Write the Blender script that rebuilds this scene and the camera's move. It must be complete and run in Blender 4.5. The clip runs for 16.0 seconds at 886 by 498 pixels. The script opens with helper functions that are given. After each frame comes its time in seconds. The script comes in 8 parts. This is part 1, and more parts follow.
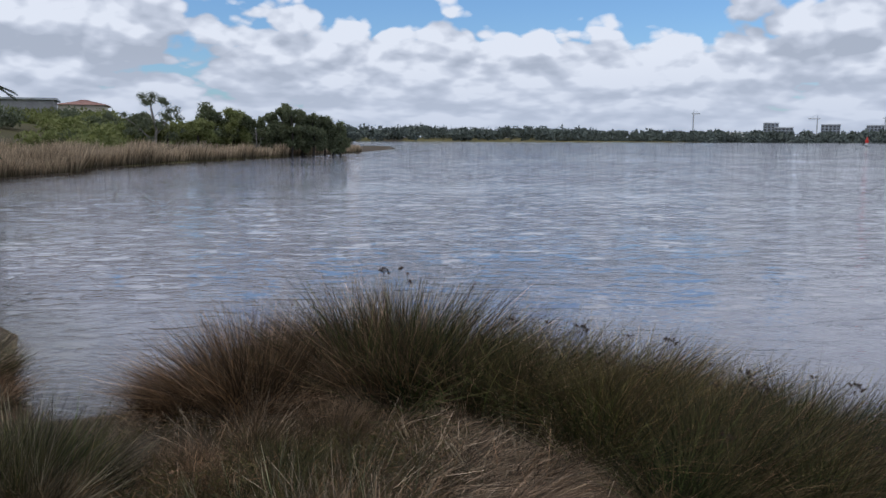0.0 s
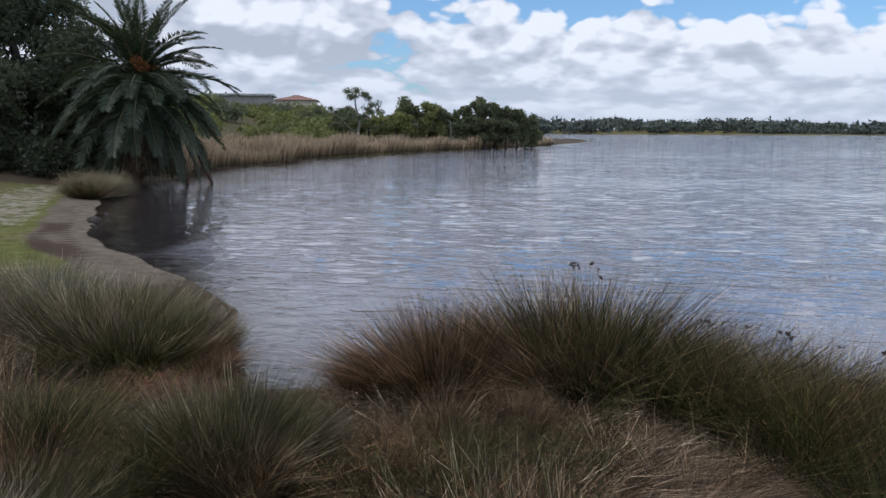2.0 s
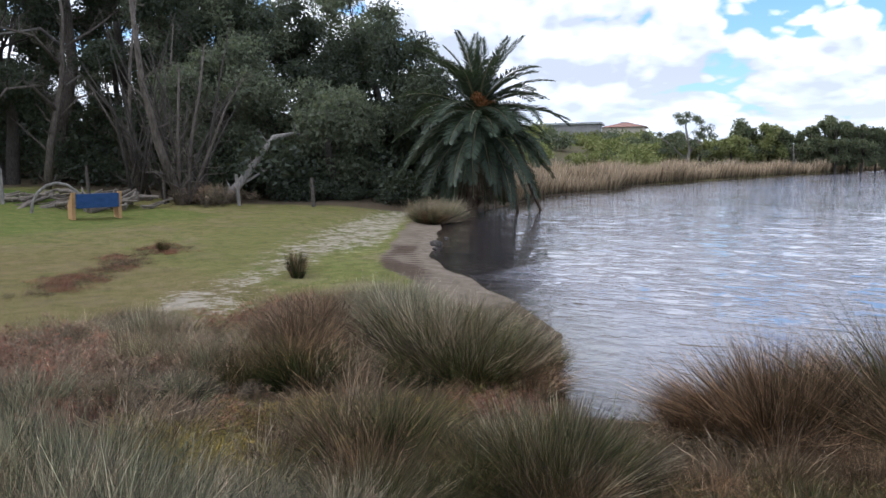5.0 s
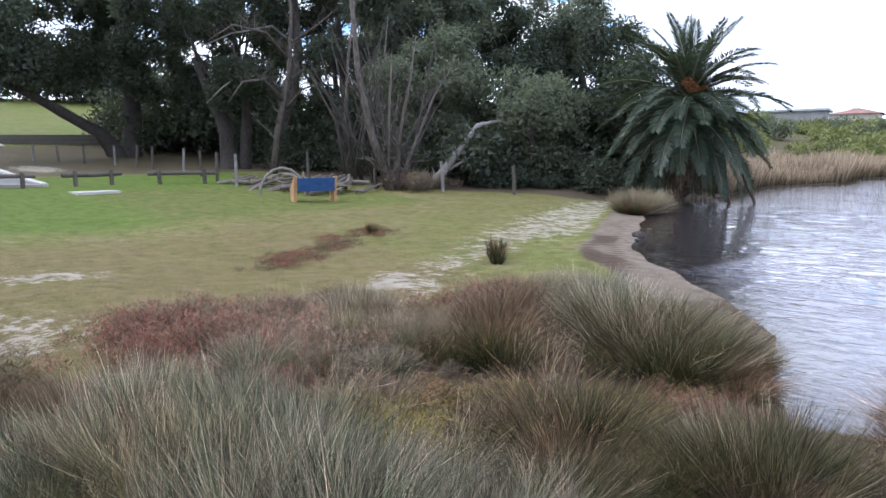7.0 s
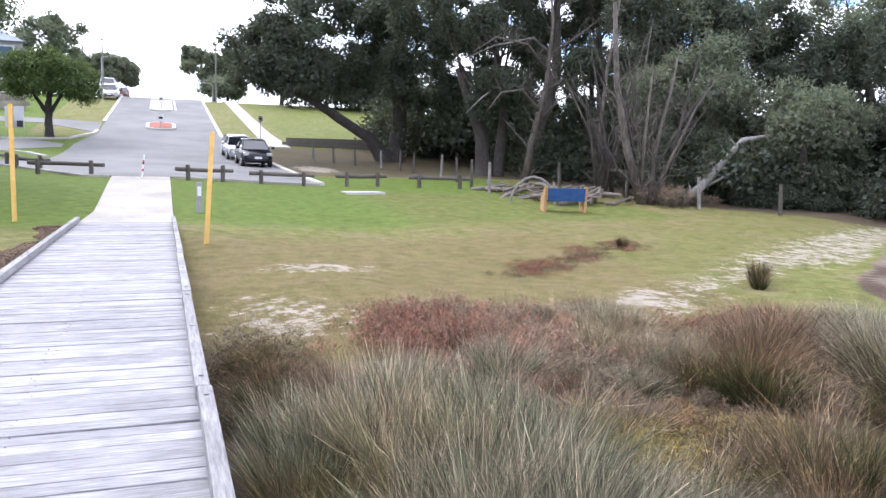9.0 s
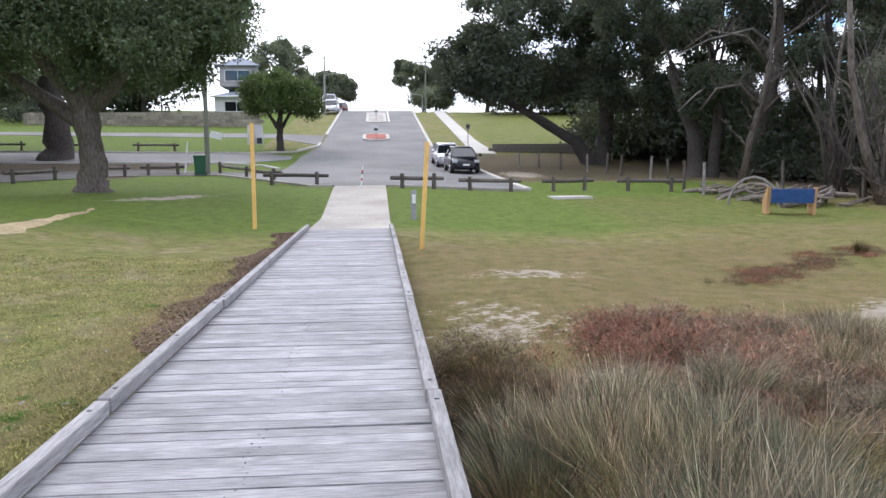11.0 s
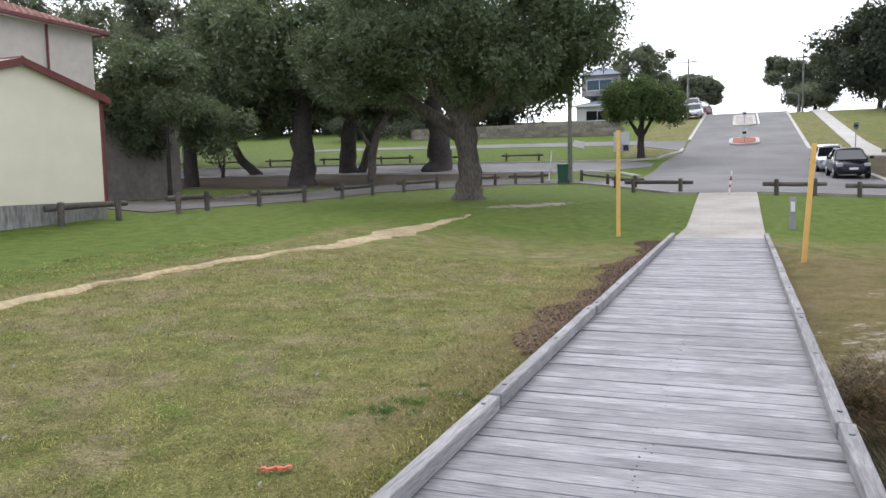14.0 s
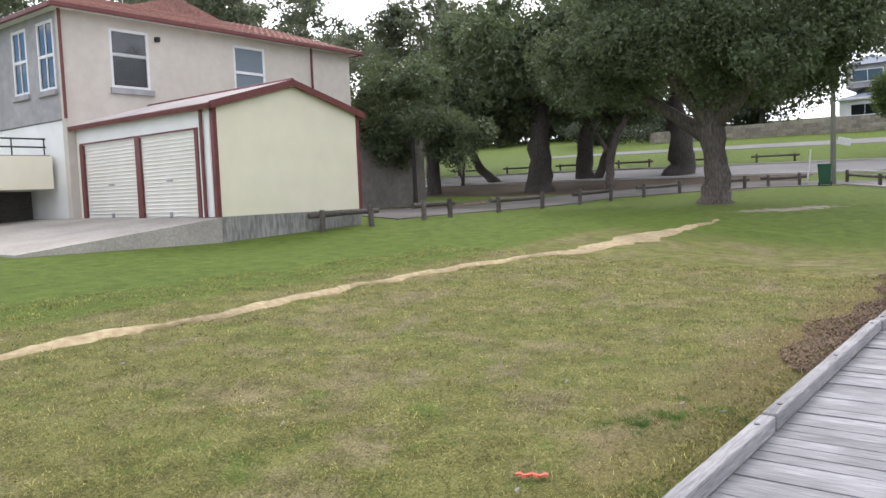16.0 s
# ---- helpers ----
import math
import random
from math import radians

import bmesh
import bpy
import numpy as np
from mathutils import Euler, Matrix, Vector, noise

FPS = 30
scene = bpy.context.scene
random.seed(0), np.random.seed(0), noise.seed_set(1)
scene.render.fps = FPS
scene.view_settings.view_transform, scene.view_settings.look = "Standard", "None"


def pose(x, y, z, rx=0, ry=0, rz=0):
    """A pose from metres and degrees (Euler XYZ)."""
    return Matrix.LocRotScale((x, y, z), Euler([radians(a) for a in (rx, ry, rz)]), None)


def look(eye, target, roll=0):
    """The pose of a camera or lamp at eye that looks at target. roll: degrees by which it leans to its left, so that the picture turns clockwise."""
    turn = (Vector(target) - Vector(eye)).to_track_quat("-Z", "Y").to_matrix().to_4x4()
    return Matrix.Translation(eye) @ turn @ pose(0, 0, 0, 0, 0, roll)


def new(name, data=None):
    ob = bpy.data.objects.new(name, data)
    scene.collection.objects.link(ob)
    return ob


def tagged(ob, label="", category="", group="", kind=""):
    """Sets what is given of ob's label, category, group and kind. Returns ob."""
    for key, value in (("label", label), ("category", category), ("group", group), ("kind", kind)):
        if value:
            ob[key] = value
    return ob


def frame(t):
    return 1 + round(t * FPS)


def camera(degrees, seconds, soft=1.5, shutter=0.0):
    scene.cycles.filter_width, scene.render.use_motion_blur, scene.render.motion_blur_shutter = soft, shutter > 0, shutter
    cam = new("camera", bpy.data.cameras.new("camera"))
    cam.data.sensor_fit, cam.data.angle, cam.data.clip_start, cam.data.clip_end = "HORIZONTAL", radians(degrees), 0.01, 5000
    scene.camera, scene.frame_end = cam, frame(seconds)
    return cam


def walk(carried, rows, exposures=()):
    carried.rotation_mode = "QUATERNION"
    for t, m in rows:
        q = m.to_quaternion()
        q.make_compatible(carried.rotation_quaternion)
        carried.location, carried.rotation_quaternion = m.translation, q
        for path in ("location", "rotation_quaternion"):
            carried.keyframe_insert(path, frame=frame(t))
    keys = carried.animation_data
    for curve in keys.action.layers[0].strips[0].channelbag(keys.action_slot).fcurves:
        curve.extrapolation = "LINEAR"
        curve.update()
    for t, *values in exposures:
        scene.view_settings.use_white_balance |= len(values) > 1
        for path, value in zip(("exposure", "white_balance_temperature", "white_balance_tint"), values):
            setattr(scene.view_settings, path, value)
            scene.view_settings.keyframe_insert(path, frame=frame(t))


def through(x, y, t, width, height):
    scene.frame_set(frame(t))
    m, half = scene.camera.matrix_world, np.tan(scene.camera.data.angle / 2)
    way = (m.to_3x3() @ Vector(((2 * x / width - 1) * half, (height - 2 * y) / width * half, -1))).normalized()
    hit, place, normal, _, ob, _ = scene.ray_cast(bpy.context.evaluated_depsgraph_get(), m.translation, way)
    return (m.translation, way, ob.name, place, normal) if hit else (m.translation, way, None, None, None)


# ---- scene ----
cam = camera(59.36, 16.0, 1.5)
PATH = [
    (0, (0.429, -0.024, 1.487), (0.427, 3.936, 0.927), 0.18),
    (0.5, (0.439, -0.062, 1.496), (0.157, 3.888, 0.934), 0.37),
    (1, (0.440, -0.100, 1.508), (-0.095, 3.823, 0.935), 0.46),
    (1.5, (0.432, -0.114, 1.513), (-0.322, 3.768, 0.911), 0.64),
    (2, (0.410, -0.069, 1.498), (-0.544, 3.769, 0.898), 0.20),
    (2.5, (0.387, -0.061, 1.502), (-0.794, 3.715, 0.913), -0.16),
    (3, (0.355, -0.036, 1.495), (-1.185, 3.606, 0.892), -0.23),
    (3.5, (0.338, -0.008, 1.490), (-1.433, 3.532, 0.912), 0.23),
    (3.7, (0.331, -0.008, 1.492), (-1.544, 3.479, 0.924), -0.15),
    (5.8, (0.390, -0.099, 1.506), (-2.391, 2.740, 1.052), -1.15),
    (6, (0.389, -0.096, 1.506), (-2.490, 2.639, 1.028), -1.31),
    (6.5, (0.376, -0.080, 1.496), (-2.656, 2.487, 1.032), -1.56),
    (7, (0.340, -0.082, 1.488), (-2.800, 2.347, 0.998), -0.78),
    (7.5, (0.299, -0.087, 1.476), (-3.039, 2.061, 0.981), -1.09),
    (8, (0.272, -0.108, 1.471), (-3.255, 1.719, 0.996), -1.02),
    (8.2, (0.268, -0.114, 1.472), (-3.312, 1.606, 0.995), 0.01),
    (10.3, (0.229, -0.252, 1.512), (-3.668, 0.552, 1.109), -0.44),
    (10.5, (0.230, -0.262, 1.517), (-3.685, 0.440, 1.089), -0.22),
    (11, (0.215, -0.285, 1.513), (-3.747, 0.051, 1.085), -0.38),
    (11.5, (0.201, -0.315, 1.512), (-3.775, -0.170, 1.099), -0.40),
    (12, (0.183, -0.364, 1.509), (-3.788, -0.620, 1.103), -1.20),
    (12.5, (0.174, -0.386, 1.511), (-3.774, -0.892, 1.120), -1.18),
    (13, (0.152, -0.424, 1.504), (-3.737, -1.274, 1.109), -1.12),
    (13.5, (0.148, -0.462, 1.501), (-3.674, -1.584, 1.126), -1.68),
    (14, (0.121, -0.506, 1.498), (-3.599, -1.931, 1.135), -1.23),
    (14.5, (0.095, -0.557, 1.487), (-3.521, -2.226, 1.107), -1.19),
    (15, (0.078, -0.602, 1.488), (-3.392, -2.563, 1.151), -1.37),
    (15.5, (0.066, -0.644, 1.485), (-3.222, -2.905, 1.209), -1.87),
    (16, (0.062, -0.692, 1.467), (-3.077, -3.155, 1.174), -2.24),
]
EXPOSURE = [(0.0, -0.95, 5990, 11), (2.0, -0.78, 6000, 11), (3.7, -0.32, 6130, 11), (6.0, 0.02, 5800, 12), (7.0, 0.44, 5680, 14), (8.0, 1.17, 5830, 18), (9.0, 0.92, 5950, 17), (10.5, 0.44, 6060, 16), (12.5, 0.29, 6220, 14), (14.5, 0.16, 6320, 14), (16.0, 0.36, 6400, 15)]
walk(cam, [(t, look(eye, target, roll)) for t, eye, target, roll in PATH], EXPOSURE)

# ---- light ----
SUN_AZ, SUN_EL = radians(118), radians(48)   # turn to the left from +y, height
SUN_WAY = Vector((-math.sin(SUN_AZ) * math.cos(SUN_EL), math.cos(SUN_AZ) * math.cos(SUN_EL), math.sin(SUN_EL)))
sun = new("sun", bpy.data.lights.new("sun", "SUN"))
sun.data.energy, sun.data.angle, sun.data.color = 0.9, radians(14), (1.0, 0.95, 0.88)
sun.matrix_world = look((0, 0, 60), Vector((0, 0, 60)) - SUN_WAY)


class Nodes:
    """Short notation for node trees."""

    def __init__(self, tree):
        self.tree = tree
        tree.nodes.clear()

    def add(self, kind, values=None):
        n = self.tree.nodes.new(kind)
        for key, value in (values or {}).items():
            if isinstance(value, bpy.types.NodeSocket):
                self.tree.links.new(value, n.inputs[key])
            else:
                n.inputs[key].default_value = value
        return n

    def ramp(self, fac, stops, mode="LINEAR"):
        n = self.add("ShaderNodeValToRGB", {"Fac": fac})
        n.color_ramp.interpolation = mode
        while len(n.color_ramp.elements) < len(stops):
            n.color_ramp.elements.new(0.5)
        for e, (p, c) in zip(n.color_ramp.elements, stops):
            e.position = p
            e.color = (c, c, c, 1) if isinstance(c, (int, float)) else (*c, 1)
        return n.outputs["Color"]

    def math(self, op, a, b=0.0, c=0.0, clamp=False):
        n = self.add("ShaderNodeMath", {0: a, 1: b, 2: c})
        n.operation, n.use_clamp = op, clamp
        return n.outputs[0]

    def mix(self, fac, a, b, blend="MIX"):
        n = self.add("ShaderNodeMix")
        n.data_type, n.blend_type = "RGBA", blend
        for key, value in ((0, fac), (6, a), (7, b)):
            if isinstance(value, bpy.types.NodeSocket):
                self.tree.links.new(value, n.inputs[key])
            else:
                n.inputs[key].default_value = value if isinstance(value, (int, float)) else (*value, 1)
        return n.outputs[2]

    def noise(self, vector, scale, detail=4.0, rough=0.55, distort=0.0):
        return self.add("ShaderNodeTexNoise", {"Vector": vector, "Scale": scale, "Detail": detail, "Roughness": rough, "Distortion": distort}).outputs["Fac"]

    def vector(self, op, a, b=(0, 0, 0)):
        n = self.add("ShaderNodeVectorMath", {0: a})
        n.operation = op
        key = "Scale" if op == "SCALE" else 1
        if isinstance(b, bpy.types.NodeSocket):
            self.tree.links.new(b, n.inputs[key])
        else:
            n.inputs[key].default_value = b
        return n.outputs["Value" if op == "DOT_PRODUCT" else "Vector"]

    def layer(self, key):
        n = self.add("ShaderNodeAttribute")
        n.attribute_name = key
        return n.outputs["Fac"]

    def stretched(self, vector, x, y, z):
        return self.add("ShaderNodeMapping", {"Vector": vector, "Scale": (x, y, z)}).outputs[0]


def make_world():
    world = bpy.data.worlds.new("sky")
    scene.world = world
    world.use_nodes = True
    n = Nodes(world.node_tree)
    way = n.add("ShaderNodeTexCoord").outputs["Generated"]
    sky = n.add("ShaderNodeTexSky")
    sky.sky_type, sky.sun_disc, sky.sun_elevation, sky.sun_rotation = "NISHITA", False, SUN_EL, -SUN_AZ
    xyz = n.add("ShaderNodeSeparateXYZ", {0: way})
    up = n.math("MAXIMUM", xyz.outputs[2], 0.0)
    # heaps of cloud: wide and low, lit from above, with gaps of blue higher up
    # cloud rows crowd together towards the horizon
    tall = n.math("MULTIPLY", n.math("LOGARITHM", n.math("ADD", up, 0.075), math.e), 0.36)
    place = n.vector("ADD", n.add("ShaderNodeCombineXYZ", {0: xyz.outputs[0], 1: xyz.outputs[1], 2: tall}).outputs[0], (0.37, 0.2, 0.03))
    def cloud_heap(at):
        wide = n.noise(at, 3.6, 7.0, 0.5, 0.1)
        bent_at = n.vector("ADD", at, n.vector("SCALE", n.add("ShaderNodeTexNoise", {"Vector": at, "Scale": 9.0, "Detail": 3.0}).outputs["Color"], 0.05))
        lobes = n.add("ShaderNodeTexVoronoi", {"Vector": bent_at, "Scale": 13.0, "Detail": 2.0, "Roughness": 0.6})
        return n.math("ADD", n.math("MULTIPLY", wide, 0.95), n.math("MULTIPLY", n.math("SUBTRACT", 0.42, lobes.outputs["Distance"]), 0.20))
    heap, heap_above = cloud_heap(place), cloud_heap(n.vector("ADD", place, (0.0, 0.0, 0.05)))
    high = n.ramp(up, [(0.07, 0.32), (0.125, 0.175), (0.17, 0.125), (0.27, 0.29), (0.6, 0.40)])
    body = n.ramp(n.math("ADD", heap, high), [(0.465, 0.0), (0.505, 1.0)])
    lit = n.math("ADD", n.math("MULTIPLY", n.math("SUBTRACT", heap, heap_above), 2.6), 0.5)
    shade = n.ramp(lit, [(0.24, (0.76, 0.82, 0.93)), (0.46, (1.10, 1.15, 1.26)), (0.66, (1.62, 1.64, 1.69))])
    shade = n.mix(n.ramp(up, [(0.0, 0.8), (0.10, 0.2)]), shade, (1.02, 1.11, 1.28))
    # thinner, brighter cloud round the hidden sun
    toward = n.vector("DOT_PRODUCT", way, tuple(Vector((SUN_WAY.x, SUN_WAY.y, 0.3)).normalized()))
    glow = n.ramp(toward, [(0.45, 1.0), (0.75, 1.4), (1.0, 1.9)])
    veil = n.ramp(toward, [(0.50, 0.0), (0.80, 0.92)])
    cloud = n.mix(1.0, n.mix(n.ramp(toward, [(0.5, 0.0), (0.9, 0.7)]), shade, (1.3, 1.3, 1.32)), glow, "MULTIPLY")
    cover_all = n.math("MAXIMUM", body, veil)
    blue = n.mix(1.0, n.vector("SCALE", sky.outputs[0], 0.2), (0.78, 1.0, 1.22), "MULTIPLY")
    both = n.mix(cover_all, blue, cloud)
    back = n.add("ShaderNodeBackground", {"Color": both, "Strength": 1.0})
    out = n.add("ShaderNodeOutputWorld", {"Surface": back.outputs[0]})


make_world()

# ---- materials ----
def principled(n, color, rough=0.8, normal=None, metal=0.0, spec=0.3, **more):
    values = {"Base Color": color, "Roughness": rough, "Metallic": metal, "Specular IOR Level": spec, **more}
    if normal is not None:
        values["Normal"] = normal
    return n.add("ShaderNodeBsdfPrincipled", values).outputs[0]


def finish(n, shader):
    n.add("ShaderNodeOutputMaterial", {"Surface": shader})


def begin(name):
    m = bpy.data.materials.new(name)
    m.use_nodes = True
    return m, Nodes(m.node_tree)


def surface(name, dark, light, scale=8.0, rough=0.8, bump=0.2, stretch=(1, 1, 1), stain=0.35, stain_scale=0.7, metal=0.0, spec=0.3, vary=0.0):
    """A surface with grain, larger stains and fine relief, at real size. vary: change from piece to piece."""
    m, n = begin(name)
    where = n.add("ShaderNodeTexCoord").outputs["Object"]
    if vary:
        seed = n.add("ShaderNodeObjectInfo").outputs["Random"]
        shift = n.add("ShaderNodeCombineXYZ", {0: n.math("MULTIPLY", seed, 37.0), 1: n.math("MULTIPLY", seed, 91.0), 2: 0.0}).outputs[0]
        where = n.vector("ADD", where, shift)
    grain_at = n.stretched(where, *stretch)
    grain = n.noise(grain_at, scale, 6.0, 0.6)
    spot = n.noise(where, stain_scale, 3.0, 0.6)
    color = n.mix(n.ramp(grain, [(0.3, 0.0), (0.7, 1.0)]), dark, light)
    dim = n.ramp(spot, [(0.3, 1.0 - stain), (0.65, 1.0)])
    color = n.mix(1.0, color, dim, "MULTIPLY")
    if vary:
        color = n.mix(1.0, color, n.ramp(seed, [(0.0, 1.0 - vary), (1.0, 1.0 + vary * 0.5)]), "MULTIPLY")
    relief = n.add("ShaderNodeBump", {"Height": grain, "Strength": bump, "Distance": 0.02}).outputs[0]
    finish(n, principled(n, color, n.ramp(spot, [(0.2, min(1, rough + 0.1)), (0.8, max(0, rough - 0.1))]), relief, metal, spec))
    return m


def foliage(name, stops, gloss=0.45, through=0.25):
    """Leaves: every leaf has its own tone; some light comes through."""
    m, n = begin(name)
    seed = n.add("ShaderNodeNewGeometry").outputs["Random Per Island"]
    where = n.add("ShaderNodeTexCoord").outputs["Object"]
    big = n.noise(where, 0.6, 3.0)
    fac = n.math("ADD", n.math("MULTIPLY", seed, 0.75), n.math("MULTIPLY", n.math("SUBTRACT", big, 0.5), 0.9), clamp=True)
    color = n.ramp(fac, stops)
    body = principled(n, color, gloss, None, 0.0, 0.35)
    thin = n.add("ShaderNodeBsdfTranslucent", {"Color": n.mix(0.4, color, (0.12, 0.14, 0.02))}).outputs[0]
    finish(n, n.add("ShaderNodeMixShader", {0: through, 1: body, 2: thin}).outputs[0])
    return m


def blades(name, base, middle, tip, tones=((0.0, 0.2), (0.45, 0.62), (0.75, 1.15), (0.92, 1.9), (1.0, 2.9))):
    """Stems of rush and grass: 'along' runs from foot to tip. Straw tips are real; dark feet hold the shade between
    stems in their colour. Stems and whole tufts differ in tone.
    """
    m, n = begin(name)
    seed = n.add("ShaderNodeNewGeometry").outputs["Random Per Island"]
    tuft = n.add("ShaderNodeObjectInfo").outputs["Random"]
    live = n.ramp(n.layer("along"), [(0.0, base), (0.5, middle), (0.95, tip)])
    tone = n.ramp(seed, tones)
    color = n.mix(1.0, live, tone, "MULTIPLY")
    color = n.vector("SCALE", color, n.math("ADD", n.layer("lock"), 1.0))
    color = n.mix(1.0, color, n.ramp(tuft, [(0.0, (0.72, 0.78, 0.72)), (0.5, (1.0, 1.0, 1.0)), (1.0, (1.22, 1.10, 0.95))]), "MULTIPLY")
    body = principled(n, color, 0.6, None, 0.0, 0.25)
    thin = n.add("ShaderNodeBsdfTranslucent", {"Color": color}).outputs[0]
    finish(n, n.add("ShaderNodeMixShader", {0: 0.15, 1: body, 2: thin}).outputs[0])
    return m


def ground_material():
    m, n = begin("ground_cover")
    where = n.add("ShaderNodeNewGeometry").outputs["Position"]
    fine, mid, wide = n.noise(where, 26.0, 6.0, 0.78), n.noise(where, 3.2, 5.0, 0.6), n.noise(where, 0.45, 4.0, 0.6)
    speck = n.noise(where, 55.0, 5.0, 0.8)
    grassy = n.math("ADD", n.math("MULTIPLY", speck, 0.5), n.math("ADD", n.math("MULTIPLY", fine, 0.28), n.math("MULTIPLY", mid, 0.22)))
    lush = n.ramp(grassy, [(0.40, (0.032, 0.056, 0.009)), (0.5, (0.098, 0.143, 0.022)), (0.59, (0.178, 0.225, 0.048))])
    worn = n.ramp(grassy, [(0.41, (0.055, 0.055, 0.016)), (0.495, (0.155, 0.148, 0.042)), (0.57, (0.31, 0.27, 0.115))])
    tan = n.ramp(grassy, [(0.41, (0.09, 0.07, 0.034)), (0.5, (0.20, 0.165, 0.085)), (0.58, (0.36, 0.30, 0.18))])
    bald = n.ramp(grassy, [(0.40, (0.10, 0.078, 0.045)), (0.5, (0.215, 0.175, 0.105)), (0.60, (0.40, 0.345, 0.235))])
    brown = n.ramp(grassy, [(0.36, (0.06, 0.042, 0.02)), (0.5, (0.155, 0.115, 0.05)), (0.62, (0.27, 0.205, 0.10))])
    soil = n.ramp(grassy, [(0.3, (0.05, 0.038, 0.026)), (0.6, (0.12, 0.09, 0.06)), (0.75, (0.22, 0.17, 0.11))])
    sand = n.ramp(n.math("ADD", n.math("MULTIPLY", speck, 0.4), n.math("MULTIPLY", mid, 0.6)), [(0.35, (0.22, 0.18, 0.135)), (0.55, (0.36, 0.315, 0.25)), (0.75, (0.48, 0.44, 0.37))])
    damp = n.ramp(n.math("ADD", n.math("MULTIPLY", speck, 0.4), n.math("MULTIPLY", mid, 0.6)), [(0.35, (0.12, 0.092, 0.068)), (0.55, (0.225, 0.182, 0.14)), (0.75, (0.34, 0.285, 0.23))])
    silt = n.ramp(mid, [(0.3, (0.09, 0.058, 0.03)), (0.7, (0.19, 0.13, 0.07))])
    def edge(key, soft=0.16, rough=0.75):
        v = n.math("ADD", n.layer(key), n.math("MULTIPLY", n.math("SUBTRACT", n.math("ADD", n.math("MULTIPLY", mid, 0.7), n.math("MULTIPLY", wide, 0.3)), 0.5), rough * 1.6))
        return n.ramp(v, [(0.5 - soft, 0.0), (0.5 + soft, 1.0)])
    color = n.mix(n.ramp(n.math("ADD", n.math("MULTIPLY", wide, 0.65), n.math("MULTIPLY", mid, 0.35)), [(0.40, 0.15), (0.60, 0.85)]), worn, n.mix(0.45, worn, lush))
    clump = n.noise(n.vector("ADD", where, (5.0, 19.0, 0.0)), 1.9, 5.0, 0.7)
    color = n.mix(n.ramp(clump, [(0.54, 0.0), (0.66, 0.85)]), color, lush)
    dry = n.noise(n.vector("ADD", where, (31.0, 7.0, 0.0)), 0.9, 4.0, 0.65)
    color = n.mix(n.ramp(dry, [(0.50, 0.0), (0.62, 0.75)]), color, tan)
    flecks = n.math("MULTIPLY", n.ramp(n.noise(where, 70.0, 3.0, 0.7), [(0.60, 0.0), (0.68, 1.0)]), n.ramp(n.noise(where, 1.3, 3.0, 0.6), [(0.42, 0.0), (0.6, 0.75)]))
    color = n.mix(flecks, color, (0.36, 0.32, 0.22))
    color = n.mix(edge("lush", 0.2, 0.5), color, lush)
    color = n.mix(edge("brown", 0.25, 0.6), color, brown)
    color = n.mix(edge("soil", 0.2, 0.5), color, soil)
    grit = n.noise(where, 8.0, 5.0, 0.75)
    bare = n.math("ADD", n.layer("bald"), n.math("MULTIPLY", n.math("SUBTRACT", grit, 0.5), 2.2))
    color = n.mix(n.ramp(bare, [(0.45, 0.0), (0.75, 0.8)]), color, bald)
    sandy = n.math("ADD", n.layer("sand"), n.math("MULTIPLY", n.math("SUBTRACT", n.math("ADD", n.math("MULTIPLY", grit, 0.6), n.math("MULTIPLY", mid, 0.4)), 0.5), 2.6))
    color = n.mix(n.ramp(sandy, [(0.42, 0.0), (0.56, 1.0)]), color, sand)
    color = n.mix(edge("damp", 0.12, 0.5), color, damp)
    color = n.mix(edge("wrack", 0.16, 0.8), color, n.ramp(grassy, [(0.35, (0.028, 0.020, 0.014)), (0.5, (0.08, 0.054, 0.038)), (0.65, (0.19, 0.14, 0.10))]))
    color = n.mix(edge("bed", 0.1, 0.12), color, silt)
    relief = n.add("ShaderNodeBump", {"Height": grassy, "Strength": 0.8, "Distance": 0.05}).outputs[0]
    finish(n, principled(n, color, 0.9, relief, 0.0, 0.15))
    return m


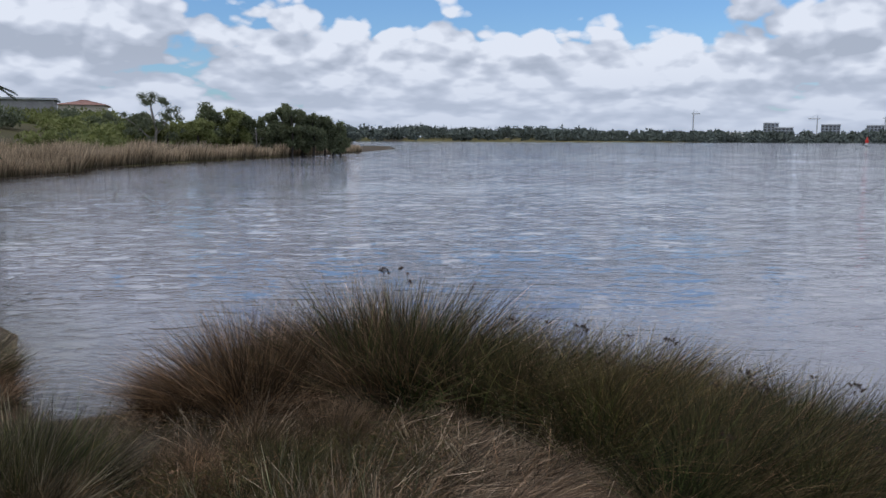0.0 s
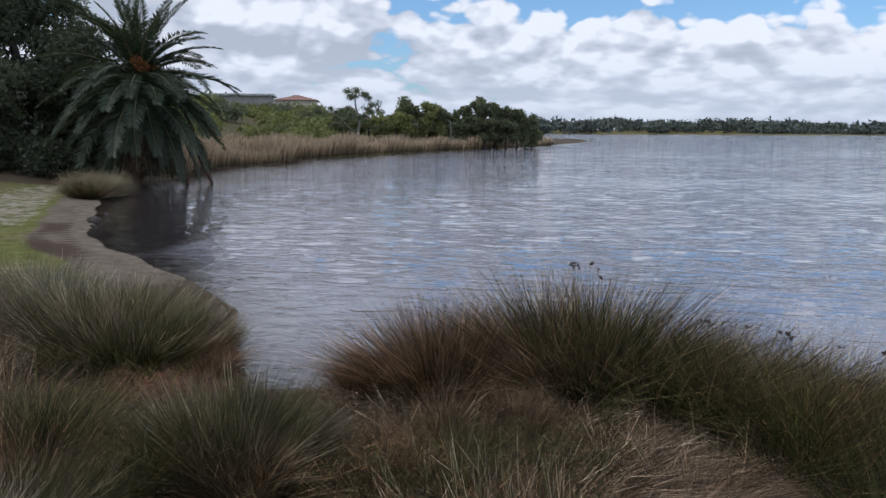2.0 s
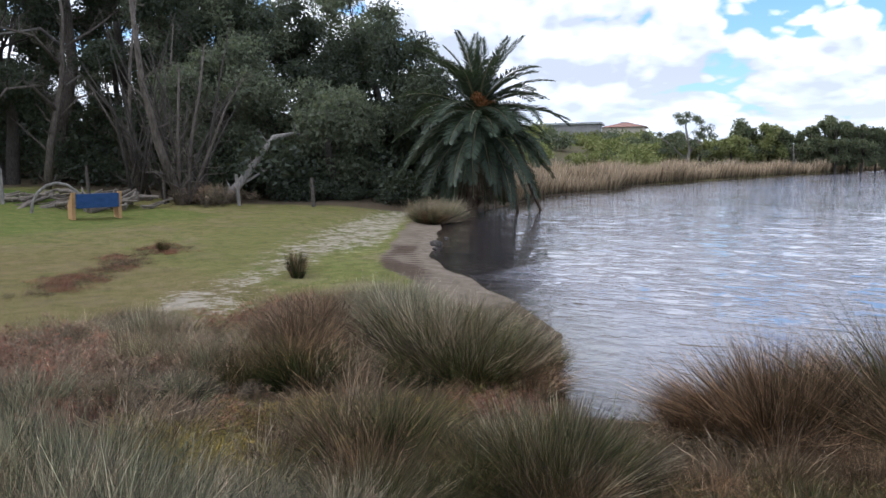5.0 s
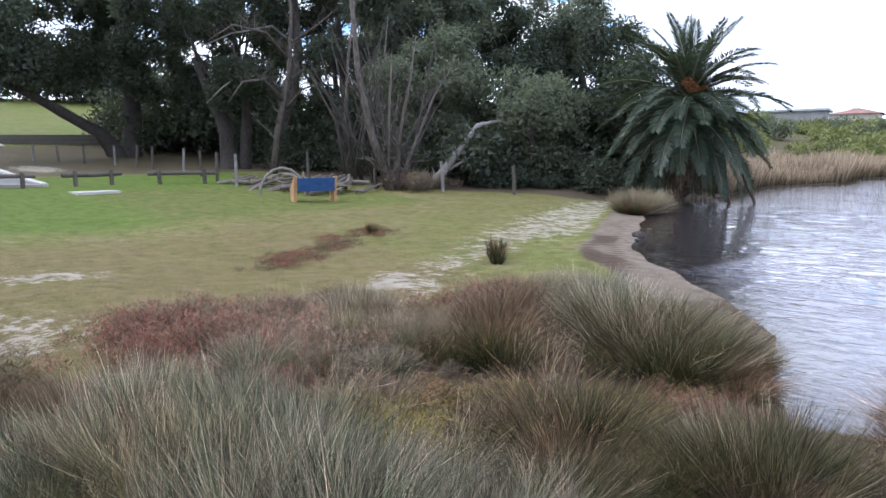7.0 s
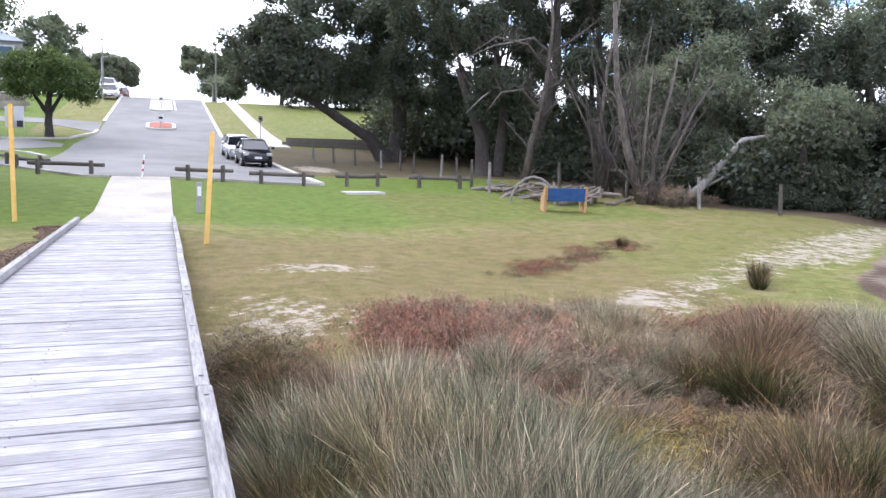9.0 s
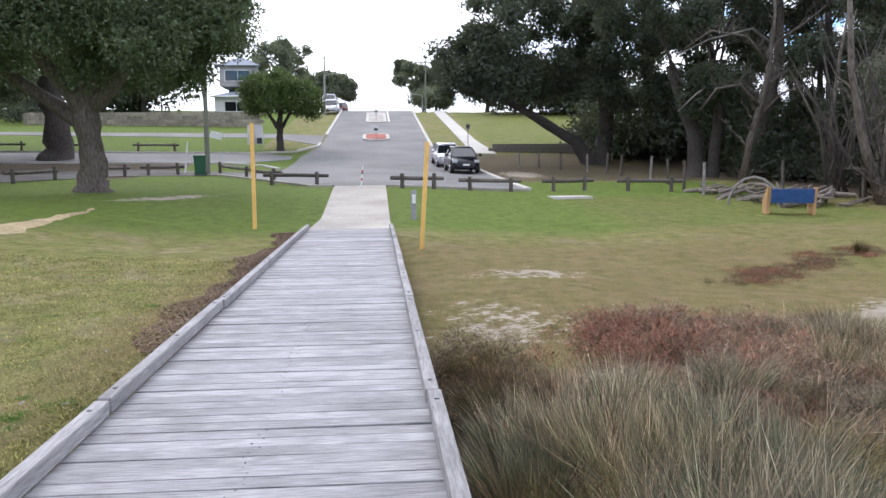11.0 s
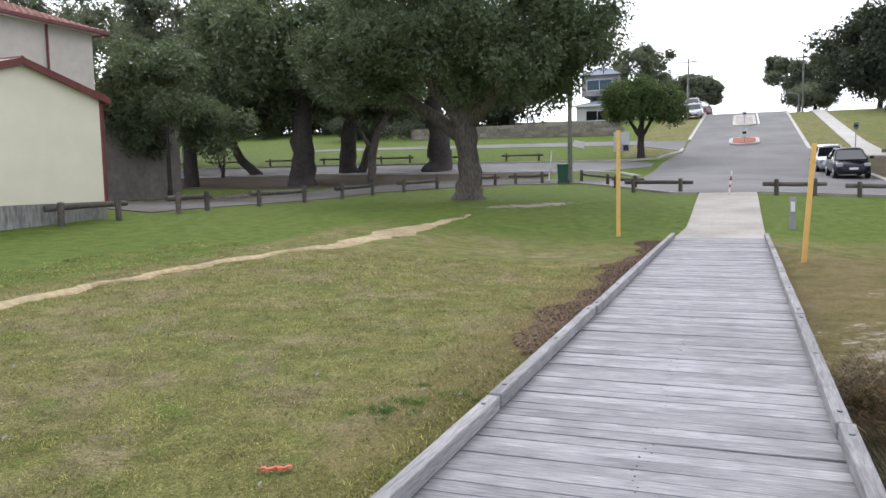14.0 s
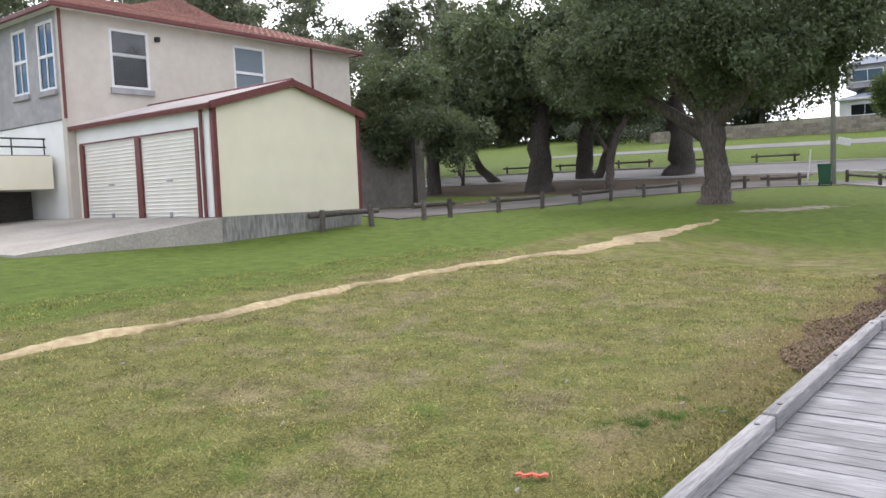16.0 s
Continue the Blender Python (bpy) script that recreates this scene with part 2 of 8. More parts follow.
def water_material():
    m, n = begin("brackish_water")
    where = n.add("ShaderNodeNewGeometry").outputs["Position"]
    # short wind waves with steep little crests, in gusty patches, on a gentle swell
    turned = n.add("ShaderNodeMapping", {"Vector": where, "Rotation": (0, 0, radians(-46)), "Scale": (0.42, 1.0, 1.0)}).outputs[0]
    swell = n.noise(turned, 0.55, 2.0, 0.5, 0.6)
    chop = n.noise(turned, 2.6, 3.5, 0.6, 1.3)
    small = n.noise(turned, 5.5, 2.0, 0.5, 0.8)
    gust = n.noise(n.stretched(where, 0.06, 0.16, 1.0), 1.0, 3.0)
    crest = n.math("SMOOTH_MIN", n.math("MULTIPLY", n.math("MAXIMUM", n.math("SUBTRACT", chop, 0.47), 0.0), 4.2), 1.0, 0.3)
    fine = n.math("MAXIMUM", n.math("SUBTRACT", small, 0.5), 0.0)
    height = n.math("ADD", n.math("MULTIPLY", swell, 0.7), n.math("ADD", n.math("MULTIPLY", crest, n.ramp(n.layer("deep"), [(0.0, 0.1), (1.0, 0.42)])), n.math("MULTIPLY", fine, 0.9)))
    relief = n.add("ShaderNodeBump", {"Height": height, "Strength": n.ramp(gust, [(0.35, 0.35), (0.65, 1.0)]), "Distance": 0.055}).outputs[0]
    gloss = n.add("ShaderNodeBsdfGlossy", {"Color": (1, 1, 1, 1), "Roughness": 0.03, "Normal": relief}).outputs[0]
    clear = n.add("ShaderNodeBsdfTransparent", {"Color": (0.55, 0.42, 0.28, 1)}).outputs[0]
    murk = n.add("ShaderNodeBsdfDiffuse", {"Color": (0.25, 0.245, 0.295, 1)}).outputs[0]
    turbid = n.ramp(n.layer("deep"), [(0.0, 0.06), (0.4, 0.25), (1.0, 0.8)])
    body = n.add("ShaderNodeMixShader", {0: turbid, 1: clear, 2: murk}).outputs[0]
    amount = n.add("ShaderNodeFresnel", {"IOR": 1.7, "Normal": relief}).outputs[0]
    finish(n, n.add("ShaderNodeMixShader", {0: amount, 1: body, 2: gloss}).outputs[0])
    return m


GROUND, WATER = ground_material(), water_material()
DECK = surface("weathered_deck_timber", (0.22, 0.215, 0.22), (0.51, 0.50, 0.51), 6.0, 0.75, 0.6, (16, 0.9, 16), 0.36, 1.6, vary=0.2)
KERB_TIMBER = surface("weathered_kerb_timber", (0.22, 0.21, 0.21), (0.44, 0.43, 0.43), 6.0, 0.8, 0.5, (1, 14, 14), 0.3, 1.4, vary=0.15)
BOLT = surface("galvanised_bolt", (0.10, 0.10, 0.11), (0.22, 0.22, 0.23), 30.0, 0.45, 0.1, metal=0.8)
DARK_TIMBER = surface("dark_bearer_timber", (0.03, 0.027, 0.024), (0.08, 0.07, 0.06), 8.0, 0.85, 0.4, (1, 8, 8))
ASPHALT = surface("asphalt", (0.15, 0.146, 0.142), (0.24, 0.235, 0.228), 60.0, 0.85, 0.25, stain=0.22, stain_scale=0.25)
OLD_ASPHALT = surface("dirty_old_asphalt", (0.10, 0.092, 0.082), (0.19, 0.178, 0.16), 14.0, 0.9, 0.3, stain=0.4, stain_scale=0.35)
CONCRETE = surface("concrete", (0.33, 0.30, 0.26), (0.50, 0.465, 0.41), 18.0, 0.85, 0.2, stain=0.3, stain_scale=0.5)
PALE_CONCRETE = surface("pale_concrete", (0.42, 0.40, 0.36), (0.58, 0.56, 0.51), 20.0, 0.85, 0.2, stain=0.2, stain_scale=0.6)
FENCE_TIMBER = surface("grey_brown_fence_log", (0.07, 0.058, 0.05), (0.19, 0.165, 0.145), 9.0, 0.85, 0.5, (3, 3, 1.2), 0.3, 1.1, vary=0.25)
YELLOW = surface("yellow_paint", (0.68, 0.40, 0.10), (0.80, 0.52, 0.17), 9.0, 0.5, 0.1, stain=0.12)
WHITE = surface("white_paint", (0.68, 0.68, 0.67), (0.80, 0.80, 0.79), 7.0, 0.5, 0.05, stain=0.12)
GREY_METAL = surface("grey_metal", (0.30, 0.31, 0.32), (0.45, 0.46, 0.47), 12.0, 0.45, 0.05, metal=0.5)
BLACK = surface("black_plastic", (0.012, 0.012, 0.013), (0.03, 0.03, 0.032), 20.0, 0.5, 0.05)
CREAM = surface("cream_cladding", (0.74, 0.69, 0.53), (0.80, 0.75, 0.59), 1.2, 0.45, 0.03, stain=0.05, stain_scale=0.4)
SHED_WHITE = surface("white_cladding", (0.74, 0.74, 0.70), (0.80, 0.80, 0.76), 1.5, 0.45, 0.03, stain=0.06)
DOOR_SHEET = surface("roller_door_sheet", (0.70, 0.68, 0.61), (0.77, 0.75, 0.68), 2.0, 0.4, 0.03, stain=0.06)
MAROON = surface("maroon_trim", (0.13, 0.042, 0.040), (0.19, 0.065, 0.058), 5.0, 0.45, 0.05, stain=0.15)
ROOF_SHEET = surface("pale_roof_sheet", (0.55, 0.50, 0.48), (0.66, 0.61, 0.58), 2.0, 0.4, 0.05, stain=0.12)
TILE = surface("red_roof_tile", (0.26, 0.125, 0.10), (0.46, 0.26, 0.21), 9.0, 0.75, 0.3, stain=0.3, stain_scale=0.8, vary=0.15)
RENDER = surface("beige_render", (0.55, 0.50, 0.43), (0.63, 0.575, 0.50), 3.0, 0.9, 0.12, stain=0.15, stain_scale=0.4)
GREY_RENDER = surface("grey_render", (0.32, 0.31, 0.31), (0.42, 0.41, 0.41), 3.0, 0.9, 0.15, stain=0.2, stain_scale=0.6)
DARK_RENDER = surface("brown_block_wall", (0.20, 0.18, 0.155), (0.28, 0.255, 0.22), 4.0, 0.9, 0.25, stain=0.25)
STAINED = surface("stained_concrete_plinth", (0.17, 0.165, 0.15), (0.42, 0.41, 0.38), 4.5, 0.9, 0.3, (3, 3, 0.5), 0.4, 1.2)
ROLLER_GREY = surface("limestone_block", (0.26, 0.23, 0.19), (0.42, 0.38, 0.31), 6.0, 0.9, 0.4, stain=0.3, stain_scale=0.8, vary=0.3)
BARK = surface("grey_brown_bark", (0.065, 0.053, 0.046), (0.21, 0.178, 0.152), 7.0, 0.9, 0.9, (2.5, 2.5, 0.6), 0.35, 0.9)
DARK_BARK = surface("dark_bark", (0.036, 0.031, 0.028), (0.115, 0.10, 0.088), 8.0, 0.9, 0.9, (2.5, 2.5, 0.6), 0.35, 0.9)
PALE_BARK = surface("pale_dead_wood", (0.16, 0.145, 0.13), (0.38, 0.355, 0.33), 8.0, 0.85, 0.6, (3, 3, 0.8), 0.35, 1.2)
PALM_BARK = surface("palm_trunk_bark", (0.05, 0.035, 0.025), (0.16, 0.11, 0.075), 9.0, 0.9, 0.9, (2, 2, 3), 0.3)
BLUE = surface("blue_paint", (0.015, 0.055, 0.17), (0.03, 0.085, 0.23), 8.0, 0.5, 0.1, stain=0.2)
ORANGE_TIMBER = surface("varnished_timber", (0.42, 0.24, 0.11), (0.60, 0.37, 0.18), 6.0, 0.55, 0.2, (1, 8, 8), 0.2)
BIN_GREEN = surface("green_bin_plastic", (0.022, 0.085, 0.05), (0.04, 0.13, 0.075), 14.0, 0.5, 0.05, stain=0.2)
RED_BRICK = surface("red_paving", (0.26, 0.075, 0.05), (0.38, 0.13, 0.09), 14.0, 0.85, 0.3, stain=0.25)
RED_PAINT = surface("red_paint", (0.5, 0.03, 0.02), (0.62, 0.06, 0.04), 9.0, 0.5, 0.05, stain=0.15)
# grey with the far haze mixed into its colour
HAZE_GREY = surface("haze_tinted_grey", (0.25, 0.28, 0.33), (0.34, 0.37, 0.42), 0.3, 0.9, 0.0, stain=0.15, stain_scale=0.05)
STEEL_PALE = surface("pale_steel", (0.45, 0.47, 0.5), (0.6, 0.62, 0.65), 2.0, 0.6, 0.0)
CAR_BLACK = surface("black_car_paint", (0.006, 0.007, 0.010), (0.010, 0.011, 0.015), 3.0, 0.22, 0.0, stain=0.1, spec=0.4)
CAR_SILVER = surface("silver_car_paint", (0.48, 0.49, 0.51), (0.58, 0.59, 0.61), 3.0, 0.25, 0.0, stain=0.08, metal=0.6, spec=0.5)
TYRE = surface("tyre_rubber", (0.012, 0.012, 0.012), (0.03, 0.03, 0.03), 30.0, 0.85, 0.2)
CHROME = surface("bright_alloy", (0.5, 0.5, 0.52), (0.65, 0.65, 0.67), 20.0, 0.25, 0.0, metal=0.9)
POLE_TIMBER = surface("weathered_green_grey_pole", (0.13, 0.135, 0.105), (0.27, 0.275, 0.225), 9.0, 0.9, 0.4, (6, 6, 0.6), 0.25, 0.8)
DEAD_LITTER = surface("dead_branch", (0.10, 0.08, 0.065), (0.30, 0.26, 0.22), 9.0, 0.9, 0.5, (3, 3, 1), 0.3, 1.0, vary=0.3)


def glass_material(name, tint, rough=0.04):
    m, n = begin(name)
    where = n.add("ShaderNodeTexCoord").outputs["Object"]
    wave = n.add("ShaderNodeBump", {"Height": n.noise(where, 1.3, 2.0), "Strength": 0.04, "Distance": 0.05}).outputs[0]
    finish(n, principled(n, (*tint, 1), rough, wave, 0.0, 0.8))
    return m


GLASS = glass_material("window_glass", (0.012, 0.015, 0.018))
PALE_GLASS = glass_material("curtained_glass", (0.20, 0.24, 0.27), 0.12)
LAMP_GLASS = glass_material("lamp_glass", (0.42, 0.43, 0.44), 0.1)

FIG_LEAF = foliage("broad_dark_leaf", [(0.0, (0.075, 0.10, 0.055)), (0.5, (0.125, 0.165, 0.085)), (0.85, (0.175, 0.22, 0.115)), (1.0, (0.26, 0.31, 0.17))], 0.45, 0.38)
DARK_LEAF = foliage("dark_evergreen_leaf", [(0.0, (0.040, 0.050, 0.038)), (0.5, (0.066, 0.082, 0.056)), (0.9, (0.10, 0.12, 0.08)), (1.0, (0.16, 0.18, 0.12))], 0.6, 0.3)
GUM_LEAF = foliage("grey_green_gum_leaf", [(0.0, (0.11, 0.125, 0.09)), (0.5, (0.18, 0.205, 0.14)), (1.0, (0.28, 0.305, 0.205))], 0.7, 0.46)
BRIGHT_LEAF = foliage("bright_street_tree_leaf", [(0.0, (0.03, 0.055, 0.016)), (0.5, (0.085, 0.135, 0.036)), (1.0, (0.19, 0.25, 0.075))], 0.55, 0.35)
CASUARINA = foliage("she_oak_needles", [(0.0, (0.11, 0.13, 0.08)), (0.6, (0.22, 0.245, 0.145)), (1.0, (0.34, 0.35, 0.21))], 0.8, 0.45)
SCRUB = foliage("bank_scrub_leaf", [(0.0, (0.13, 0.155, 0.055)), (0.5, (0.28, 0.30, 0.12)), (1.0, (0.48, 0.46, 0.23))], 0.8, 0.45)
# pale and bluish because the distance haze is put into the leaf colour
FAR_WOOD = foliage("hazed_far_leaf", [(0.0, (0.075, 0.095, 0.09)), (0.6, (0.115, 0.135, 0.115)), (1.0, (0.17, 0.18, 0.14))], 0.9, 0.0)
PALM_LEAF = foliage("palm_leaflet", [(0.0, (0.024, 0.038, 0.026)), (0.5, (0.06, 0.086, 0.056)), (1.0, (0.13, 0.165, 0.11))], 0.5, 0.22)
PALM_DEAD = foliage("dry_palm_leaflet", [(0.0, (0.06, 0.045, 0.03)), (0.6, (0.14, 0.105, 0.07)), (1.0, (0.24, 0.19, 0.13))], 0.8, 0.1)
SEED_HEAD = foliage("rush_seed_head", [(0.0, (0.03, 0.02, 0.013)), (1.0, (0.09, 0.055, 0.035))], 0.8, 0.0)
PALM_FRUIT = foliage("orange_palm_fruit", [(0.0, (0.17, 0.06, 0.02)), (1.0, (0.34, 0.15, 0.05))], 0.5, 0.0)
# near-black first colours: shade deep in the tussocks, put into the stems
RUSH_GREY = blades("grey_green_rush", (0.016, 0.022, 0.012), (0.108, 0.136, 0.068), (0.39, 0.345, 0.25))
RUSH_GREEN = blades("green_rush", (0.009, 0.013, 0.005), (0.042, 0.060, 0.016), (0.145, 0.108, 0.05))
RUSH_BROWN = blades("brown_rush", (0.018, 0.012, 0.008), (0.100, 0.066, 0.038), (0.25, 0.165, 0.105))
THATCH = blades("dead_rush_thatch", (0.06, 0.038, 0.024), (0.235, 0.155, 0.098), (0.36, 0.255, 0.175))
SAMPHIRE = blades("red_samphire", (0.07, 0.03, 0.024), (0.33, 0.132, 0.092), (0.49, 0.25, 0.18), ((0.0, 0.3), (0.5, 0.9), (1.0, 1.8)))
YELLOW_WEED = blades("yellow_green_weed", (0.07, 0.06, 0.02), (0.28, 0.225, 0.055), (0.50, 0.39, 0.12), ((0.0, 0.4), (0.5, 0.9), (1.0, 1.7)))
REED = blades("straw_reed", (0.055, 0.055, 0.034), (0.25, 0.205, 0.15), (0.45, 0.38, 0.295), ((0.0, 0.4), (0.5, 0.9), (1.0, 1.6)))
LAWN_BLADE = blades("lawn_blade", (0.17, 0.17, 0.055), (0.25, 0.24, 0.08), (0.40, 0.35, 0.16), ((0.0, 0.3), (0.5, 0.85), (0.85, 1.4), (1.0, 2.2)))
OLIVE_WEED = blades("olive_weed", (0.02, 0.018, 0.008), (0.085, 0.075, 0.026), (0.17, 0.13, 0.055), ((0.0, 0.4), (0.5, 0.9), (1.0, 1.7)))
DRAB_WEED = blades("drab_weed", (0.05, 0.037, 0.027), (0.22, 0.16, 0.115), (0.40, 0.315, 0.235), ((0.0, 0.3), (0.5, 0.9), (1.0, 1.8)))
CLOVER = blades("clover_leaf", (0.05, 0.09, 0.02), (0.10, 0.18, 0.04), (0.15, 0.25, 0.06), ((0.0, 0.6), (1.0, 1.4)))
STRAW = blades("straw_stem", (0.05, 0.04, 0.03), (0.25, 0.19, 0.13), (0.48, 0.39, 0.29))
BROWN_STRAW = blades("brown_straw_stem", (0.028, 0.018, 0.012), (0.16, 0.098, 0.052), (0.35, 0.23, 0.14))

# ---- making meshes ----
def array_mesh(name, verts, faces, material=None, along=None, smooth=False):
    """A mesh from arrays: verts (n, 3), faces a list of (m, 3) or (m, 4) index arrays."""
    me = bpy.data.meshes.new(name)
    verts = np.asarray(verts, np.float32)
    me.vertices.add(len(verts))
    me.vertices.foreach_set("co", verts.ravel())
    loops = np.concatenate([np.asarray(f, np.int32).ravel() for f in faces])
    sizes = np.concatenate([np.full(len(f), np.asarray(f).shape[1], np.int32) for f in faces])
    me.loops.add(len(loops))
    me.loops.foreach_set("vertex_index", loops)
    me.polygons.add(len(sizes))
    me.polygons.foreach_set("loop_start", np.r_[0, np.cumsum(sizes)[:-1]].astype(np.int32))
    me.polygons.foreach_set("loop_total", sizes)
    if smooth:
        me.polygons.foreach_set("use_smooth", np.ones(len(sizes), bool))
    if along is not None:
        layer = me.attributes.new("along", "FLOAT", "POINT")
        layer.data.foreach_set("value", np.asarray(along, np.float32))
    if material:
        me.materials.append(material)
    me.update(calc_edges=True)
    return me


def bm_mesh(name, bm, material=None, smooth=False):
    me = bpy.data.meshes.new(name)
    bmesh.ops.recalc_face_normals(bm, faces=bm.faces)
    bm.to_mesh(me)
    bm.free()
    if smooth:
        me.shade_smooth()
    if material:
        me.materials.append(material)
    return me


def part(name, shape, material, parent, label="", smooth=False, at=None):
    """One mesh object under a thing or a part. shape: a bmesh or a finished mesh."""
    me = shape if isinstance(shape, bpy.types.Mesh) else bm_mesh(name, shape, material, smooth)
    ob = new(name, me)
    ob.parent = parent
    if at is not None:
        ob.matrix_basis = at
    return tagged(ob, label) if label else ob


def thing(name, label, category, at=(0, 0, 0), turn=0.0, group="", shape=None, material=None, smooth=False, kind=""):
    """A top-level thing: an Empty at its base, or one mesh."""
    data = None
    if shape is not None:
        data = shape if isinstance(shape, bpy.types.Mesh) else bm_mesh(name, shape, material, smooth)
    ob = new(name, data)
    ob.matrix_basis = at if isinstance(at, Matrix) else pose(*at, 0, 0, turn)
    return tagged(ob, label, category, group, kind)


def box(lo, hi, bevel=0.0, bm=None, m=None):
    bm = bm or bmesh.new()
    lo, hi = Vector(lo), Vector(hi)
    size, mid = hi - lo, (lo + hi) / 2
    made = bmesh.ops.create_cube(bm, size=1, matrix=(m or Matrix()) @ Matrix.Translation(mid) @ Matrix.Diagonal((*size, 1)))["verts"]
    if bevel:
        edges = {e for v in made for e in v.link_edges}
        bmesh.ops.bevel(bm, geom=list(edges), offset=bevel, segments=2, affect="EDGES", profile=0.6)
    return bm


def tube(points, radii, sides=8, bm=None, cap=True, wobble=0.0, rng=None):
    """A tapered round bar along points."""
    bm = bm or bmesh.new()
    points = [Vector(p) for p in points]
    rings, side = [], None
    for i, p in enumerate(points):
        ahead = (points[min(i + 1, len(points) - 1)] - points[max(i - 1, 0)]).normalized()
        if side is None:
            side = ahead.orthogonal().normalized()
        side = (side - ahead * side.dot(ahead)).normalized()
        other = ahead.cross(side)
        r = radii[i] if isinstance(radii, (list, tuple)) else radii
        ring = []
        for k in range(sides):
            a = 2 * math.pi * k / sides
            rr = r * (1 + (rng.uniform(-wobble, wobble) if rng else 0))
            ring.append(bm.verts.new(p + rr * (math.cos(a) * side + math.sin(a) * other)))
        rings.append(ring)
    for a, b in zip(rings, rings[1:]):
        for k in range(sides):
            bm.faces.new((a[k], a[(k + 1) % sides], b[(k + 1) % sides], b[k]))
    if cap:
        bm.faces.new(rings[0][::-1])
        bm.faces.new(rings[-1])
    return bm


def bent(a, b, rng, steps=5, sway=0.08, sag=0.0):
    """Points of a crooked line from a to b."""
    a, b = Vector(a), Vector(b)
    far = (b - a).length
    out = []
    for i in range(steps + 1):
        k = i / steps
        p = a.lerp(b, k)
        if 0 < i < steps:
            p += Vector([rng.uniform(-1, 1) for _ in range(3)]) * far * sway
        p.z += sag * far * 4 * k * (1 - k)
        out.append(p)
    return out


# ---- the ground ----
SHORE = [(70, -60), (14, -4), (6, 3.0), (3, 4.8), (1, 6.3), (-1, 6.6), (-2.1, 5.7), (-2.6, 5.55), (-3.25, 6.3), (-4.1, 8.1), (-6, 9.9), (-10.2, 13.3), (-13.4, 17.5), (-17, 22.5),
         (-18.3, 27.2), (-22.5, 40), (-21.8, 48), (-24, 53.5), (-22.5, 70), (-18.5, 91), (-13, 121), (-9.5, 165), (-15, 225), (-60, 260), (-300, 420), (-900, 560)]
WATER_LEVEL = -0.62


def ease(a, b, v):
    k = np.clip((np.asarray(v, float) - a) / (b - a), 0, 1)
    return k * k * (3 - 2 * k)


def inland(x, y):
    """Metres from the water's edge, more than 0 on land."""
    x, y = np.broadcast_arrays(np.asarray(x, float), np.asarray(y, float))
    best, side = np.full(x.shape, 1e18), np.ones(x.shape)
    for (ax, ay), (bx, by) in zip(SHORE, SHORE[1:]):
        ux, uy, wx, wy = bx - ax, by - ay, x - ax, y - ay
        k = np.clip((wx * ux + wy * uy) / (ux * ux + uy * uy), 0, 1)
        off = (wx - k * ux) ** 2 + (wy - k * uy) ** 2
        near = off < best - 1e-9
        side = np.where(near, np.where(ux * wy - uy * wx > 0, 1.0, -1.0), side)
        best = np.where(near, off, best)
    # small coves and spits along the edge
    wobble = (0.10 * np.sin(0.9 * x + 0.5 * y) + 0.06 * np.sin(2.1 * x - 1.3 * y + 1.0) + 0.03 * np.sin(4.3 * x + 3.1 * y)) * ease(4.5, 8.0, -x)
    return side * np.sqrt(best) + wobble


def heights(x, y):
    x, y = np.broadcast_arrays(np.asarray(x, float), np.asarray(y, float))
    d = -x
    z = -0.1 + 0.038 * np.maximum(0, d - 12) + 0.075 * np.maximum(0, d - 46) * ease(44, 62, d) + 0.03 * np.maximum(0, d - 62)
    z = np.where(d > 60, np.minimum(z, 8.4 + 0.004 * np.maximum(0, d - 100)), z)
    z = z + 0.04 * np.maximum(0, -y - 4) * (1 - 0.75 * ease(16, 32, d)) * (1 - 0.5 * ease(30, 60, -y))
    z = z - ease(-0.5, 6, y) * (1 - ease(33, 60, d)) * (0.4 - 0.15 * ease(26, 32, d))
    z = z - 0.12 * ease(-2.2, -0.2, y) * (1 - ease(0.5, 5, y)) * (1 - ease(12, 18, d))
    z = z - 0.21 * ease(12, 17.5, d) * (1 - ease(19, 32, d)) * (1 - ease(3, 9, np.abs(y + 1)))
    z = z - 0.22 * ease(-2.3, -1.9, y) * (1 - ease(0.0, 2.5, y)) * (1 - ease(14, 18, d))
    s = inland(x, y)
    bank = np.minimum(-0.45 + 0.14 * np.maximum(0, s - 13) * (1 - 0.75 * ease(105, 165, y)), 5.2)
    z = z + (bank - z) * ease(25, 40, y)
    z = WATER_LEVEL + (z - WATER_LEVEL) * ease(0, 5, s) + 0.05 * (1 - np.exp(-np.maximum(s, 0) / 0.6)) * (1 - ease(2, 6, s))
    z = np.where(s < 0, WATER_LEVEL + np.maximum(-1.2, 0.10 * s), z)
    bumps = np.sin(x * 1.9 + 1.3 * np.sin(y * 1.1)) * np.sin(y * 2.3 + np.sin(x * 0.8)) + 0.6 * np.sin(x * 4.7 + y * 1.9) * np.sin(y * 5.3 - x * 2.1)
    z = z + 0.014 * bumps * ease(0.3, 2.0, s) * ease(0.2, 1.2, np.abs(y + 0.95) - 1.0) * (1 - ease(22, 30, d)) * ease(14, 12, -y)
    over = y - 690 + 0.1 * x
    return np.where(over > 0, WATER_LEVEL + np.minimum(4.0, 0.03 * over), z)


def height(x, y):
    return float(heights(x, y))


def spread(near, step, grow, far):
    out, v, d = [], near, step
    while v < far:
        out.append(v)
        d = max(step, grow * v)
        v += d
    return out + [far]


